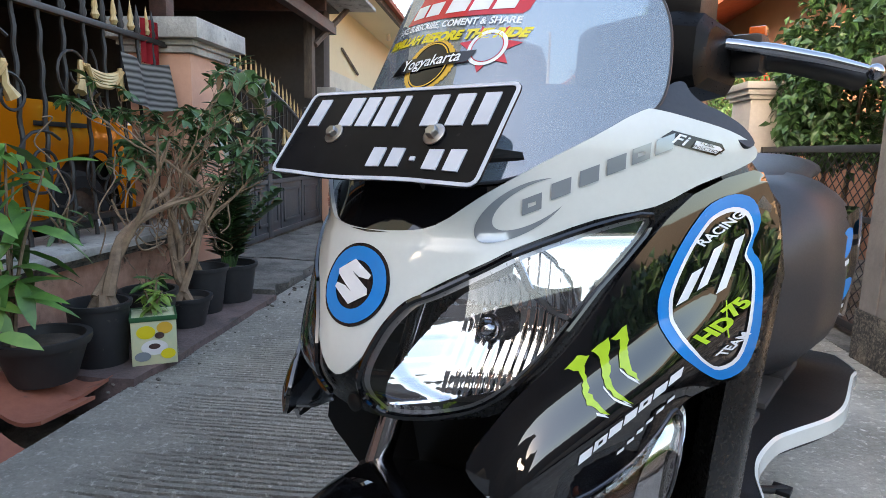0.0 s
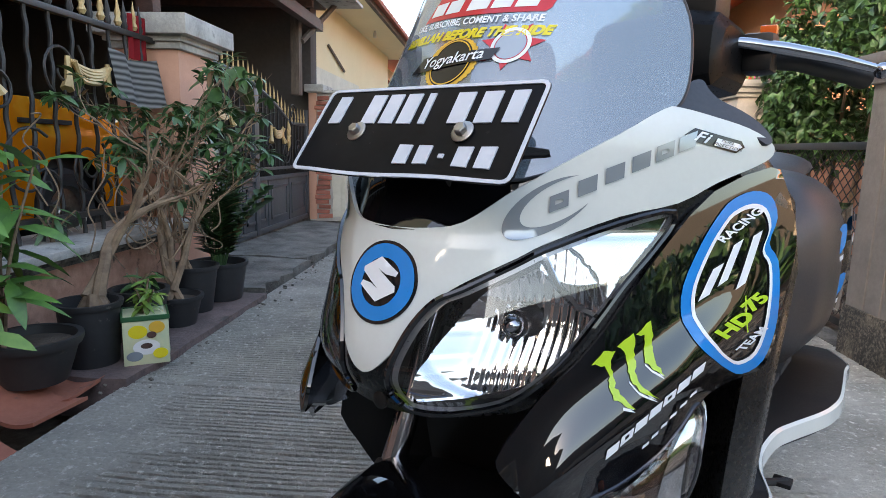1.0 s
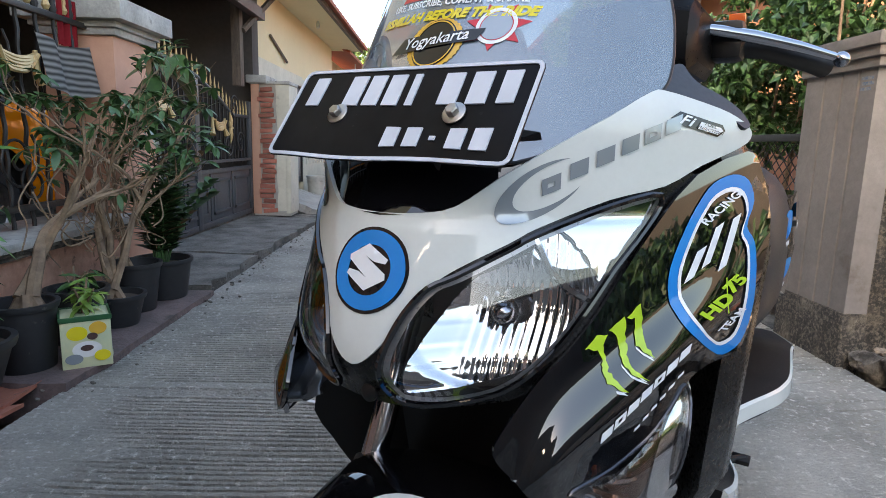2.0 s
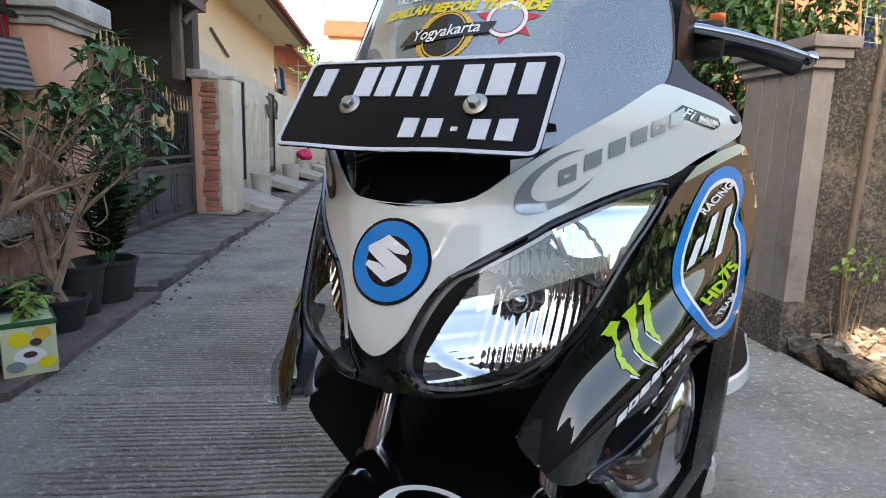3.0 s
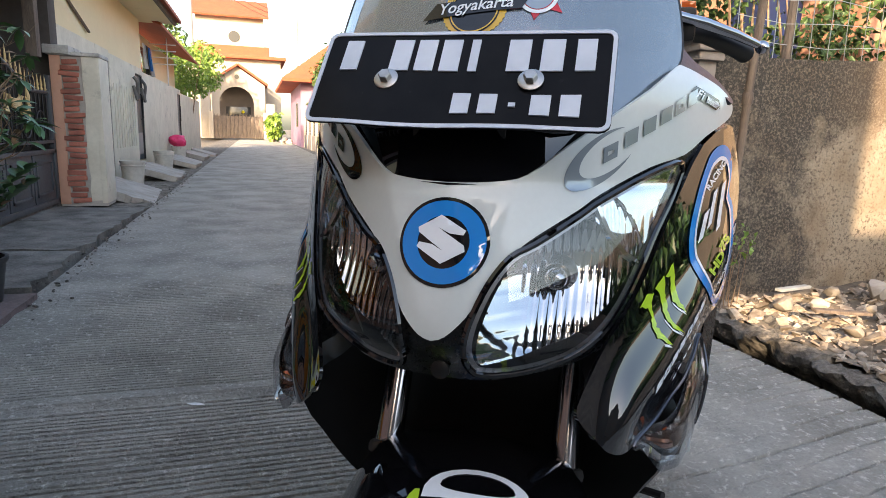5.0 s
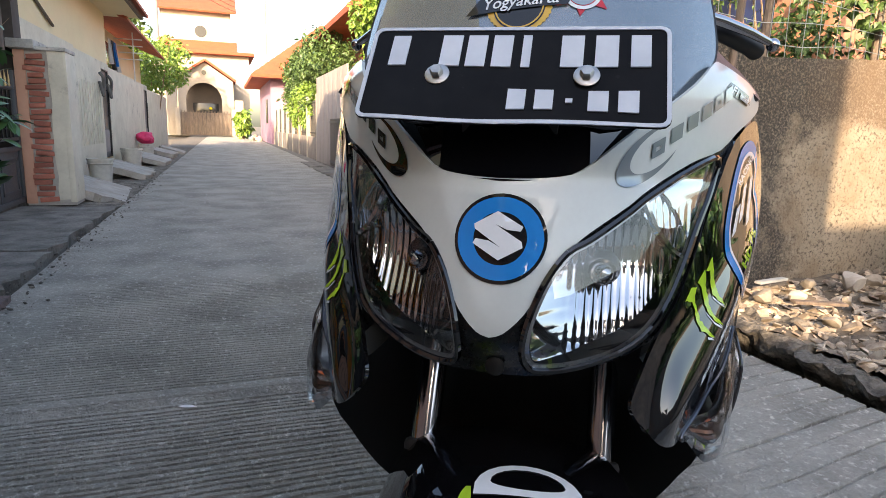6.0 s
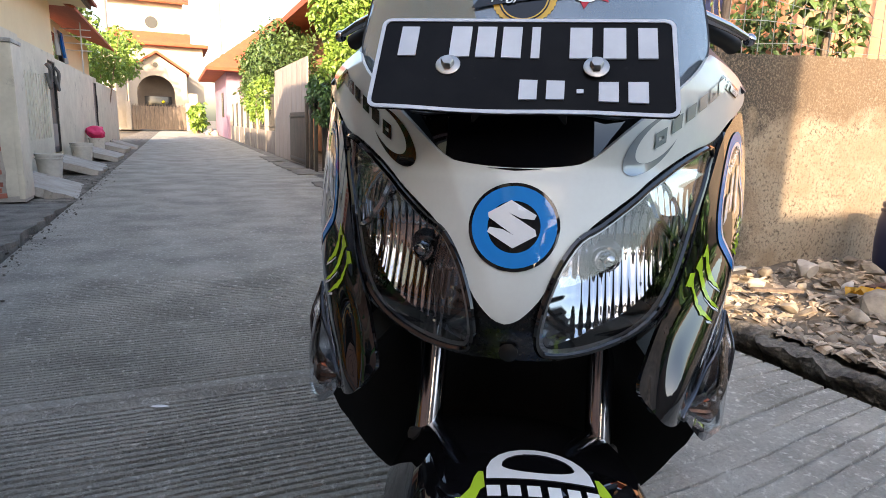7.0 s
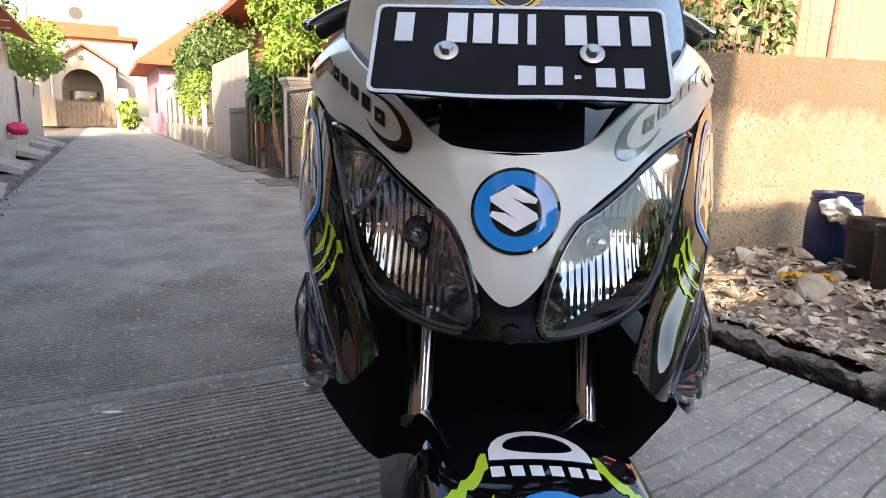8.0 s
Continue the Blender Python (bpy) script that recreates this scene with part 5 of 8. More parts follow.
    solid("drain", bm, M["iron"], "open dark drain beside the lane", "drain", "structure")
    for i, (x, y, ww, dd) in enumerate(((1.62, 10.6, 0.42, 1.1), (1.55, 8.3, 0.4, 0.9), (1.6, 11.9, 0.42, 1.8), (1.62, 14.0, 0.4, 1.9))):
        bm = slab_mesh(ww, dd, 0.05, 60 + i, 0.03)
        bm.transform(Matrix.Translation((x, y, 0.022)))
        solid("cover_slab", bm, M["slab"], "broken concrete cover slab at the lane's edge", "slab", group="cover slabs", angle=25)


def wires(f, length, height):
    part("frame", boxes((-0.02, 0.02, 0, 0.04, 0.02, height), (-0.02, 0.02, length - 0.04, length, 0.02, height), (-0.02, 0.02, 0.04, length - 0.04, height - 0.04, height), (-0.02, 0.02, 0.04, length - 0.04, 0.05, 0.09), (-0.02, 0.02, 0.04, length - 0.04, 0.62, 0.65), bev=0.004), M["iron"], f)
    bm = bmesh.new()
    n = int((length + height) / 0.075)
    for s in (1, -1):
        for k in range(n):
            a = k * 0.075 - (height if s > 0 else 0)
            y0, y1 = (a, a + height) if s > 0 else (a + height - height, a - height)
            z0, z1 = 0.06, height - 0.03
            t0, t1 = 0.0, 1.0
            for lo, hi in ((0.03, length - 0.03),):
                d = y1 - y0
                ta, tb = (lo - y0) / d, (hi - y0) / d
                t0, t1 = max(t0, min(ta, tb)), min(t1, max(ta, tb))
            if t1 - t0 > 0.02:
                tube(bm, [(0.004 * s, y0 + (y1 - y0) * t, z0 + (z1 - z0) * t) for t in (t0, t1)], 0.0028, 4, False)
    ob = part("mesh", bm, M["iron"], f, "thin diamond wire mesh")
    ob["kind"] = "stuff"


def stone_mesh(name, size, seed, material, flat=1.0):
    bm = bmesh.new()
    bmesh.ops.create_icosphere(bm, subdivisions=2, radius=1)
    rng = random.Random(seed)
    cuts = [(Vector((rng.uniform(-1, 1), rng.uniform(-1, 1), rng.uniform(-1, 1))).normalized(), rng.uniform(0.45, 0.8)) for _ in range(9)]
    for v in bm.verts:
        for nrm, d in cuts:
            k = v.co.dot(nrm)
            if k > d:
                v.co -= nrm * (k - d)
        v.co += 0.08 * Vector((noise.noise(v.co * 3 + Vector((seed, 0, 0))), noise.noise(v.co * 3 + Vector((0, seed, 0))), noise.noise(v.co * 3 + Vector((0, 0, seed)))))
        v.co *= size
        v.co.z *= flat
    return finish(bm, name, material, True, 30)


def broken_block(length, height, seed):
    """A length of old concrete kerb with a crumbling face; x towards the yard, y along it."""
    bm = bmesh.new()
    ny, sect = max(10, int(length / 0.018)), []
    for k in range(9):
        sect.append((0.02, -0.05 + (height + 0.02) * k / 8))
    for k in range(1, 9):
        sect.append((0.02 + 0.26 * k / 8, height - 0.03 + 0.012 * math.sin(k)))
    sect.append((0.28, -0.05))
    rings = []
    for i in range(ny + 1):
        y = length * i / ny
        ring_ = []
        for k, (x, z) in enumerate(sect):
            q = Vector((x + seed, y, z))
            n1 = noise.noise(q * 5) * 0.04 + noise.noise(q * 14) * 0.030 + abs(noise.noise(q * 34)) * 0.026
            under = 0.035 * max(0.0, 1 - z / (height * 0.6)) if k < 9 else 0.0
            end = 0.012 if i in (0, ny) else 0.0
            ring_.append((x + n1 + under + end, y + 0.01 * noise.noise(q * 20), z + (noise.noise(q * 9) * 0.025 + noise.noise(q * 30) * 0.022 if z > 0.02 else 0)))
        rings.append(ring_)
    loft(bm, rings)
    return finish(bm, "kerb_stone", M["kerb_dark"], True, 14)


def yard_things():
    rng = random.Random(12)
    kinds = [stone_mesh("stone", 1.0, s, M["rubble"] if s % 3 else M["mortar"], 0.65) for s in range(6)]
    big = [(2.93, 2.32, 0.095), (2.62, 1.72, 0.10), (3.05, 2.3, 0.06), (2.45, 2.25, 0.05), (2.3, 2.3, 0.06), (3.3, 2.2, 0.07), (2.8, 2.0, 0.045), (2.25, 1.9, 0.05), (2.6, 2.1, 0.04), (3.15, 1.5, 0.05), (2.9, 1.5, 0.045), (3.45, 2.42, 0.05), (2.2, 1.5, 0.04), (2.5, 1.35, 0.045), (2.75, 1.2, 0.05), (2.35, 1.05, 0.045), (2.4, 1.7, 0.05), (2.7, 2.4, 0.05), (3.1, 2.0, 0.04), (2.95, 1.8, 0.05)]
    for i, (x, y, r) in enumerate(big):
        ob = new("stone", kinds[i % 6])
        ob.matrix_world = Matrix.Translation((x, y, 0.115 + 0.05 * min(1, x - 2) + r * 0.2)) @ Euler((rng.uniform(-0.4, 0.4), rng.uniform(-0.4, 0.4), rng.uniform(0, 6))).to_matrix().to_4x4() @ Matrix.Diagonal((r, r * rng.uniform(0.7, 1.1), r, 1))
        tagged(ob, "pale broken lump of cement rubble on the yard", "stone", "rubble lumps")
    y = -1.3
    while y < 2.45:
        l = min(rng.uniform(0.35, 0.75), 2.56 - y)
        ob = new("kerb_stone", broken_block(l, rng.uniform(0.075, 0.11), rng.randrange(999)))
        ob.matrix_world = pose(1.87 + rng.uniform(0.0, 0.03), y, 0.0, rng.uniform(-1, 1), rng.uniform(-4, 2), rng.uniform(-2, 2))
        tagged(ob, "dark broken concrete block along the edge of the yard", "kerb stone", "broken kerb")
        y += l
    # chips and litter
    bm = bmesh.new()
    for k in range(6500):
        x, yy = 2.02 + 2.6 * rng.random() ** 1.2, rng.uniform(-0.6, 2.56)
        s = 0.006 + 0.022 * rng.random() ** 2
        z = 0.07 + 0.05 * noise.noise((x * 1.7, yy * 1.7, 0)) + 0.03 * noise.noise((x * 6, yy * 6, 3)) + 0.05 * min(1.0, x - 2.0) + s * 0.3
        m = Matrix.Translation((x, yy, z)) @ Euler((rng.uniform(-0.7, 0.7), rng.uniform(-0.7, 0.7), rng.uniform(0, 6))).to_matrix().to_4x4() @ Matrix.Diagonal((s * rng.uniform(0.7, 2.4), s, s * rng.uniform(0.12, 0.45), 1))
        vs = [bm.verts.new(m @ Vector(c)) for c in ((-1, -0.8, -1), (1, -1, -1), (0.8, 1, -1), (-1, 0.9, -1), (-0.8, -0.7, 1), (0.7, -0.8, 0.8), (0.6, 0.8, 1), (-0.7, 0.7, 0.7))]
        for f in ((0, 1, 2, 3), (4, 5, 6, 7), (0, 1, 5, 4), (1, 2, 6, 5), (2, 3, 7, 6), (3, 0, 4, 7)):
            bm.faces.new([vs[i] for i in f])
    chipm = mat("rubble_chips", (0.44, 0.38, 0.30), (0.22, 0.17, 0.125), rough=0.92, grain=14, blotch=25, mix=0.9, bump=0.002, per_island=0.6)
    solid("rubble_chips", bm, chipm, "small chips of cement, wood and litter on the yard", "rubble", "stuff", smooth=False)
    for x, y, rz, l, m, lab in ((2.5, 2.45, 20, 0.34, "white_plastic", "pale split batten lying on the rubble"), (2.35, 2.05, -10, 0.28, "wood_old", "brown splintered batten on the rubble"), (3.0, 1.95, 12, 0.42, "wood_dark", "dark charred plank on the rubble"), (3.35, 2.0, 40, 0.4, "wood_old", "weathered stick on the rubble")):
        bm = boxes((-l / 2, l / 2, -0.018, 0.018, 0, 0.014), bev=0.003)
        bm.transform(pose(x, y, 0.165, 3, 4, rz))
        solid("batten", bm, M[m], lab, "plank", group="loose battens")
    bm = bmesh.new()
    tube(bm, [(2.62, 1.32, 0.15), (2.78, 1.22, 0.16)], [0.035, 0.03], 12)
    solid("clay_pipe", bm, M["tile"], "short broken piece of clay pipe", "pipe")
    bm = bmesh.new()
    rows = [[bm.verts.new((2.62 + 0.2 * i / 10 + 0.02 * math.sin(k * 2.0), 1.86 + 0.06 * k / 4 - 0.12 * i / 10, 0.19 + 0.02 * math.sin(i * 1.9 + k * 2.2))) for k in range(5)] for i in range(11)]
    for a, b in zip(rows, rows[1:]):
        for k in range(4):
            bm.faces.new((a[k], b[k], b[k + 1], a[k + 1]))
    bmesh.ops.solidify(bm, geom=bm.faces, thickness=0.002)
    solid("plastic_wrap", bm, M["amber"], "crumpled yellow plastic wrapper on the rubble", "litter")
    b = thing("barrel", "dark blue plastic barrel standing on the rubble", "barrel", (3.56, 2.20, 0.12))
    part("body", lathe(bmesh.new(), [(0, 0), (0.12, 0), (0.135, 0.03), (0.146, 0.10), (0.15, 0.20), (0.146, 0.31), (0.132, 0.375), (0.125, 0.39), (0.136, 0.395), (0.136, 0.42), (0.125, 0.425), (0.118, 0.38), (0, 0.36)], 40), M["blue_plastic"], b)
    part("rim", lathe(bmesh.new(), [(0.133, 0.365), (0.141, 0.368), (0.141, 0.38), (0.133, 0.385)], 40), M["blue_plastic"], b)
    for i, (x, y, r, hh) in enumerate(((3.33, 1.88, 0.11, 0.30), (3.14, 1.64, 0.11, 0.30), (3.45, 1.62, 0.11, 0.32))):
        k = thing("bucket", "dirty dark brown plastic bucket on the rubble", "bucket", (x, y, 0.13), group="brown buckets")
        part("body", lathe(bmesh.new(), [(0, 0), (r * 0.85, 0), (r * 0.88, 0.02), (r, hh), (r * 1.04, hh), (r * 1.04, hh + 0.015), (r * 0.95, hh + 0.01), (r * 0.82, 0.03), (0, 0.03)], 32), M["brown_plastic"], k)
        part("rim", lathe(bmesh.new(), [(r * 0.96, hh * 0.84), (r * 1.04, hh * 0.85), (r * 1.04, hh * 0.88), (r * 0.97, hh * 0.89)], 32), M["brown_plastic"], k)
    bm = bmesh.new()
    bmesh.ops.create_icosphere(bm, subdivisions=4, radius=0.085)
    for v in bm.verts:
        v.co += v.co.normalized() * (0.05 * noise.noise(v.co * 14) + 0.03 * noise.noise(v.co * 30))
        v.co.x *= 1.1
        v.co.z *= 0.75
    bm.transform(Matrix.Translation((3.36, 2.06, 0.46)))
    solid("rag", bm, M["cloth_white"], "crumpled white plastic sheet on the barrel's edge", "cloth")
    # wooden frame with white sheets, and wire, behind the rough wall
    w = thing("shed_frame", "rough timber frame with white sheets behind the wall", "shed", (4.0, 3.3, 0))
    for x in (-0.35, 0.35, 1.15, 1.3):
        part("post", boxes((x, x + 0.07, 0, 0.06, 0, 2.9), bev=0.006), M["wood_old"], w)
    part("rail", boxes((-0.35, 1.35, 0.06, 0.1, 1.5, 1.56), (-0.35, 1.35, 0.06, 0.1, 2.3, 2.36), bev=0.006), M["wood_old"], w)
    part("sheet", boxes((-0.28, 0.35, 0.12, 0.13, 1.3, 2.8), (0.42, 1.15, 0.12, 0.13, 1.3, 2.8)), M["cloth_white"], w)
    f = thing("wire_fence", "sagging thin wire fence on top of the rough wall", "fence", (2.2, 2.72, 1.25))
    bm = bmesh.new()
    for k in range(7):
        tube(bm, [(0.3 * i, 0.02 * math.sin(i + k), 0.05 + 0.11 * k + 0.015 * math.sin(i * 2.3 + k)) for i in range(9)], 0.002, 4, False)
    for k in range(20):
        tube(bm, [(0.12 * k, 0, 0.0), (0.12 * k + 0.02 * math.sin(k * 3), 0.01, 0.8)], 0.002, 4, False)
    ob = part("wire", bm, M["steel"], f)
    ob["kind"] = "stuff"
    for x in (0.35, 1.2, 2.0):
        bm = bmesh.new()
        tube(bm, [(x, 0.03, 0), (x + 0.03, 0.03, 1.0)], 0.022, 8)
        part("stake", bm, M["wood_old"], f)
    solid("dark_sheet", boxes((2.9, 3.5, 3.6, 3.62, 0, 2.2)), M["blue_plastic"], "dark blue corrugated sheet behind the wall", "sheet")


near_house()
orange_car()
light_shaping_walls()
cloths()
right_fences()
yard_things()

# ---- the scooter ----
scooter = thing("scooter", "black and white maxi scooter with racing stickers on its stand", "scooter", (0.031, 0.596, 0.0), -32.5)
NOSE_Z = (0.40, 0.56, 0.62, 0.68, 0.70, 0.722, 0.767, 0.838, 0.855, 0.90, 0.95, 0.98, 1.02)
NOSE_Y = (0.09, 0.04, 0.015, -0.008, -0.022, -0.030, -0.019, 0.004, 0.012, 0.012, 0.015, 0.040, 0.080)
NOSE_LINE = smooth_line([(z, y) for z, y in zip(NOSE_Z, NOSE_Y)], 6, False)


def nose(off=0.0):
    """The curved front of the body: depth from the width x and the height z; off lifts it towards the front."""
    zs, ys = [p[0] for p in NOSE_LINE], [p[1] for p in NOSE_LINE]

    def surf(x, z):
        y = float(np.interp(z, zs, ys)) + 3.85 * x * x
        crease = 0.066 * max(0.0, min(1.08, (z - 0.715) / 0.148))
        fade = max(0.0, min(1.0, (z - 0.725) / 0.05)) * max(0.0, min(1.0, (0.885 - z) / 0.03))
        y -= 0.0030 * fade * math.exp(-abs(abs(x) - crease) / 0.017)
        return Vector((x, y - off, z))
    return surf


def lifted(surf, d):
    """The surface moved out along its own normal by d."""
    def up(x, z):
        p = Vector(surf(x, z))
        a, b = Vector(surf(x + 0.002, z)) - p, Vector(surf(x, z + 0.002)) - p
        nrm = a.cross(b).normalized()
        if nrm.y > 0:
            nrm = -nrm
        return p + nrm * d
    return up


def hollow(d):
    """The headlamp bowl behind the lens: a deep round reflector, with shallow upright flutes below and beside the bulb."""
    base = nose(0)

    def surf(x, z):
        p = base(x, z)
        ax = abs(x)
        u, w = (ax - 0.092) / 0.074, (z - 0.762) / 0.082
        r = math.sqrt(u * u + w * w)
        dip = max(0.0, 1 - r * r * 0.70)
        shelf = 0.010 * max(0.0, min(1.0, (r - 0.90) / 0.06))
        wave = abs(math.sin((ax - 0.092) * 370))
        low = max(0.0, min(1.0, (0.85 - w) / 0.3)) * max(0.0, min(1.0, (ax - 0.055) / 0.02))
        step = 0.0010 * (math.floor(w * 4.5) % 2) * (1 - low)
        return Vector((p.x, p.y + 0.012 + d * dip - shelf * 0.5 - 0.0023 * wave * low + step * min(1.0, dip * 3), p.z))
    return surf


def WING(x, z):
    """The side fairing: a leaning face with a band across it that tips further up, and a lower face that turns back under."""
    ax = abs(x)
    h = 0.704 + 1.15 * (ax - 0.167) - z
    t = max(0.0, min(1.0, h / 0.072))
    step = t * t * (3 - 2 * t)
    inner = max(0.0, min(1.0, (ax - 0.143) / 0.034))
    keep = max(0.0, min(1.0, (0.300 - ax) / 0.06)) * inner * inner * (3 - 2 * inner)
    y = -0.035 + 0.27 * (z - 0.72) + 3.85 * ax * ax - 0.021 * step * keep
    q = max(0.0, h - 0.072)
    y += 0.60 * q * q / (q + 0.02)
    w = max(0.0, min(1.0, (0.690 - z) / 0.045))
    return Vector((x, y * (1 - w) + min(y, 0.092 + 1.03 * (ax - 0.178)) * w, z))


COWL_HALF = [(0, 0.717), (0.012, 0.7215), (0.029, 0.739), (0.043, 0.763), (0.052, 0.777), (0.065, 0.795), (0.081, 0.8085), (0.115, 0.831), (0.133, 0.8445), (0.178, 0.869), (0.215, 0.8815), (0.240, 0.902), (0.265, 0.919), (0.2755, 0.931), (0.273, 0.944), (0.256, 0.957), (0.232, 0.9665), (0.207, 0.974), (0.197, 0.972), (0.174, 0.946), (0.133, 0.9125), (0.102, 0.888), (0.070, 0.862), (0.040, 0.855), (0, 0.853)]
LENS = [(0.062, 0.7915), (0.046, 0.769), (0.035, 0.742), (0.030, 0.722), (0.0285, 0.703), (0.032, 0.687), (0.043, 0.680), (0.077, 0.682), (0.116, 0.694), (0.142, 0.714), (0.161, 0.740), (0.176, 0.772), (0.189, 0.805), (0.205, 0.840), (0.213, 0.873), (0.178, 0.8625), (0.133, 0.838), (0.115, 0.825), (0.081, 0.802)]
WING_LINE = [(0.238, 0.893), (0.214, 0.845), (0.196, 0.800), (0.183, 0.765), (0.168, 0.735), (0.150, 0.708), (0.137, 0.680), (0.128, 0.656), (0.131, 0.643), (0.142, 0.628), (0.158, 0.610), (0.172, 0.602), (0.183, 0.6025), (0.205, 0.612), (0.229, 0.638), (0.243, 0.664), (0.251, 0.682), (0.258, 0.690), (0.268, 0.694), (0.280, 0.694), (0.289, 0.700), (0.295, 0.730), (0.300, 0.790), (0.302, 0.830), (0.297, 0.865), (0.285, 0.905), (0.274, 0.918)]
LAMP_LOW = [(0.251, 0.682), (0.243, 0.664), (0.229, 0.638), (0.206, 0.6155), (0.184, 0.607), (0.185, 0.597), (0.197, 0.589), (0.217, 0.580), (0.240, 0.578), (0.252, 0.588), (0.259, 0.616), (0.260, 0.650)]


def front_body():
    cowl = part("front_cowl", patch(mirrored([tuple(p) for p in smooth_line(COWL_HALF, 3, False)]), nose(0), 0.0065, 0.004), M["white_paint"], scooter, "glossy white front cowl")
    # black body under the cowl and round the lamps
    under_half = [(0, 0.672), (0.05, 0.671), (0.12, 0.682), (0.158, 0.70), (0.182, 0.745), (0.198, 0.79), (0.216, 0.84), (0.238, 0.893), (0.205, 0.90), (0.14, 0.88), (0.09, 0.855), (0.0, 0.80)]
    lens_r = [tuple(p) for p in smooth_line(LENS, 3)]
    part("nose_panel", patch(mirrored(under_half), nose(-0.006), 0.009, 0.004, [lens_r, flip(lens_r)]), M["black_satin"], scooter, "black panel round the headlamps", angle=70)
    for s, name in ((1, "headlamp"), (-1, "headlamp")):
        o = LENS if s > 0 else flip(LENS)
        sm = [tuple(p) for p in smooth_line(o, 3)]
        lamp = part(name, patch([tuple(p) for p in ring(sm, 0.0055)], hollow(0.082), 0.0022, 0.0), M["mirror"], scooter, "chrome headlamp bowl with a fluted reflector", angle=60)
        part("bezel", patch(sm, nose(-0.006), 0.012, 0.0, [[tuple(p) for p in ring(sm, 0.006)]]), M["bezel"], lamp, "grey ribbed lamp border")
        pane = part("lens", patch(sm, nose(0.0015), 0.009, 0.0), M["lens"], lamp, "clear curved lamp glass")
        pane.visible_shadow = False
        bm = bmesh.new()
        pts = [nose(0.001)(*p) for p in sm]
        tube(bm, pts + pts[:1], 0.0032, 6, False)
        part("rim", bm, M["black_paint"], lamp)
        # bulb with its cap
        c = Matrix.Translation((s * 0.096, 0.100, 0.757)) @ pose(0, 0, 0, 90, 0, 0)
        part("bulb", lathe(bmesh.new(), [(0.020, -0.012), (0.018, -0.004), (0.0145, 0.002), (0.014, 0.010), (0.011, 0.011), (0.010, 0.003), (0, 0.003)], 24, c), M["smoke"], lamp, "dark bulb shield")
        part("bulb", lathe(bmesh.new(), [(0.0075, 0.002), (0.0105, 0.008), (0.0115, 0.015), (0.0105, 0.022), (0.006, 0.027), (0, 0.029)], 16, c), M["chrome"], lamp)
        # divider and the ribbed marker light towards the tip
        tip = [(0.128, 0.827), (0.146, 0.808), (0.168, 0.806), (0.186, 0.820), (0.199, 0.845), (0.207, 0.867), (0.178, 0.8585)]
        tp = [tuple(p) for p in smooth_line(tip if s > 0 else flip(tip), 3)]

        def ribbed(x, z):
            p = nose(0)(x, z)
            return Vector((p.x, p.y + 0.013 - 0.35 * max(0.0, 0.83 - z) * 0.3 - 0.0020 * abs(math.sin(440 * (abs(x) + 0.12 * z))), p.z))
        part("marker", patch(tp, ribbed, 0.0013, 0.0), M["mirror"], lamp, "ribbed clear marker lamp", angle=70)
        bm = bmesh.new()
        tube(bm, [nose(-0.010)(s * x, z) for x, z in ((0.128, 0.835), (0.142, 0.806), (0.158, 0.786), (0.172, 0.776))], 0.004, 6)
        part("divider", bm, M["mirror"], lamp)
        lo = LAMP_LOW if s > 0 else flip(LAMP_LOW)
        lp = [tuple(p) for p in smooth_line(lo, 3)]
        wing = WING_LINE if s > 0 else flip(WING_LINE)
        wp = [tuple(p) for p in smooth_line(wing, 2)]
        panel = part("side_fairing", patch(wp, WING, 0.0048, 0.004), M["fairing_black"], scooter, "glossy black side fairing with stickers", angle=75)
        deep = lambda x, z: lifted(WING, -0.022)(x, z)

        def proud(x, z):
            """The indicator glass: level across the front, then wrapping back at its outer end."""
            p = WING(x, z)
            ax = abs(x)
            k = max(0.0, min(1.0, (0.672 - z) / 0.05))
            k = k * k * (3 - 2 * k)
            front = 0.073 + 55.0 * max(0.0, ax - 0.212) ** 2 + 0.5 * max(0.0, 0.58 - z)
            return Vector((x, p.y * (1 - k) + min(p.y, front) * k, z))
        sig = part("indicator", patch([tuple(p) for p in ring(lp, 0.002)], lambda x, z: proud(x, z) + Vector((0, 0.022 + 0.0022 * abs(math.sin(210 * abs(x) + 60 * z)), 0)), 0.0035, 0.0), M["silver"], scooter, "clear front indicator with an orange bulb")
        bm = patch(lp, proud, 0.007, 0.0)
        for i in range(len(lp)):
            p, q = lp[i], lp[(i + 1) % len(lp)]
            if (proud(*p) - WING(*p)).length > 0.004 or (proud(*q) - WING(*q)).length > 0.004:
                bm.faces.new([bm.verts.new(v) for v in (proud(*p), proud(*q), WING(*q), WING(*p))])
        bmesh.ops.remove_doubles(bm, verts=bm.verts, dist=0.0003)
        g = part("lens", bm, M["lens"], sig)
        g.visible_shadow = False
        strip = [(0.250, 0.676), (0.243, 0.655), (0.240, 0.620), (0.238, 0.585), (0.246, 0.575), (0.254, 0.600), (0.257, 0.640)]
        part("reflector", patch([tuple(p) for p in smooth_line(strip if s > 0 else flip(strip), 3)], lambda x, z: proud(x, z) + Vector((0, 0.010, 0)), 0.006, 0.0), M["mirror"], sig, "chrome strip inside the lamp")
        foot = [(0.190, 0.596), (0.205, 0.590), (0.235, 0.578), (0.254, 0.580), (0.250, 0.562), (0.222, 0.560), (0.203, 0.575)]
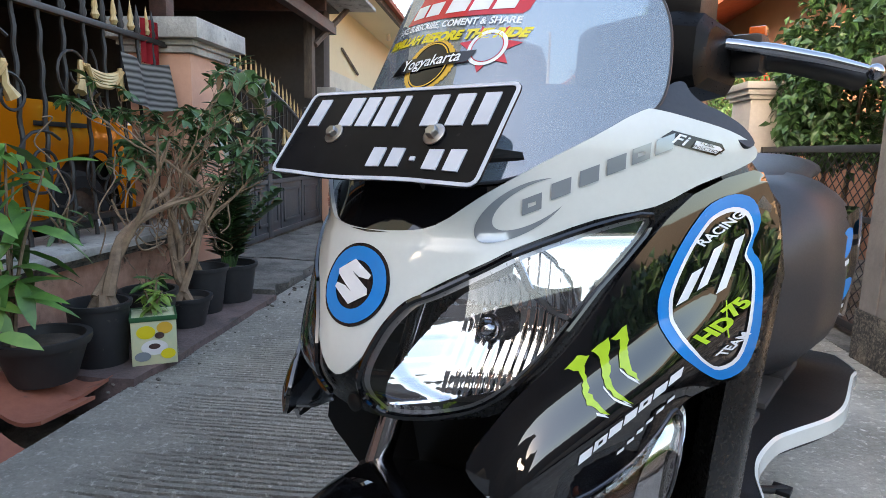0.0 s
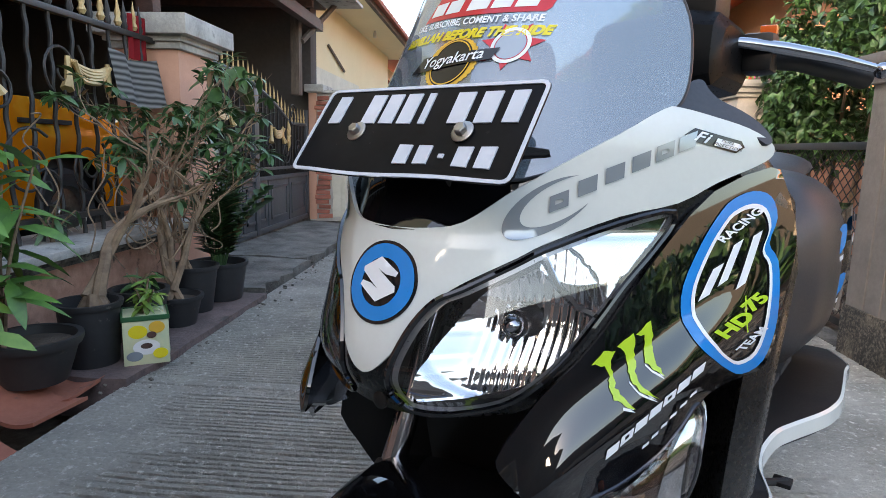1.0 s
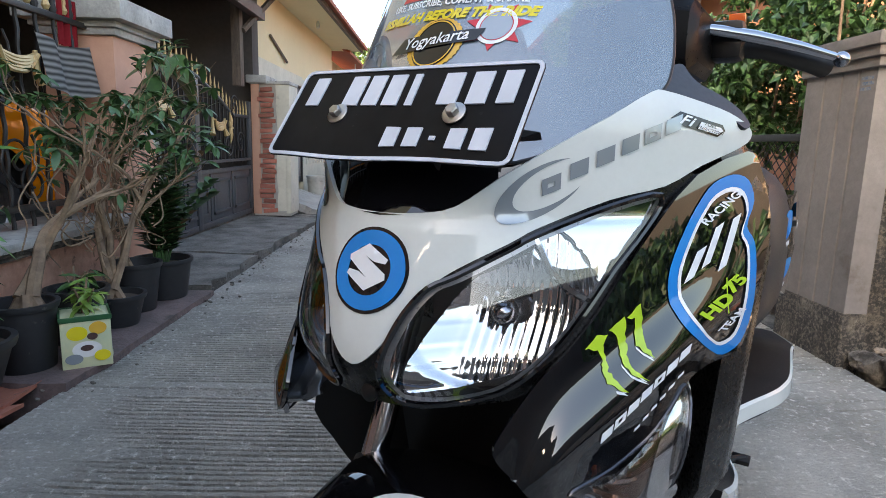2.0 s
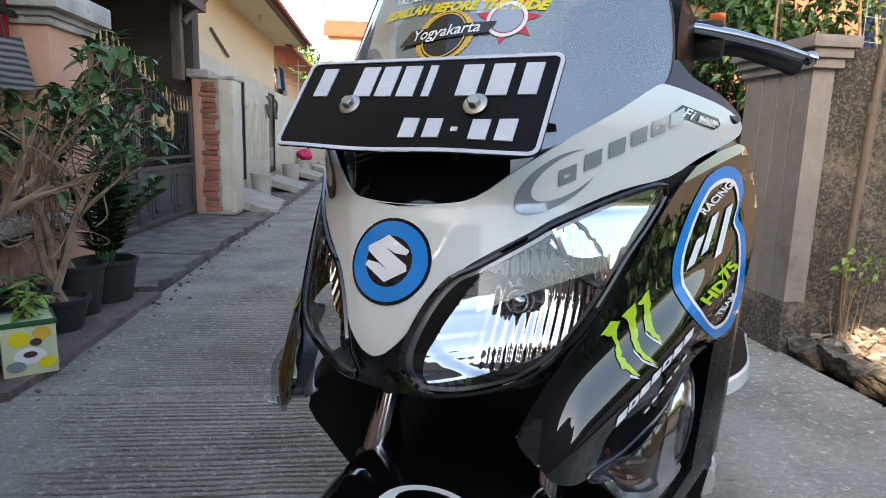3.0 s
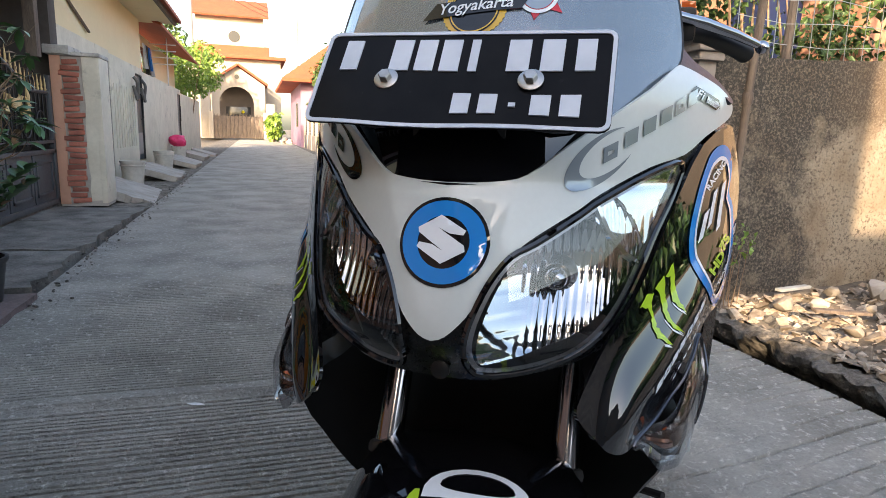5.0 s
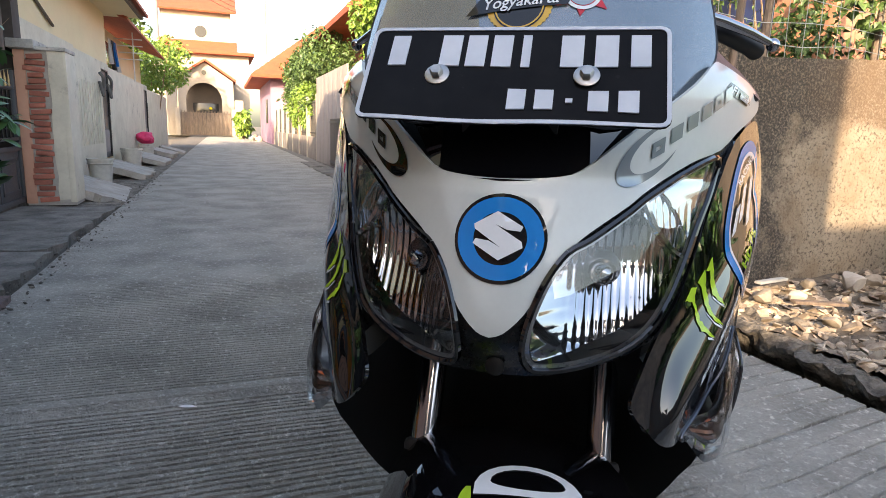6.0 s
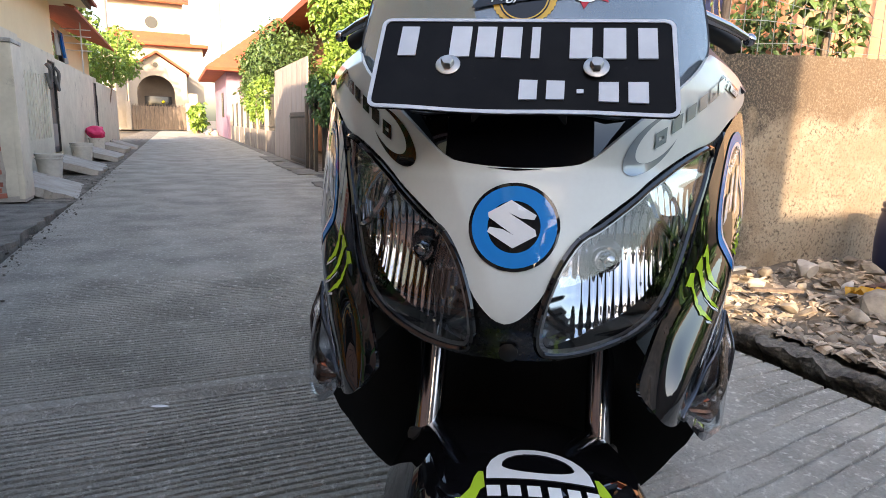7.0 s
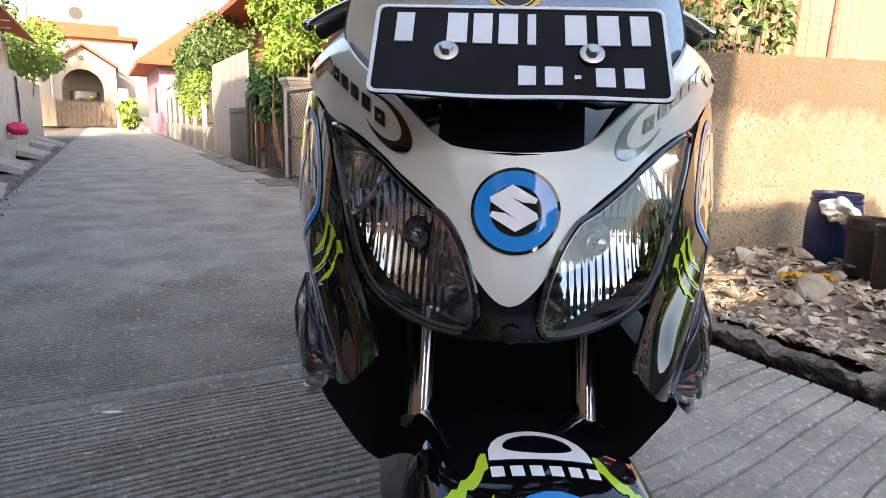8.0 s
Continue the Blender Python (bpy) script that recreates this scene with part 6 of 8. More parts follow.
        part("reflector", patch([tuple(p) for p in smooth_line(foot if s > 0 else flip(foot), 3)], lambda x, z: proud(x, z) + Vector((0, 0.012 + 0.003 * math.sin(260 * x), 0)), 0.004, 0.0), M["mirror"], sig)
        cell = [(0.194, 0.602), (0.212, 0.611), (0.231, 0.633), (0.242, 0.656), (0.240, 0.625), (0.233, 0.594), (0.212, 0.592)]
        part("amber_cell", patch([tuple(p) for p in smooth_line(cell if s > 0 else flip(cell), 3)], lambda x, z: proud(x, z) + Vector((0, 0.015 + 0.0015 * math.sin(900 * z), 0)), 0.003, 0.0), M["amber_cell"], sig, "dark amber ribbed cell")
        bm = bmesh.new()
        tube(bm, [lifted(WING, 0.0005)(*p) for p in lp + lp[:1]], 0.002, 6, False)
        part("rim", bm, M["smoke"], sig)
        bm = bmesh.new()
        edge = [[bm.verts.new(f(*p)) for p in lp] for f in (lifted(WING, -0.001), lifted(WING, -0.012), deep)]
        for a, b in zip(edge, edge[1:]):
            for i in range(len(lp)):
                j = (i + 1) % len(lp)
                bm.faces.new((a[i], a[j], b[j], b[i]))
        part("housing", bm, M["silver"], sig, "silvered lamp housing")
        bm = bmesh.new()
        bmesh.ops.create_uvsphere(bm, u_segments=14, v_segments=10, radius=0.0055, matrix=Matrix.Translation(proud(s * 0.216, 0.603) + Vector((0, 0.022, 0))) @ Matrix.Diagonal((1, 0.8, 1.4, 1)))
        part("bulb", bm, M["orange_lamp"], sig, "orange bulb")
    belly = [(0, 0.30), (0.09, 0.325), (0.135, 0.375), (0.168, 0.412), (0.190, 0.455), (0.207, 0.500), (0.222, 0.545), (0.205, 0.590), (0.175, 0.612), (0.150, 0.640), (0.138, 0.668), (0, 0.672)]

    def under(x, z):
        return Vector((x, 0.185 + 0.6 * x * x + 0.25 * (0.66 - z) - 0.9 * max(0.0, abs(x) - 0.12), z))
    part("belly_panel", patch([tuple(p) for p in smooth_line(mirrored(belly), 2)], under, 0.016, 0.05), M["black_plastic"], scooter, "matt black panel behind and below the fork")
    part("clip", lathe(bmesh.new(), [(0.006, 0), (0.009, 0.003), (0.009, 0.006), (0.005, 0.008), (0.0, 0.008)], 14, Matrix.Translation((0.004, -0.004, 0.683)) @ pose(0, 0, 0, 90, 0, 0)), M["black_plastic"], scooter)
    # air intake and black tray under the number plate
    tray = [(0, 0.851), (0.045, 0.853), (0.066, 0.857), (0.074, 0.864), (0.102, 0.887), (0.126, 0.907), (0.122, 0.93), (0.06, 0.94), (0, 0.94)]
    part("tray", patch(mirrored(tray), lambda x, z: Vector((x, 0.010 + 3.6 * x * x + 0.9 * (z - 0.851) - 7.0 * (z - 0.851) ** 2, z)), 0.008, 0.003), M["black_paint"], scooter, "glossy black tray behind the plate")
    part("bracket", boxes((-0.045, 0.045, 0.042, 0.07, 0.885, 0.925), bev=0.002), M["black_plastic"], scooter)


def number_plate():
    tilt = math.degrees(math.atan2(0.062, 0.085))
    at = Matrix.Translation((0, 0.031, 0.9455)) @ pose(0, 0, 0, -tilt, 0, 0)

    def rounded(w, h, r):
        out = []
        for cx, cz, a0 in ((w - r, h - r, 0), (-w + r, h - r, 90), (-w + r, -h + r, 180), (w - r, -h + r, 270)):
            out += [(cx + r * math.cos(radians(a0 + a)), cz + r * math.sin(radians(a0 + a))) for a in (0, 30, 60, 90)]
        return out

    def wavy(d):
        def surf(x, z):
            return Vector((x, d + 0.0022 * math.sin(x * 26 + 0.6) * (0.4 - z * 8), z + (0.0018 * math.sin(x * 34) if z < -0.03 else 0)))
        return surf
    plate = part("number_plate", patch(rounded(0.1375, 0.055, 0.009), wavy(0.0), 0.012, 0.0016), M["plate_black"], scooter, "black number plate, slightly bent, with white markings", at=at)
    part("border", patch(rounded(0.1372, 0.0547, 0.009), wavy(-0.0012), 0.01, 0.0010, [rounded(0.1335, 0.051, 0.006)]), M["plate_white"], plate, "white painted rim")
    bar = []
    for x, w, z, h in ((-0.108, 0.017, 0.0255, 0.036), (-0.058, 0.019, 0.0255, 0.037), (-0.034, 0.018, 0.0255, 0.037), (-0.010, 0.018, 0.0255, 0.037), (0.012, 0.008, 0.0255, 0.037), (0.053, 0.020, 0.0255, 0.036), (0.083, 0.020, 0.0255, 0.036), (0.112, 0.017, 0.0255, 0.036),
                       (0.008, 0.016, -0.029, 0.022), (0.032, 0.016, -0.029, 0.022), (0.0535, 0.006, -0.030, 0.006), (0.078, 0.017, -0.030, 0.022), (0.103, 0.017, -0.030, 0.022)):
        out = [(x - w / 2, z - h / 2), (x + w / 2, z - h / 2), (x + w / 2, z + h / 2), (x - w / 2, z + h / 2)]
        part("marking", patch(out, wavy(-0.0016), 0.012, 0.0014), M["plate_white"], plate)
    for x in (-0.067, 0.067):
        c = Matrix.Translation((x, -0.001, -0.003)) @ pose(0, 0, 0, 90, 0, 0)
        b = part("bolt", lathe(bmesh.new(), [(0, 0), (0.0115, 0), (0.0115, 0.0012), (0.0095, 0.002), (0, 0.002)], 24, c), M["steel"], plate, "steel bolt with a washer")
        part("head", lathe(bmesh.new(), [(0.0062, 0.002), (0.0062, 0.007), (0.0052, 0.0082), (0, 0.0082)], 6, c), M["steel"], b, angle=20)


def decals():
    face, over = lifted(nose(0), 0.0009), lifted(nose(0), 0.0017)
    top = lifted(nose(0), 0.0025)

    def disc(cx, cz, rx, rz, n=40, a0=0, a1=360):
        return [(cx + rx * math.cos(radians(a0 + (a1 - a0) * k / n)), cz + rz * math.sin(radians(a0 + (a1 - a0) * k / n))) for k in range(n if a1 - a0 >= 360 else n + 1)]
    # round badge: black rim, blue ring, black field, pale slanted mark
    e = part("badge", patch(disc(0.003, 0.8015, 0.0408, 0.0385), face, 0.01, 0.0), M["black_vinyl"], scooter, "round blue and black badge with a white mark")
    part("ring", patch(disc(0.003, 0.8015, 0.0378, 0.0355), over, 0.01, 0.0, [disc(0.003, 0.8015, 0.0235, 0.0225)]), M["blue"], e)
    mark = [(-0.0005, 0.8245), (0.0225, 0.8120), (0.0205, 0.8080), (0.0085, 0.8090), (-0.0020, 0.8135), (0.0220, 0.7995), (0.0232, 0.7945), (0.0030, 0.7830), (-0.0205, 0.7960), (-0.0185, 0.8003), (-0.0065, 0.7990), (0.0035, 0.7942), (-0.0198, 0.8085), (-0.0206, 0.8125)]
    part("mark", patch(mark, top, 0.006, 0.0), M["white_vinyl"], e)
    for s in (1, -1):
        # pale crescent and six blocks along the upper edge of the cowl
        big = disc(0.130, 0.877, 0.031, 0.0235, 40)
        small = disc(0.138, 0.8785, 0.0265, 0.0185, 40)

        def slant(pts, sg=s):
            return [(sg * x, z + (x - 0.130) * 0.62) for x, z in pts]
        part("crescent", patch(slant(big), face, 0.008, 0.0, [slant(small)]), M["grey_vinyl"] if s > 0 else M["black_vinyl"], scooter, "curved sticker on the cowl")
        for k, x in enumerate((0.1375, 0.1555, 0.1725, 0.1885, 0.2030, 0.2165)):
            h, w = 0.0150, 0.0125 - 0.0004 * k
            zz = 0.883 + (x - 0.1375) * 0.70 + (0.002 if k else 0)
            out = [(s * (x - w / 2), zz - h / 2 - 0.003), (s * (x + w / 2), zz - h / 2 + 0.004), (s * (x + w / 2), zz + h / 2 + 0.004), (s * (x - w / 2), zz + h / 2 - 0.003)]
            part("block", patch(out, over, 0.006, 0.0, [[(s * (x - w / 5), zz - 0.003), (s * (x + w / 5), zz + 0.0), (s * (x + w / 5), zz + 0.003), (s * (x - w / 5), zz + 0.001)]] if k in (0, 4) else ()), M["grey_vinyl"] if s > 0 else M["black_vinyl"], scooter)
        # maker's chip near the end of the cowl
        chip = [(0.214, 0.9475), (0.220, 0.9545), (0.252, 0.9435), (0.2545, 0.9375), (0.249, 0.9315), (0.218, 0.9425)]
        ch = part("chip", patch(chip if s > 0 else flip(chip), face, 0.006, 0.0), M["black_vinyl"], scooter, "small black and chrome badge")
        if s > 0:
            inner = [(0.2355, 0.9455), (0.2505, 0.9405), (0.2525, 0.9375), (0.2485, 0.9335), (0.2335, 0.9385)]
            part("field", patch(inner, over, 0.006, 0.0), M["white_vinyl"], ch)
            part("lettering", lettering("Fi", 0.0125, (0.2255, 0.9455), over, lean=0.15, turn=-19, bold=0.0003, spacing=1.15), M["white_vinyl"], ch)
            part("lettering", lettering("FUEL", 0.0045, (0.2425, 0.9420), top, turn=-19), M["black_vinyl"], ch)
            part("lettering", lettering("INJECTION", 0.0040, (0.2428, 0.9372), top, turn=-19), M["black_vinyl"], ch)
        w1, w2, w3, w4 = lifted(WING, 0.0006), lifted(WING, 0.0011), lifted(WING, 0.0016), lifted(WING, 0.0021)
        m = (lambda pts: pts) if s > 0 else flip
        # three ragged claw marks
        claws = ([(0.178, 0.734), (0.184, 0.745), (0.191, 0.745), (0.189, 0.733), (0.193, 0.722), (0.196, 0.712), (0.204, 0.703), (0.214, 0.693), (0.206, 0.696), (0.198, 0.702), (0.192, 0.712), (0.190, 0.721), (0.186, 0.731)],
                 [(0.192, 0.749), (0.201, 0.760), (0.2025, 0.744), (0.205, 0.733), (0.208, 0.722), (0.216, 0.711), (0.227, 0.699), (0.214, 0.708), (0.205, 0.718), (0.201, 0.729), (0.1985, 0.739)],
                 [(0.202, 0.758), (0.2095, 0.771), (0.212, 0.760), (0.2135, 0.748), (0.216, 0.738), (0.221, 0.729), (0.2285, 0.7195), (0.219, 0.726), (0.2125, 0.732), (0.209, 0.745), (0.2075, 0.757)])
        for k, cl in enumerate(claws):
            rng = random.Random(31 + k)
            rag = []
            for i, p in enumerate(cl):
                q = cl[(i + 1) % len(cl)]
                for t in (0.0, 0.35, 0.7):
                    rag.append((p[0] + (q[0] - p[0]) * t + rng.uniform(-0.0007, 0.0007), p[1] + (q[1] - p[1]) * t + rng.uniform(-0.0009, 0.0009)))
            part("claw", patch(m(rag), w2, 0.006, 0.0), M["lime"], scooter, "ragged lime green claw sticker")
            low = [p for p in cl[3:9]]
            part("claw_edge", patch(m([(px - 0.0006, pz - 0.0008) for px, pz in low] + [(px + 0.0004, pz - 0.0034) for px, pz in low[::-1]]), w1, 0.006, 0.0), M["white_vinyl"], scooter)
        # two rows of small white blocks under the flash
        for k in range(7):
            t = k / 6
            x, z = 0.2030 + 0.0455 * t, 0.6575 + 0.0605 * t
            o = [(x - 0.0036, z - 0.0085), (x + 0.0030, z - 0.0010), (x + 0.0040, z + 0.0085), (x - 0.0026, z + 0.0015)]
            part("block", patch(m(o), w2, 0.006, 0.0, [m([(x - 0.001, z - 0.003), (x + 0.0012, z), (x + 0.0014, z + 0.003), (x - 0.0008, z + 0.0005)])] if k in (1, 4) else ()), M["white_vinyl"], scooter)
        for k in range(6):
            t = k / 5
            x, z = 0.2205 + 0.026 * t, 0.653 + 0.042 * t
            o = [(x - 0.0019, z - 0.0036), (x + 0.0017, z), (x + 0.0021, z + 0.0036), (x - 0.0014, z)]
            part("block", patch(m(o), w2, 0.006, 0.0), M["white_vinyl"], scooter)
        # shield: blue border, white line, black field
        sh = [(0.237, 0.756), (0.229, 0.772), (0.227, 0.801), (0.234, 0.840), (0.242, 0.867), (0.250, 0.884), (0.264, 0.893), (0.277, 0.887), (0.284, 0.864), (0.281, 0.837), (0.2895, 0.818), (0.2945, 0.780), (0.294, 0.741), (0.287, 0.706), (0.274, 0.699), (0.264, 0.713), (0.255, 0.730)]
        shp = [tuple(p) for p in smooth_line(sh, 3)]
        cx, cz = 0.2625, 0.795
        shrink = lambda f: [(cx + (x - cx) * f, cz + (z - cz) * (1 - (1 - f) * 0.75)) for x, z in shp]
        shield = part("shield", patch(m(shp), w2, 0.008, 0.0, [m(shrink(0.80))]), M["blue"], scooter, "shield sticker with a blue border and white line")
        part("line", patch(m(shrink(0.82)), w3, 0.006, 0.0, [m(shrink(0.755))]), M["white_vinyl"], shield)
        if s > 0:
            part("lettering", lettering("RACING", 0.0105, (0.2585, 0.858), w3, turn=52, bold=0.0003), M["white_vinyl"], shield)
            part("lettering", lettering("HD", 0.017, (0.2675, 0.757), w3, turn=46, bold=0.0008), M["lime"], shield)
            part("lettering", lettering("75", 0.017, (0.2785, 0.777), w3, turn=50, bold=0.0008), M["lime"], shield)
            part("lettering", lettering("TEAM", 0.0095, (0.2795, 0.738), w3, turn=52, bold=0.0003), M["white_vinyl"], shield)
            part("slash", patch([(0.2700, 0.785), (0.2708, 0.7855), (0.2765, 0.747), (0.2757, 0.7465)], w3, 0.006, 0.0), M["lime"], shield)
        for x0, z0, x1, z1, w in ((0.2415, 0.784, 0.2480, 0.815, 0.0034), (0.2525, 0.797, 0.2590, 0.838, 0.0030), (0.2655, 0.792, 0.2715, 0.846, 0.0030)):
            part("bar", patch(m([(x0 - w, z0), (x0 + w, z0 + 0.006), (x1 + w, z1 + 0.006), (x1 - w, z1)]), w3, 0.008, 0.0), M["white_vinyl"], shield)


def windscreen():
    def scr(x, z):
        return Vector((x, 0.102 + 0.60 * (z - 1.019) + 3.2 * x * x, z))
    half = [(0, 0.912), (0.09, 0.900), (0.135, 0.914), (0.174, 0.944), (0.198, 0.970), (0.2045, 0.990), (0.2020, 1.025), (0.192, 1.070), (0.172, 1.108), (0.142, 1.155), (0.10, 1.195), (0.05, 1.215), (0, 1.22)]
    o = [tuple(p) for p in smooth_line(mirrored(half), 3)]
    s = part("windscreen", patch(o, scr, 0.018, 0.003), M["screen"], scooter, "smoked windscreen with stickers")
    s.visible_shadow = False
    bm = bmesh.new()
    tube(bm, [scr(*p) + Vector((0, 0.001, 0)) for p in o + o[:1]], 0.0017, 6, False)
    part("edge", bm, M["grey_plastic"], s)
    on, up, up2 = lifted(scr, 0.0007), lifted(scr, 0.0012), lifted(scr, 0.0018)

    def disc(cx, cz, r, n=36):
        return [(cx + r * math.cos(2 * math.pi * k / n), cz + r * math.sin(2 * math.pi * k / n)) for k in range(n)]
    cx, cz = -0.003, 1.0165
    gear = [(cx + (0.0315 + 0.0012 * (k % 2)) * math.cos(2 * math.pi * k / 72), cz + (0.0270 + 0.0012 * (k % 2)) * math.sin(2 * math.pi * k / 72)) for k in range(72)]
    r = part("sticker", patch(gear, on, 0.01, 0.0), M["amber"], s, "round black and amber souvenir sticker")
    part("field", patch(disc(cx, cz, 0.0255), up, 0.01, 0.0), M["black_vinyl"], r)
    part("ring", patch(disc(cx, cz, 0.0242), up2, 0.01, 0.0, [disc(cx, cz, 0.0228)]), M["amber"], r)
    band = [(cx - 0.053, cz - 0.011), (cx + 0.046, cz + 0.001), (cx + 0.052, cz + 0.013), (cx - 0.040, cz + 0.007)]
    part("band", patch(band, lifted(scr, 0.0024), 0.01, 0.0), M["black_vinyl"], r)
    part("lettering", lettering("Yogyakarta", 0.0165, (cx, cz + 0.003), lifted(scr, 0.003), lean=0.25, turn=6, bold=0.0002), M["white_vinyl"], r)
    # a red star badge
    sx0, sz0 = 0.057, 1.0325
    star = [(sx0 + (0.032 if k % 2 == 0 else 0.017) * math.cos(2 * math.pi * k / 14 + 0.2), sz0 + (0.026 if k % 2 == 0 else 0.014) * math.sin(2 * math.pi * k / 14 + 0.2)) for k in range(14)]
    st = part("sticker", patch(star, on, 0.01, 0.0), M["red_vinyl"], s, "red star sticker with a pale round field")
    part("field", patch(disc(sx0, sz0, 0.019), up, 0.01, 0.0, [disc(sx0, sz0, 0.0155)]), M["white_vinyl"], st)
    part("field", patch(disc(sx0, sz0, 0.0145), up, 0.01, 0.0), M["grey_vinyl"], st)
    yl = part("lettering", lettering("BISMILLAH BEFORE THE RIDE", 0.0135, (-0.006, 1.0475), up, lean=0.3, turn=0, bold=0.0008, width=0.195), M["yellow"], s, "yellow lettering")
    part("lettering", lettering("LIKE, SUBSCRIBE, COMENT & SHARE", 0.0105, (-0.004, 1.0625), up, turn=-1, bold=0.0003, width=0.168), M["white_vinyl"], s, "white lettering")
    red = [(-0.078, 1.0705), (0.078, 1.0685), (0.083, 1.073), (0.088, 1.095), (0.020, 1.100), (0.016, 1.128), (-0.055, 1.128), (-0.064, 1.095)]
    rd = part("sticker", patch(red, on, 0.012, 0.0), M["red_vinyl"], s, "red banner sticker with pale blocks")
    for k, (x, w) in enumerate(((-0.056, 0.022), (-0.030, 0.022), (0.004, 0.026), (0.032, 0.022), (0.058, 0.022))):
        zz = 1.082 - 0.012 * x
        part("block", patch([(x - w / 2, zz - 0.007), (x + w / 2, zz - 0.007), (x + w / 2 + 0.003, zz + 0.008), (x - w / 2 + 0.003, zz + 0.008)], up, 0.012, 0.0), M["white_vinyl"], rd)
    # cockpit behind the screen
    bm = bmesh.new()
    rings = []
    for y, w, z0, z1 in ((0.13, 0.10, 0.87, 0.93), (0.22, 0.17, 0.87, 0.985), (0.32, 0.22, 0.86, 1.02), (0.42, 0.24, 0.84, 1.00), (0.50, 0.23, 0.82, 0.96)):
        rings.append([(w * math.cos(a) , y, (z0 + z1) / 2 + (z1 - z0) / 2 * math.sin(a)) for a in [2 * math.pi * k / 20 for k in range(20)]])
    loft(bm, rings)
    part("dashboard", bm, M["black_plastic"], scooter, "matt black dashboard")
    for sgn in (1, -1):
        so = [(0.192, 0.970), (0.232, 0.962), (0.256, 0.953), (0.270, 0.942), (0.274, 0.946), (0.262, 0.962), (0.244, 0.976), (0.226, 0.986), (0.214, 0.997), (0.205, 1.008), (0.197, 1.002)]
        so = [tuple(p) for p in smooth_line(so if sgn > 0 else flip(so), 3)]
        bm = patch(so, lambda x, z: Vector((x, nose(0)(x, 0.95).y + 0.010 + 1.6 * (z - 0.955), z)), 0.012, 0.004)
        part("shoulder", bm, M["grey_plastic"], scooter, "grey shoulder panel beside the screen")


def handlebar():
    for s in (1, -1):
        bm = bmesh.new()
        rings = []
        for x, y0, y1, z0, z1, zt in ((0.06, 0.31, 0.45, 1.000, 1.078, 1.088), (0.12, 0.305, 0.46, 1.000, 1.083, 1.094), (0.170, 0.31, 0.475, 1.003, 1.084, 1.096), (0.196, 0.325, 0.49, 1.010, 1.082, 1.093), (0.204, 0.345, 0.485, 1.022, 1.075, 1.082)):
            rings.append([(s * x, y0 + 0.016, z0), (s * x, y0 + 0.004, z0 + 0.012), (s * x, y0, z0 + 0.030), (s * x, y0 + 0.004, z1 - 0.008), (s * x, y0 + 0.012, z1), (s * x, y0 + 0.030, zt), (s * x, y1 - 0.02, zt), (s * x, y1, z1 - 0.01), (s * x, y1, z0 + 0.01), (s * x, y1 - 0.015, z0)])
        loft(bm, rings)
        part("handlebar_cover", bm, M["cover_black"], scooter, "black handlebar cover", angle=22)
        part("reservoir", boxes((0.125 if s > 0 else -0.19, 0.19 if s > 0 else -0.125, 0.36, 0.43, 1.092, 1.135), bev=0.006), M["black_plastic"], scooter)
        bm = bmesh.new()
        tube(bm, [(s * 0.198, 0.425, 1.070), (s * 0.212, 0.436, 1.0685), (s * 0.25, 0.462, 1.063), (s * 0.30, 0.51, 1.055), (s * 0.34, 0.553, 1.046)], [0.0065, 0.0075, 0.0085, 0.0075, 0.006], 10)
        bmesh.ops.create_uvsphere(bm, u_segments=12, v_segments=8, radius=0.0105, matrix=Matrix.Translation((s * 0.350, 0.565, 1.043)))
        part("lever", bm, M["chrome"], scooter, "polished brake lever")
        bm = bmesh.new()
        tube(bm, [(s * 0.21, 0.475, 1.058), (s * 0.26, 0.505, 1.053), (s * 0.315, 0.565, 1.04), (s * 0.33, 0.585, 1.036)], [0.015, 0.013, 0.013, 0.0145], 14)
        part("grip", bm, M["rubber"], scooter, "black rubber grip")
        part("switch_box", boxes((0.195 if s > 0 else -0.24, 0.24 if s > 0 else -0.195, 0.45, 0.50, 1.035, 1.085), bev=0.01), M["black_plastic"], scooter)
        part("switch", boxes((0.218 if s > 0 else -0.238, 0.238 if s > 0 else -0.218, 0.468, 0.486, 1.083, 1.095), bev=0.002), M["orange_lamp"], scooter, "small orange switch")


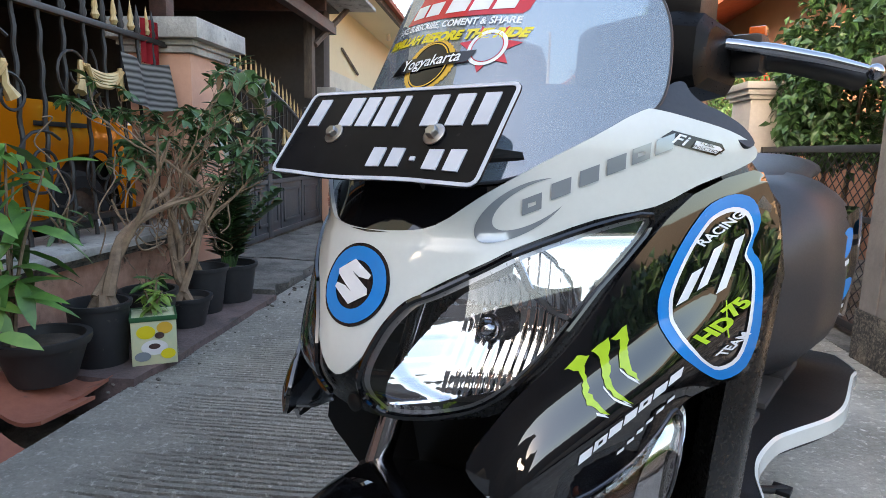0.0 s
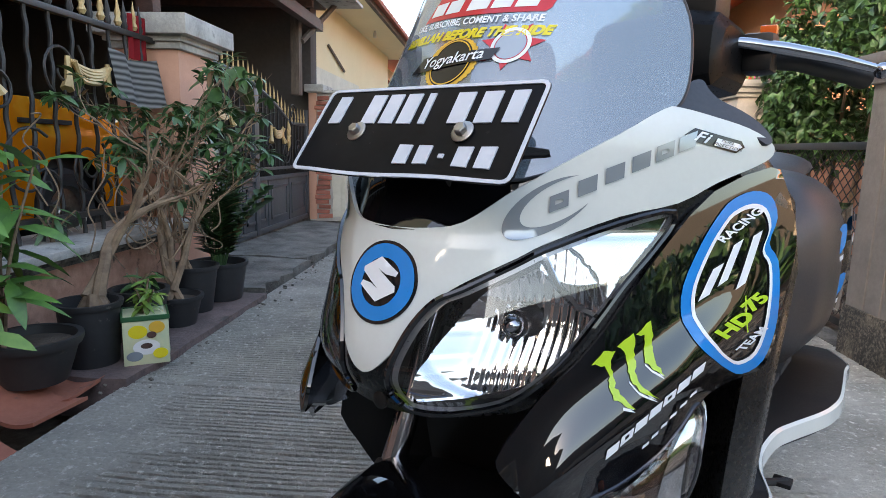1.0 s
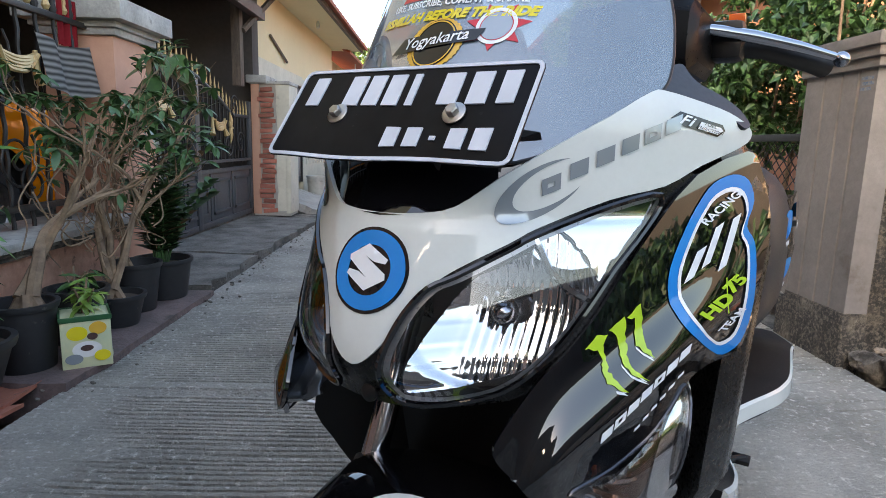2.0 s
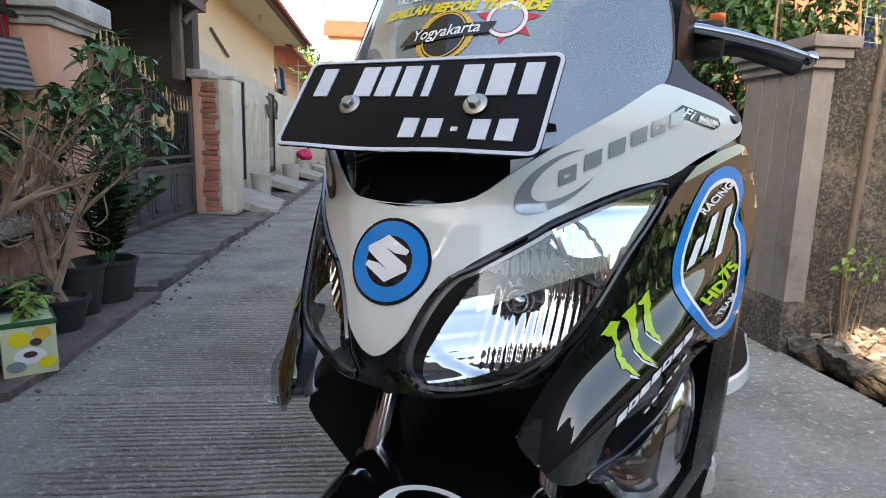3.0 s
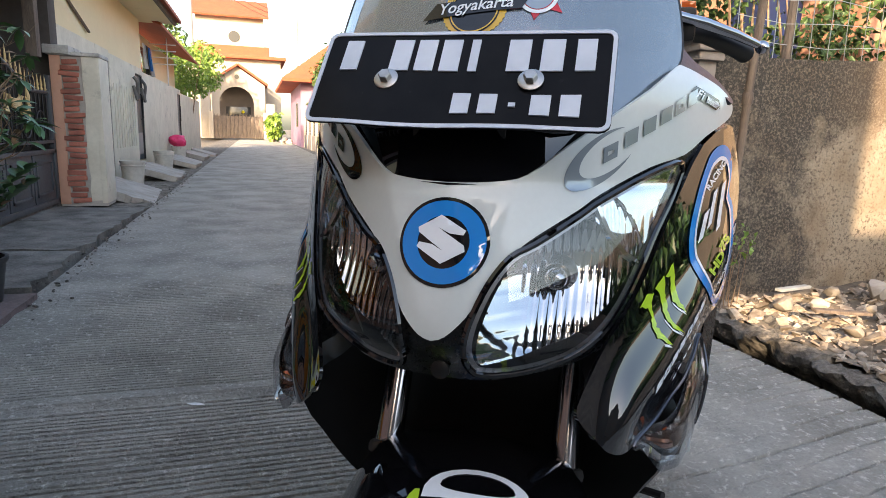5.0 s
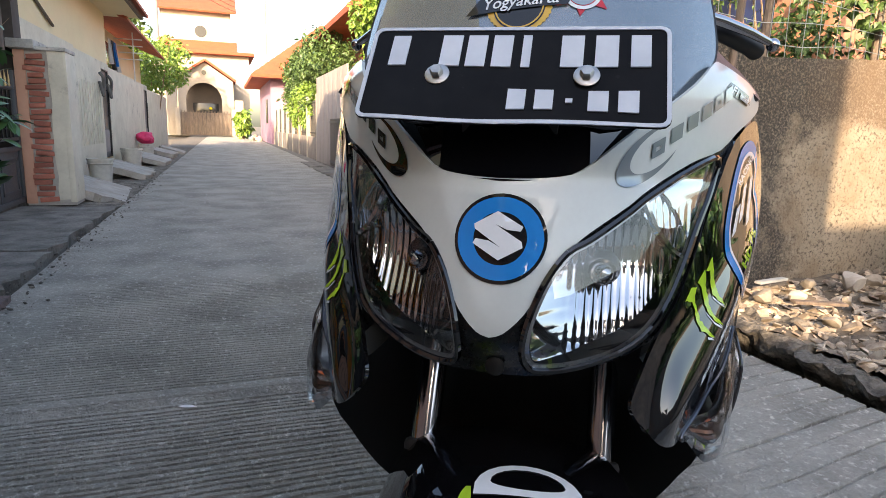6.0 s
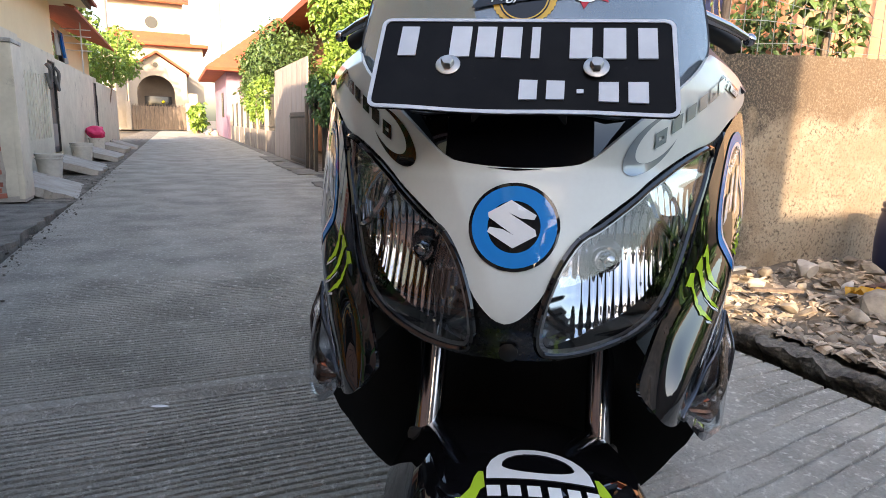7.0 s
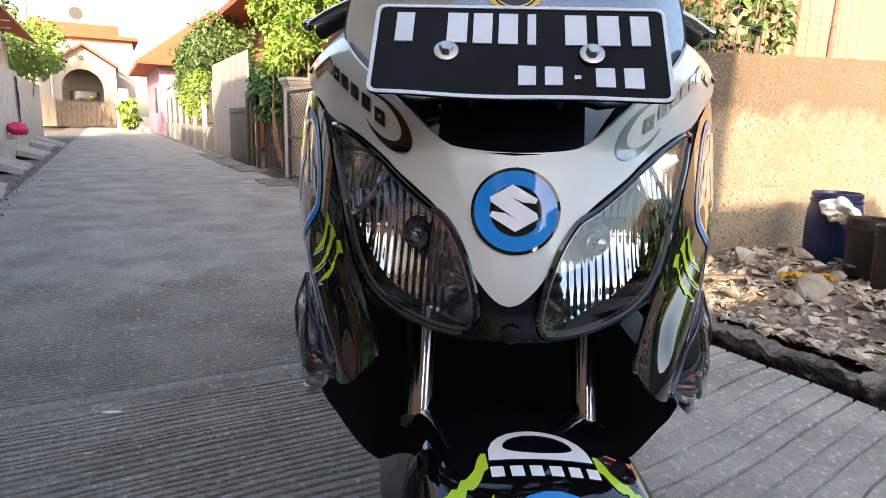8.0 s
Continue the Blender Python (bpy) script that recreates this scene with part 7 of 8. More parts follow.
def fork_and_wheel():
    """The steered parts, turned a little to one side about the raked steering axis."""
    top = Vector((0, 0.20, 0.65))
    steer = Matrix.Translation(top + Vector((0.011, 0, 0))) @ Matrix.Rotation(radians(12.5), 4, Vector((0, 0.405, 0.914))) @ Matrix.Translation(-top)
    for s in (1, -1):
        leg = part("fork_leg", tube(bmesh.new(), [(s * 0.106, 0.13, 0.49), (s * 0.106, 0.232, 0.72)], 0.0168, 20), M["chrome"], scooter, "chromed fork tube", at=steer)
        part("dust_seal", lathe(bmesh.new(), [(0.017, 0.0), (0.023, 0.0), (0.024, 0.006), (0.022, 0.012), (0.0175, 0.014)], 20, Matrix.Translation((s * 0.106, 0.1375, 0.507)) @ pose(0, 0, 0, -24, 0, 0)), M["rubber"], leg)
        part("fork_slider", tube(bmesh.new(), [(s * 0.106, 0.120, 0.468), (s * 0.106, 0.03, 0.25)], [0.022, 0.022], 16), M["black_paint"], scooter, at=steer)
    c = Matrix.Translation((0, 0.03, 0.262)) @ pose(0, 0, 0, 0, 90, 0)
    wheel = part("wheel", lathe(bmesh.new(), [(0.155, -0.045), (0.165, -0.05), (0.165, 0.05), (0.155, 0.045), (0.15, 0.0), (0.155, -0.045)], 40, c), M["black_plastic"], scooter, "front wheel", at=steer)
    part("tyre", lathe(bmesh.new(), [(0.165, -0.045), (0.20, -0.056), (0.24, -0.05), (0.258, -0.025), (0.262, 0), (0.258, 0.025), (0.24, 0.05), (0.20, 0.056), (0.165, 0.045)], 48, c), M["rubber"], wheel)
    part("hub", lathe(bmesh.new(), [(0, -0.06), (0.04, -0.06), (0.045, 0), (0.04, 0.06), (0, 0.06)], 20, c), M["steel"], wheel)

    def guard(x, a):
        """a: degrees from straight up, forward positive; x across."""
        r = 0.300 - 1.3 * x * x - 7.0 * max(0.0, abs(x) - 0.108) ** 1.5
        return Vector((x, 0.05 - r * math.sin(radians(a)), 0.258 + r * math.cos(radians(a))))

    def g2(x, a):
        return guard(x, a * 100)
    o = [(-0.135, -0.42), (-0.06, -0.48), (0.0, -0.50), (0.06, -0.48), (0.135, -0.42), (0.150, -0.15), (0.146, 0.15), (0.118, 0.45), (0.075, 0.78), (0, 0.92), (-0.075, 0.78), (-0.118, 0.45), (-0.146, 0.15), (-0.150, -0.15)]
    f = part("front_mudguard", patch([tuple(p) for p in smooth_line(o, 3)], g2, 0.011, 0.0), M["black_paint"], scooter, "glossy black front mudguard with stickers", angle=70, at=steer)
    on, up = lifted_out(g2, 0.0008), lifted_out(g2, 0.0014)
    half = [(-0.054 + 0.108 * k / 12, 0.105) for k in range(13)] + [(0.054 * math.cos(radians(a)), 0.105 - 0.088 * math.sin(radians(a)) ** 0.8) for a in range(15, 180, 15)]
    hole = [(0.037 * math.cos(radians(a)), 0.070 - (0.038 if math.sin(radians(a)) > 0 else 0.018) * math.sin(radians(a))) for a in range(0, 360, 18)]
    part("sticker", patch(half, on, 0.012, 0.0, [hole]), M["white_vinyl"], f, "pale half-moon sticker")
    for k in range(6):
        x = -0.048 + 0.0195 * k
        part("block", patch([(x - 0.0065, 0.122), (x + 0.0065, 0.122), (x + 0.0065, 0.147), (x - 0.0065, 0.147)], on, 0.01, 0.0), M["white_vinyl"], f)
    arc = [(0.075 * math.cos(radians(a)), 0.38 - 0.20 * math.sin(radians(a))) for a in range(0, 181, 12)]
    arc2 = [(0.062 * math.cos(radians(a)), 0.38 - 0.155 * math.sin(radians(a))) for a in range(180, -1, -12)]
    part("sticker", patch(arc + arc2, on, 0.012, 0.0), M["blue"], f, "blue arc sticker")
    arc3 = [(0.058 * math.cos(radians(a)), 0.38 - 0.14 * math.sin(radians(a))) for a in range(0, 181, 12)]
    arc4 = [(0.053 * math.cos(radians(a)), 0.38 - 0.125 * math.sin(radians(a))) for a in range(180, -1, -12)]
    part("sticker", patch(arc3 + arc4, on, 0.012, 0.0), M["white_vinyl"], f)
    for s in (1, -1):
        for k in range(3):
            rng = random.Random(7 + k)
            a, b = [], []
            for j in range(15):
                t = j / 14
                x = 0.056 + 0.066 * t
                cc = 0.11 + 0.095 * k + 0.14 * t
                w = 0.027 * (1 - t) ** 0.5 + 0.005
                a.append((s * x, cc - w * rng.uniform(0.4, 1.5)))
                b.append((s * x, cc + w * rng.uniform(0.3, 1.5)))
            part("claw", patch(a + b[::-1], on, 0.012, 0.0), M["lime"], f, "ragged lime green sticker")


def lifted_out(surf, d):
    c = Vector((0, 0.05, 0.258))

    def up(x, a):
        p = Vector(surf(x, a))
        q = p - Vector((p.x, c.y, c.z))
        return p + q.normalized() * d + Vector((d * 0.5 if p.x > 0 else -d * 0.5, 0, 0))
    return up


def rear_body():
    # leg shield and the body behind it
    for s in (1, -1):
        bm = bmesh.new()
        rings = []
        for z, x0, y0, x1, y1 in ((0.93, 0.262, 0.29, 0.22, 0.46), (0.88, 0.290, 0.33, 0.25, 0.48), (0.80, 0.299, 0.35, 0.263, 0.49), (0.70, 0.292, 0.34, 0.258, 0.50), (0.60, 0.287, 0.325, 0.250, 0.50), (0.52, 0.282, 0.33, 0.245, 0.50), (0.45, 0.255, 0.34, 0.22, 0.50)):
            rings.append([(s * (x0 - 0.02), y0 - 0.04, z), (s * x0, y0, z), (s * (x0 + 0.004), y0 + 0.03, z), (s * x1, y1, z), (s * (x1 - 0.05), y1 - 0.01, z), (s * (x0 - 0.05), y0, z)])
        loft(bm, rings)
        part("leg_shield", bm, M["black_satin"], scooter, "glossy black leg shield edge", angle=50)
        fb = bmesh.new()
        line = smooth_line([(0.285, 0.40, 0.47), (0.287, 0.52, 0.42), (0.282, 0.60, 0.40), (0.267, 0.645, 0.40), (0.252, 0.69, 0.40), (0.242, 0.76, 0.40), (0.249, 0.86, 0.40), (0.270, 0.925, 0.40), (0.307, 1.015, 0.40), (0.326, 1.08, 0.40), (0.336, 1.17, 0.40), (0.328, 1.40, 0.39), (0.325, 1.55, 0.37), (0.27, 1.66, 0.37)], 4, False)
        rings = [[(0.02 * s, p.y, p.z), (s * (p.x - 0.03), p.y, p.z), (s * (p.x - 0.005), p.y, p.z - 0.002), (s * (p.x - 0.012), p.y, p.z - 0.050), (0.02 * s, p.y, p.z - 0.07)] for p in line]
        loft(fb, rings)
        fl = part("floorboard", fb, M["black_plastic"], scooter, "black rubber-topped floorboard", angle=50)
        tr = bmesh.new()
        rings = [[(s * (p.x - 0.005), p.y, p.z + 0.001), (s * (p.x + 0.001), p.y, p.z - 0.004), (s * (p.x + 0.003), p.y, p.z - 0.034), (s * (p.x - 0.012), p.y, p.z - 0.044)] for p in line]
        loft(tr, rings)
        part("edge_trim", tr, M["white_paint"], fl, "white edge trim")
        for y0, y1 in ((0.50, 0.72), (0.74, 0.95), (1.0, 1.2), (1.22, 1.4)):
            part("pad", boxes((0.14 if s > 0 else -0.203, 0.203 if s > 0 else -0.14, y0, y1, 0.385, 0.412), bev=0.004), M["rubber"], fl)
    bm = bmesh.new()
    rings = []
    for y, w, z0, z1 in ((0.42, 0.20, 0.40, 0.93), (0.52, 0.225, 0.42, 0.93), (0.70, 0.15, 0.44, 0.72), (0.95, 0.17, 0.44, 0.76), (1.12, 0.262, 0.42, 0.885), (1.35, 0.290, 0.42, 0.905), (1.6, 0.275, 0.45, 0.88), (1.85, 0.20, 0.55, 0.84), (2.0, 0.10, 0.62, 0.80)):
        rings.append([(w * math.copysign(abs(math.cos(a)) ** 0.55, math.cos(a)), y, (z0 + z1) / 2 + (z1 - z0) / 2 * math.copysign(abs(math.sin(a)) ** 0.6, math.sin(a))) for a in [2 * math.pi * k / 32 for k in range(32)]])
    loft(bm, rings)
    part("rear_body", bm, M["grey_plastic"], scooter, "dark grey rear body and tunnel", angle=60)
    bm = bmesh.new()
    rings = []
    for y, w, z in ((1.12, 0.10, 0.84), (1.2, 0.14, 0.855), (1.3, 0.16, 0.87), (1.5, 0.17, 0.88), (1.6, 0.17, 0.90), (1.85, 0.15, 0.90), (1.95, 0.08, 0.88)):
        rings.append([(w * math.cos(a), y, z + 0.05 * math.sin(a)) for a in [2 * math.pi * k / 20 for k in range(20)]])
    loft(bm, rings)
    part("seat", bm, M["grey_plastic"], scooter, "long black seat", angle=60)
    for s in (1, -1):
        side = bmesh.new()
        rings = []
        for y, x, z0, z1 in ((1.26, 0.262, 0.60, 0.78), (1.42, 0.292, 0.54, 0.82), (1.6, 0.284, 0.56, 0.80), (1.85, 0.22, 0.66, 0.80)):
            rings.append([(s * x, y, z0), (s * (x + 0.01), y, (z0 + z1) / 2), (s * x, y, z1), (s * (x - 0.06), y, z1), (s * (x - 0.06), y, z0)])
        loft(side, rings)
        sp = part("side_panel", side, M["black_paint"], scooter, "black rear side panel with blue and white stickers", angle=50)
        def flank(y, z, d=0.0):
            x = float(np.interp(y, (1.26, 1.42, 1.6, 1.85), (0.262, 0.292, 0.284, 0.22)))
            return Vector((s * (x + 0.012 + d - 0.6 * (z - 0.69) ** 2), y, z))
        for y0, z0, w, h in ((1.29, 0.70, 0.06, 0.07), (1.31, 0.585, 0.07, 0.06), (1.42, 0.75, 0.10, 0.05)):
            o = [(y0, z0), (y0 + w, z0 + 0.015), (y0 + w * 1.2, z0 + h), (y0 + w * 0.25, z0 + h * 0.9)]
            part("sticker", patch([tuple(p) for p in smooth_line(o, 3)], flank, 0.03, 0.0), M["blue"], sp)
            o = [(y0 - 0.01, z0 - 0.03), (y0 + w, z0 - 0.014), (y0 + w, z0 - 0.002), (y0 - 0.008, z0 - 0.012)]
            part("sticker", patch(o, flank, 0.03, 0.0), M["white_vinyl"], sp)
    c = Matrix.Translation((0, 1.50, 0.262)) @ pose(0, 0, 0, 0, 90, 0)
    wheel = part("wheel", lathe(bmesh.new(), [(0.0, -0.05), (0.15, -0.05), (0.165, -0.055), (0.165, 0.055), (0.15, 0.05), (0, 0.05)], 40, c), M["black_plastic"], scooter, "rear wheel")
    part("tyre", lathe(bmesh.new(), [(0.165, -0.055), (0.20, -0.066), (0.24, -0.06), (0.262, 0), (0.24, 0.06), (0.20, 0.066), (0.165, 0.055)], 48, c), M["rubber"], wheel)
    bm = bmesh.new()
    tube(bm, [(0.16, 0.98, 0.34), (0.20, 0.98, 0.10), (0.22, 0.98, 0.012)], 0.014, 10)
    tube(bm, [(-0.16, 0.98, 0.34), (-0.20, 0.98, 0.10), (-0.22, 0.98, 0.012)], 0.014, 10)
    tube(bm, [(0.20, 0.98, 0.12), (-0.20, 0.98, 0.12)], 0.012, 10)
    tube(bm, [(0.22, 0.98, 0.03), (0.32, 0.90, 0.06)], 0.010, 8)
    box(bm, 0.19, 0.25, 0.95, 1.02, 0.002, 0.014)
    box(bm, -0.25, -0.19, 0.95, 1.02, 0.002, 0.014)
    part("centre_stand", bm, M["black_plastic"], scooter, "black centre stand")
    bm = bmesh.new()
    tube(bm, [(0.20, 0.75, 0.33), (0.25, 0.85, 0.30), (0.275, 0.875, 0.30)], 0.008, 8)
    box(bm, 0.25, 0.285, 0.85, 0.885, 0.294, 0.304, bev=0.003)
    part("side_stand", bm, M["black_plastic"], scooter)


front_body()
number_plate()
decals()
windscreen()
handlebar()
fork_and_wheel()
rear_body()

# ---- plants and pots ----
def leaf_shape(bm, m, length, width, fold=0.25, droop=0.3):
    """One leaf of eight triangles along x, folded on its midrib and drooping."""
    rows = []
    for t, w in ((0.0, 0.05), (0.3, 0.85), (0.6, 1.0), (0.85, 0.55), (1.0, 0.0)):
        z = -droop * length * t * t
        h = width * 0.5 * w
        if w > 0:
            rows.append([bm.verts.new(m @ Vector((t * length, h, z + fold * h))), bm.verts.new(m @ Vector((t * length, 0, z))), bm.verts.new(m @ Vector((t * length, -h, z + fold * h)))])
        else:
            rows.append([bm.verts.new(m @ Vector((length, 0, z)))])
    for a, b in zip(rows, rows[1:]):
        if len(b) == 3:
            bm.faces.new((a[0], a[1], b[1], b[0]))
            bm.faces.new((a[1], a[2], b[2], b[1]))
        else:
            bm.faces.new((a[0], a[1], b[0]))
            bm.faces.new((a[1], a[2], b[0]))


def turned(p, rng, tilt=0.6, az=None):
    az = rng.uniform(0, 2 * math.pi) if az is None else az
    return Matrix.Translation(p) @ Euler((rng.uniform(-0.5, 0.5), rng.uniform(-tilt, tilt), az)).to_matrix().to_4x4()


def grow(bm, p, d, r, length, depth, rng, tips, bend=0.5, split=(2, 3), shrink=0.68, fork=0.8):
    """A twisting limb that forks until it is thin."""
    pts, rs = [p.copy()], [r]
    n = 5
    for i in range(n):
        d = (d + Vector((rng.uniform(-1, 1), rng.uniform(-1, 1), rng.uniform(-0.6, 0.8))) * bend * 0.5).normalized()
        p = p + d * (length / n)
        pts.append(p.copy())
        rs.append(r * (1 - 0.35 * (i + 1) / n))
    tube(bm, pts, rs, 7 if r > 0.012 else 5, True)
    if depth == 0:
        tips.append((p, d))
        return
    for _ in range(rng.randint(*split)):
        nd = (d + Vector((rng.uniform(-1, 1), rng.uniform(-1, 1), rng.uniform(-0.4, 0.9))) * fork).normalized()
        grow(bm, p, nd, r * 0.56, length * shrink * rng.uniform(0.7, 1.2), depth - 1, rng, tips, bend, split, shrink, fork)


def pot(x, y, r, h, mkey, label, taper=0.78, z=0.03, rim=0.012, soil=0.8):
    t = thing("plant_pot", label, "pot", (x, y, z), group="pots by the fence")
    part("body", lathe(bmesh.new(), [(0, 0), (r * taper, 0), (r * taper * 1.02, 0.01), (r, h - rim * 2), (r + rim * 0.6, h - rim * 2), (r + rim, h - rim), (r + rim, h), (r - 0.004, h), (r - 0.012, h * soil), (0, h * soil - 0.01)], 32), M[mkey], t)
    bm = bmesh.new()
    lathe(bm, [(0, h * soil + 0.012), (r * 0.5, h * soil + 0.008), (r * 0.93, h * soil + 0.001)], 20)
    part("soil", bm, M["earth"], t)
    return t


def left_pots():
    pot(-1.47, 1.97, 0.145, 0.165, "pot", "wide black plastic pot on roof tiles", 0.72, 0.075, 0.016)
    pot(-1.47, 2.28, 0.115, 0.26, "pot_grey", "dark grey plastic pot with star marks", 0.86)
    pot(-1.45, 2.60, 0.115, 0.24, "pot", "black plastic pot with a thick rim", 0.82, 0.03, 0.014)
    pot(-1.42, 2.86, 0.12, 0.15, "pot_grey", "shallow chipped grey bowl pot", 0.75)
    pot(-1.46, 3.12, 0.125, 0.25, "pot_grey", "dark grey tapered plastic pot", 0.75)
    pot(-1.44, 3.40, 0.15, 0.22, "pot_grey", "worn grey plastic pot with a swollen side", 0.8)
    # printed biscuit tin used as a pot
    t = thing("biscuit_tin", "square printed biscuit tin used as a plant pot", "tin", (-1.285, 2.36, 0.03), 32)
    part("body", boxes((-0.085, 0.085, -0.085, 0.085, 0, 0.20), bev=0.004), M["tin_cream"], t)
    part("rim", boxes((-0.089, 0.089, -0.089, -0.081, 0.185, 0.205), (-0.089, 0.089, 0.081, 0.089, 0.185, 0.205), (-0.089, -0.081, -0.081, 0.081, 0.185, 0.205), (0.081, 0.089, -0.081, 0.081, 0.185, 0.205), bev=0.002), M["tin_green"], t, "green lid rim")

    def face(fx):
        def surf(u, v):
            return Vector((0.0862, u, v)) if fx else Vector((u, -0.0862, v))
        return surf
    for fx in (0, 1):
        for k, (u, v, ru, rv, key) in enumerate(((-0.03, 0.14, 0.035, 0.028, "yellow"), (0.04, 0.155, 0.03, 0.025, "amber"), (0.0, 0.075, 0.05, 0.032, "cloth_white"), (0.0, 0.08, 0.022, 0.012, "wood_dark"), (-0.045, 0.04, 0.03, 0.02, "grey_vinyl"), (0.05, 0.045, 0.028, 0.022, "yellow"), (0.02, 0.125, 0.018, 0.014, "wood_dark"))):
            o = [(u + ru * math.cos(a * math.pi / 10), v + rv * math.sin(a * math.pi / 10)) for a in range(20)]
            off = 0.0006 * k

            def sf(a, b, off=off, fx=fx):
                p = face(fx)(a, b)
                return p + (Vector((off, 0, 0)) if fx else Vector((0, -off, 0)))
            part("print", patch(o, sf, 0.05, 0.0), M[key], t)
    # curved roof tiles over the gutter
    for i, (x, y, rz, tilt, z) in enumerate(((-1.52, 2.02, 4, 3, 0.035), (-1.47, 1.86, -8, 6, 0.05), (-1.62, 1.60, 3, 5, 0.0), (-1.40, 1.58, -4, 9, -0.01))):
        bm = bmesh.new()
        rows = []
        for a in range(13):
            u = a / 12
            px = -0.2 + 0.4 * u
            pz = 0.028 * math.sin(u * math.pi * 2.0) + 0.01
            rows.append([bm.verts.new((px, -0.11, pz)), bm.verts.new((px, 0.11, pz)), bm.verts.new((px, 0.11, pz - 0.014)), bm.verts.new((px, -0.11, pz - 0.014))])
        loop = [(r[0], r[1], r[2], r[3]) for r in rows]
        for a, b in zip(loop, loop[1:]):
            for k in range(4):
                bm.faces.new((a[k], a[(k + 1) % 4], b[(k + 1) % 4], b[k]))
        bm.faces.new(loop[0])
        bm.faces.new(loop[-1][::-1])
        bm.transform(pose(x, y, z, 0, tilt, rz))
        solid("roof_tile", bm, M["tile"], "loose orange clay roof tile laid over the gutter", "roof tile", group="loose roof tiles")


def desert_rose(x, y, z, seed, height, label, thick=0.05, leafy=1.0, lean=(-0.07, 0.05), limbs=3, depth=4, vines=0, spread=1.0):
    """A potted shrub with a swollen twisting trunk and sparse leaf rosettes."""
    rng = random.Random(seed)
    t = thing("potted_shrub", label, "plant", (x, y, z))
    bm, tips = bmesh.new(), []
    for k in range(5):
        a = 2 * math.pi * k / 5 + rng.uniform(-0.3, 0.3)
        tube(bm, smooth_line([(0.085 * math.cos(a), 0.085 * math.sin(a), -0.035), (0.05 * math.cos(a), 0.05 * math.sin(a), -0.005), (0.012 * math.cos(a), 0.012 * math.sin(a), 0.05)], 4, False), [0.012 + thick * 0.5 * (i / 8) for i in range(9)], 7)
    for k in range(limbs):
        grow(bm, Vector((rng.uniform(-0.02, 0.02), rng.uniform(-0.03, 0.03), 0.05)), Vector((lean[0] + rng.uniform(-0.28, 0.28) * spread, lean[1] + rng.uniform(-0.5, 0.5) * spread, 1)).normalized(), thick * rng.uniform(0.5, 0.9), height * rng.uniform(0.30, 0.42), depth, rng, tips, 0.45 + 0.35 * spread, (2, 3), 0.66, 0.35 + 0.45 * spread)
    for k in range(vines):
        a = Vector((rng.uniform(-0.12, 0.12), rng.uniform(-0.22, 0.22), rng.uniform(0.15, 0.45)))
        line = [a]
        for q in range(5):
            line.append(line[-1] + Vector((rng.uniform(-0.07, 0.07), rng.uniform(-0.09, 0.09), rng.uniform(-0.03, 0.15))))
        tube(bm, smooth_line([tuple(v) for v in line], 5, False), rng.uniform(0.002, 0.0042), 5)
    part("trunk", bm, M["bark"], t, "pale twisted bare branches")
    bm = bmesh.new()
    dry = bmesh.new()
    for p, d in tips:
        if rng.random() < 0.45 * leafy:
            for k in range(rng.randint(4, 8)):
                leaf_shape(bm, turned(p, rng, 0.7), rng.uniform(0.055, 0.10), rng.uniform(0.02, 0.034))
        elif rng.random() < 0.25:
            leaf_shape(dry, turned(p, rng, 1.2), rng.uniform(0.04, 0.07), 0.025)
    part("crown", bm, M["leaf"], t, "small dark green leaf rosettes")
    if len(dry.verts):
        part("dry_leaves", dry, M["leaf_dry"], t, "withered brown leaves")


def big_leaf(x, y, z, seed):
    rng = random.Random(seed)
    t = thing("rubber_plant", "thin stemmed plant with broad glossy dark leaves", "plant", (x, y, z))
    bm, lf = bmesh.new(), bmesh.new()
    line = smooth_line([(0, 0, 0), (0.02, 0.05, 0.35), (-0.02, 0.2, 0.75), (0.08, 0.42, 1.02), (0.12, 0.6, 1.16)], 6, False)
    tube(bm, line, [0.011 * (1 - 0.5 * i / len(line)) for i in range(len(line))], 6)
    for i, p in enumerate(line[14:]):
        for k in range(2):
            m = Matrix.Translation(p) @ Euler((rng.uniform(-0.6, 0.6), rng.uniform(0.0, 0.9), rng.uniform(-2.4, 0.9))).to_matrix().to_4x4()
            leaf_shape(lf, m, rng.uniform(0.19, 0.30), rng.uniform(0.085, 0.125), 0.2, 0.45)
    part("stem", bm, M["bark"], t)
    part("leaves", lf, M["leaf"], t, "broad dark green leaves")


def long_leaf(x, y, z, seed, n=46, height=0.75, key="leaf_light", spread=0.20, length=(0.18, 0.30), width=(0.035, 0.055), label="sapling with long drooping green leaves"):
    rng = random.Random(seed)
    t = thing("sapling", label, "plant", (x, y, z))
    bm, lf = bmesh.new(), bmesh.new()
    for s in range(4):
        top = Vector((rng.uniform(-spread, spread), rng.uniform(-spread, spread), height * rng.uniform(0.7, 1.0)))
        line = smooth_line([(0, 0, 0), (top.x * 0.3, top.y * 0.3, top.z * 0.5), tuple(top)], 6, False)
        tube(bm, line, [0.008 * (1 - 0.6 * i / len(line)) for i in range(len(line))], 6)
        for k in range(n // 4):
            p = line[rng.randint(4, len(line) - 1)]
            leaf_shape(lf, turned(p, rng, 0.6), rng.uniform(*length), rng.uniform(*width), 0.2, 0.45)
    part("stem", bm, M["bark"], t)
    part("leaves", lf, M[key], t)


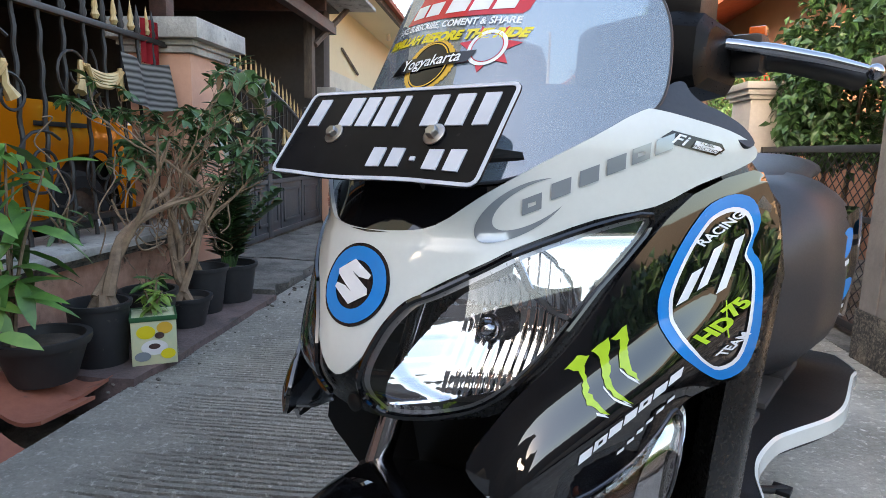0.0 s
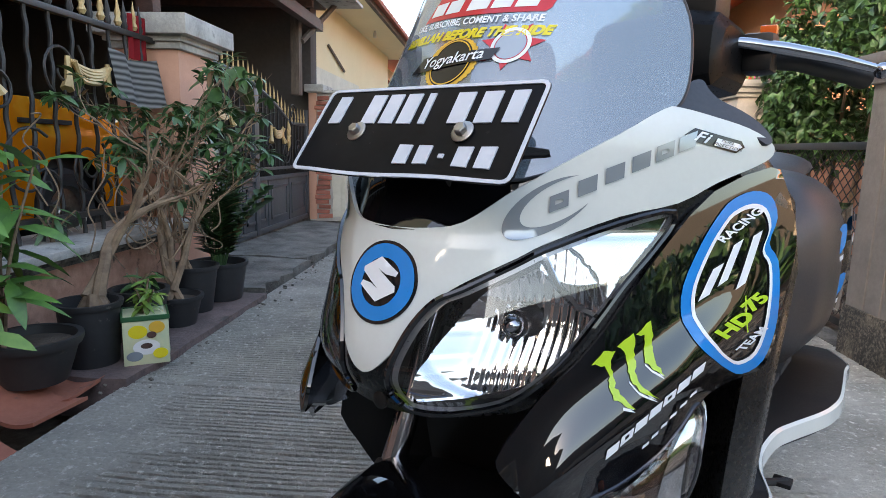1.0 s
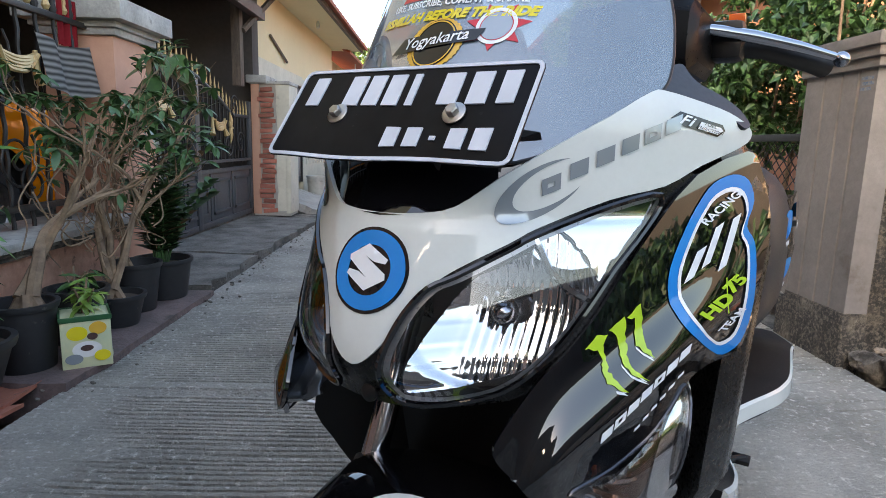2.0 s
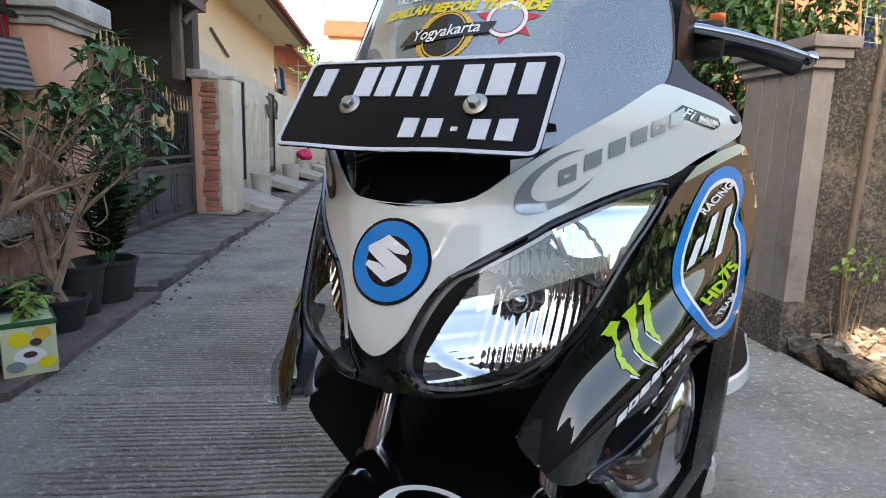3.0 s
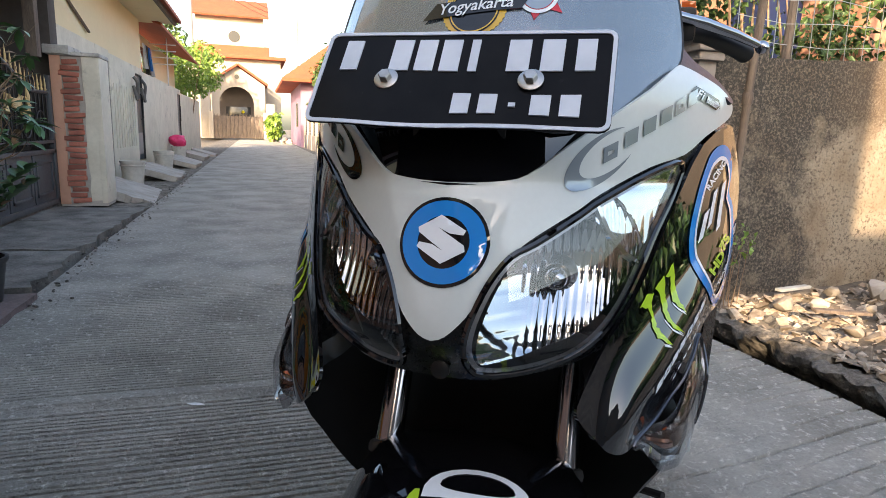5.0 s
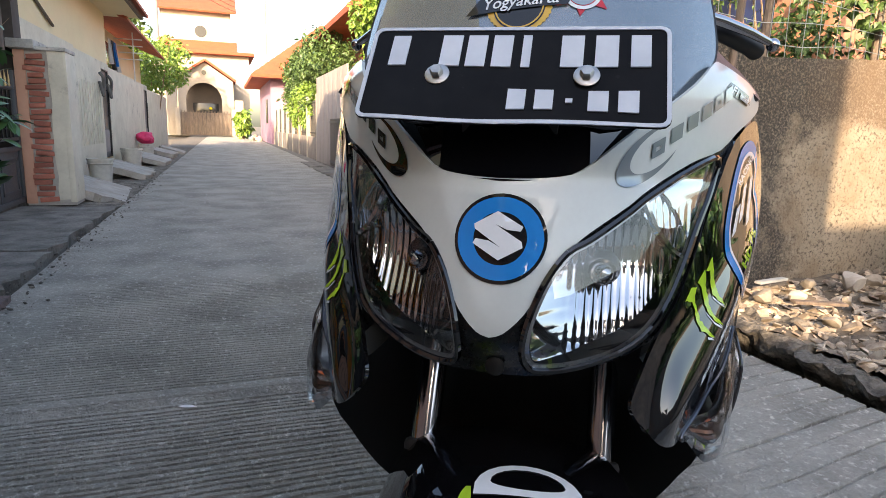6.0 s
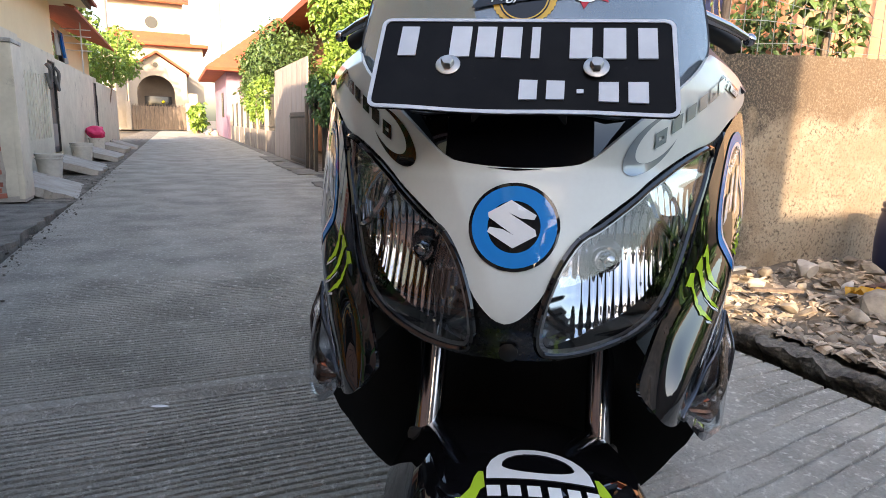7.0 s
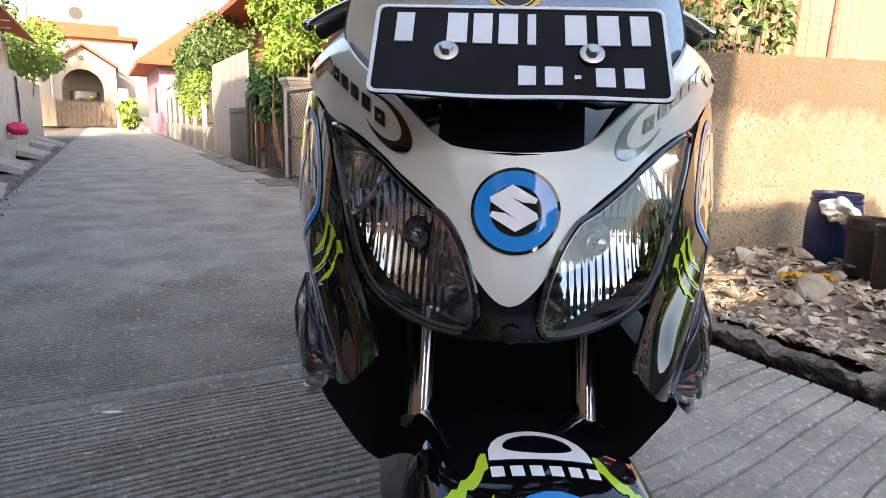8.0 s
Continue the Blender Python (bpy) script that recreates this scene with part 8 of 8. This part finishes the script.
def zz_plant(x, y, z, seed):
    rng = random.Random(seed)
    t = thing("potted_plant", "potted plant with upright stems of dark paired leaflets", "plant", (x, y, z))
    lf, dr = bmesh.new(), bmesh.new()
    for s in range(18):
        bm = bmesh.new()
        a = rng.uniform(0, 2 * math.pi)
        lean = rng.uniform(0.05, 0.30)
        hh = rng.uniform(0.36, 0.66)
        line = smooth_line([(0.03 * math.cos(a), 0.03 * math.sin(a), 0), (lean * 0.4 * math.cos(a), lean * 0.4 * math.sin(a), hh * 0.6), (lean * math.cos(a), lean * math.sin(a), hh)], 7, False)
        tube(bm, line, [0.007 * (1 - 0.7 * i / len(line)) for i in range(len(line))], 5)
        part("stem", bm, M["leaf"], t)
        for i, p in enumerate(line[3:]):
            for sd in (1, -1):
                m = Matrix.Translation(p) @ Euler((0, -0.5, a + sd * 1.3 + rng.uniform(-0.3, 0.3))).to_matrix().to_4x4()
                leaf_shape(lf if rng.random() < 0.95 else dr, m, rng.uniform(0.09, 0.14), rng.uniform(0.042, 0.060), 0.2, 0.15)
    part("foliage", lf, M["leaf"], t)
    part("dry_foliage", dr, M["leaf_dry"], t)


def bush(name, label, x0, x1, y0, y1, z0, z1, n, size, key, seed, category="shrub", trunk=None, gaps=0.45):
    """A ragged mass of leaves inside a box, on some limbs, thinned by noise so that it has gaps and an uneven outline."""
    rng = random.Random(seed)
    t = thing(name, label, category, ((x0 + x1) / 2, (y0 + y1) / 2, 0))
    c = Vector(((x0 + x1) / 2, (y0 + y1) / 2, 0))
    half = Vector(((x1 - x0) / 2, (y1 - y0) / 2, (z1 - z0) / 2))
    mid = Vector((0, 0, (z0 + z1) / 2))
    base = trunk if trunk is not None else 0.0
    for k in range(7):
        e = mid + Vector((half.x * rng.uniform(-0.7, 0.7), half.y * rng.uniform(-0.8, 0.8), half.z * rng.uniform(0.0, 0.8)))
        s = Vector((e.x * 0.15, e.y * (0.15 if trunk is not None else 0.8), base))
        r = (0.015 + 0.012 * half.z) * min(1.0, half.z / 0.6)
        bm = bmesh.new()
        tube(bm, smooth_line([tuple(s), tuple(s.lerp(e, 0.5) + Vector((rng.uniform(-1, 1), rng.uniform(-1, 1), 0)) * min(0.1, 0.2 * half.z)), tuple(e)], 4, False), [r * (1 - 0.8 * i / 8) for i in range(9)], 6)
        part("limb", bm, M["bark"], t)
    verts, faces = [], []
    made = 0
    while made < n:
        p = Vector((rng.uniform(-1, 1), rng.uniform(-1, 1), rng.uniform(-1, 1)))
        q = mid + Vector((p.x * half.x, p.y * half.y, p.z * half.z))
        edge = (abs(p.x) ** 2.5 + abs(p.y) ** 2.5 + abs(p.z) ** 2.5) ** (1 / 2.5)
        if edge > 0.85 + 0.5 * noise.noise(q * 1.6 + Vector((seed, 0, 0))):
            continue
        if noise.noise(q * 3.0 + Vector((0, seed, 0))) < gaps - 0.6 or edge < 0.35:
            continue
        s = size * rng.uniform(0.6, 1.3)
        m = Matrix.Translation(q) @ Euler((rng.uniform(-1.0, 1.0), rng.uniform(-0.2, 1.2), rng.uniform(0, 6.28))).to_matrix().to_4x4()
        i = len(verts)
        verts += [tuple(m @ Vector(v)) for v in ((0, 0, 0), (s * 0.45, s * 0.30, s * 0.08), (s, 0, -s * 0.2), (s * 0.45, -s * 0.30, s * 0.08), (s * 0.5, 0, -0.02 * s))]
        faces += [(i, i + 4, i + 1), (i + 1, i + 4, i + 2), (i, i + 3, i + 4), (i + 3, i + 2, i + 4)]
        made += 1
    me = bpy.data.meshes.new("crown")
    me.from_pydata(verts, [], faces)
    me.materials.append(M[key])
    ob = new("crown", me)
    ob.parent = t
    return t


M["tin_cream"] = mat("tin_cream", (0.62, 0.60, 0.36), (0.45, 0.52, 0.34), rough=0.35, grain=40, blotch=9, mix=0.7)
M["tin_green"] = mat("tin_green", (0.02, 0.10, 0.035), (0.015, 0.07, 0.025), rough=0.35, grain=40, blotch=9, mix=0.5)
left_pots()
desert_rose(-1.47, 2.32, 0.25, 3, 0.86, "potted shrub with a swollen pale trunk and bare twisting twigs", 0.036, 0.8, (0.0, 0.95), 2, 2, 3, 0.4)
desert_rose(-1.44, 2.86, 0.15, 9, 1.15, "old potted shrub with knotted roots and tangled branches", 0.028, 1.5, (-0.05, 0.08), 4, 4, 26, 0.55)
desert_rose(-1.50, 3.12, 0.22, 14, 1.0, "potted shrub of thin branches with small leaf tufts", 0.016, 1.1, (-0.07, 0.0), 3, 4, 6, 0.3)
big_leaf(-1.55, 3.05, 0.22, 5)
zz_plant(-1.45, 3.40, 0.2, 21)
long_leaf(-1.52, 1.90, 0.19, 6, 76, 0.76, "leaf_mid", 0.15, (0.14, 0.24), (0.035, 0.055))
long_leaf(-1.52, 1.80, 0.3, 16, 16, 0.36, "leaf_light", 0.12, (0.10, 0.15), (0.05, 0.07))
long_leaf(-1.36, 1.50, 0.02, 26, 20, 0.36, "leaf_light", 0.10, (0.08, 0.13), (0.04, 0.06), "small seedling with light green leaves")
long_leaf(-1.285, 2.36, 0.2, 36, 60, 0.15, "leaf_light", 0.10, (0.05, 0.10), (0.014, 0.024), "small leafy herb growing in the tin")
long_leaf(-1.46, 2.60, 0.22, 46, 24, 0.14, "leaf", 0.08, (0.06, 0.1), (0.02, 0.03), "small dark leafed plant in a black pot")
long_leaf(-1.85, 2.6, 0.46, 56, 24, 0.18, "leaf", 0.12, (0.06, 0.12), (0.015, 0.025), "weeds growing on the coping")
bush("climber", "leafy climber over the mesh fence by the grooved pillar", 2.0, 2.75, 3.0, 5.3, 0.55, 2.35, 8500, 0.072, "leaf", 2, gaps=0.46)
bush("climber", "dark climber hanging on the mesh gate", 2.15, 2.7, 5.3, 7.6, 0.9, 2.0, 3000, 0.055, "leaf", 22, gaps=0.46)
bush("garden_bush", "tall lime green bush leaning over the lane", 1.85, 3.0, 9.0, 11.6, 1.35, 3.5, 7500, 0.095, "leaf_light", 4, gaps=0.46)
bush("garden_bush", "dark lower bush hanging over the gate", 1.88, 2.6, 9.5, 11.3, 0.80, 1.75, 3000, 0.09, "leaf", 44, gaps=0.46)
bush("shrub", "tall feathery shrub behind the low fence", 1.95, 3.6, 16.2, 28.0, 0.9, 3.9, 12500, 0.15, "leaf_sun", 6, gaps=0.46)
bush("shrub", "bright shrub growing through the low fence", 1.95, 2.6, 17.5, 24.0, 0.8, 2.3, 3600, 0.12, "leaf_light", 66, gaps=0.46)
bush("street_tree", "green tree behind the white wall along the lane", -4.0, -1.2, 21.5, 27.5, 1.9, 4.0, 3600, 0.17, "leaf_light", 7, "tree", 0.0, 0.46)
bush("far_tree", "tree beside the house that closes the lane", -7.5, -4.0, 38, 46, 1.5, 7.5, 3000, 0.4, "leaf_sun", 8, "tree", 0.0, 0.42)
bush("far_palm", "clump of yellow green leaves by the far gate", 0.5, 1.5, 40.5, 42.5, 0.0, 1.9, 700, 0.35, "leaf_light", 18, "shrub", 0.0, 0.35)
bush("wall_bush", "dry tangled bush behind the rough wall", 2.2, 3.7, 2.8, 3.7, 1.1, 2.3, 2600, 0.05, "leaf_sun", 9, gaps=0.5)
bush("wall_bush", "leafy weeds on top of the rough wall", 3.1, 3.9, 2.66, 2.9, 1.3, 1.85, 260, 0.075, "leaf_sun", 19, gaps=0.44)
# unseen hedge, added so the black fairing reflects something dark
bush("yard_hedge", "unseen dark hedge added to darken the fairing's reflections", 5.2, 7.4, -3.8, 1.8, 0.0, 1.3, 2000, 0.26, "leaf", 83, "hedge", gaps=0.3)
bush("foot_weed", "light weed at the foot of the rusty pipe", 1.96, 2.26, 2.40, 2.55, 0.26, 0.55, 55, 0.034, "leaf_light", 39, gaps=0.5)


def poles():
    bm = bmesh.new()
    tube(bm, [(-2.74, 30, 0), (-2.74, 30, 8.5)], [0.13, 0.09], 12)
    solid("utility_pole", bm, M["far_white"], "pale concrete utility pole beyond the trees", "pole")
    bm = bmesh.new()
    tube(bm, [(2.6, 43, 0), (2.6, 43, 9)], [0.13, 0.09], 12)
    solid("utility_pole", bm, M["far_white"], "pale concrete utility pole near the lilac house", "pole")
    bm = bmesh.new()
    for k in range(3):
        tube(bm, [(-2.74 + (2.6 + 2.74) * i / 12, 30 + 13 * i / 12, 7.6 + 0.25 * k - 0.5 * math.sin(math.pi * i / 12)) for i in range(13)], 0.012, 4, False)
    solid("cable", bm, M["rubber"], "thin black overhead cables between the poles", "cable")
    for i, (x, y, r) in enumerate(((1.55, 37.5, 0.28), (1.7, 36.6, 0.22), (1.5, 38.6, 0.25))):
        ob = new("stone", stone_mesh("stone", r, 70 + i, M["far_white"], 0.9))
        ob.matrix_world = Matrix.Translation((x, y, r * 0.5))
        tagged(ob, "whitewashed boulder at the edge of the lane", "stone", "white boulders")
    bm = bmesh.new()
    leaf_shape(bm, pose(-0.307, 2.063, 0.006, 0, 0, 160), 0.06, 0.02, 0.1, 0.0)
    solid("fallen_leaf", bm, M["cloth_white"], "pale dry leaf lying on the concrete", "leaf")


poles()
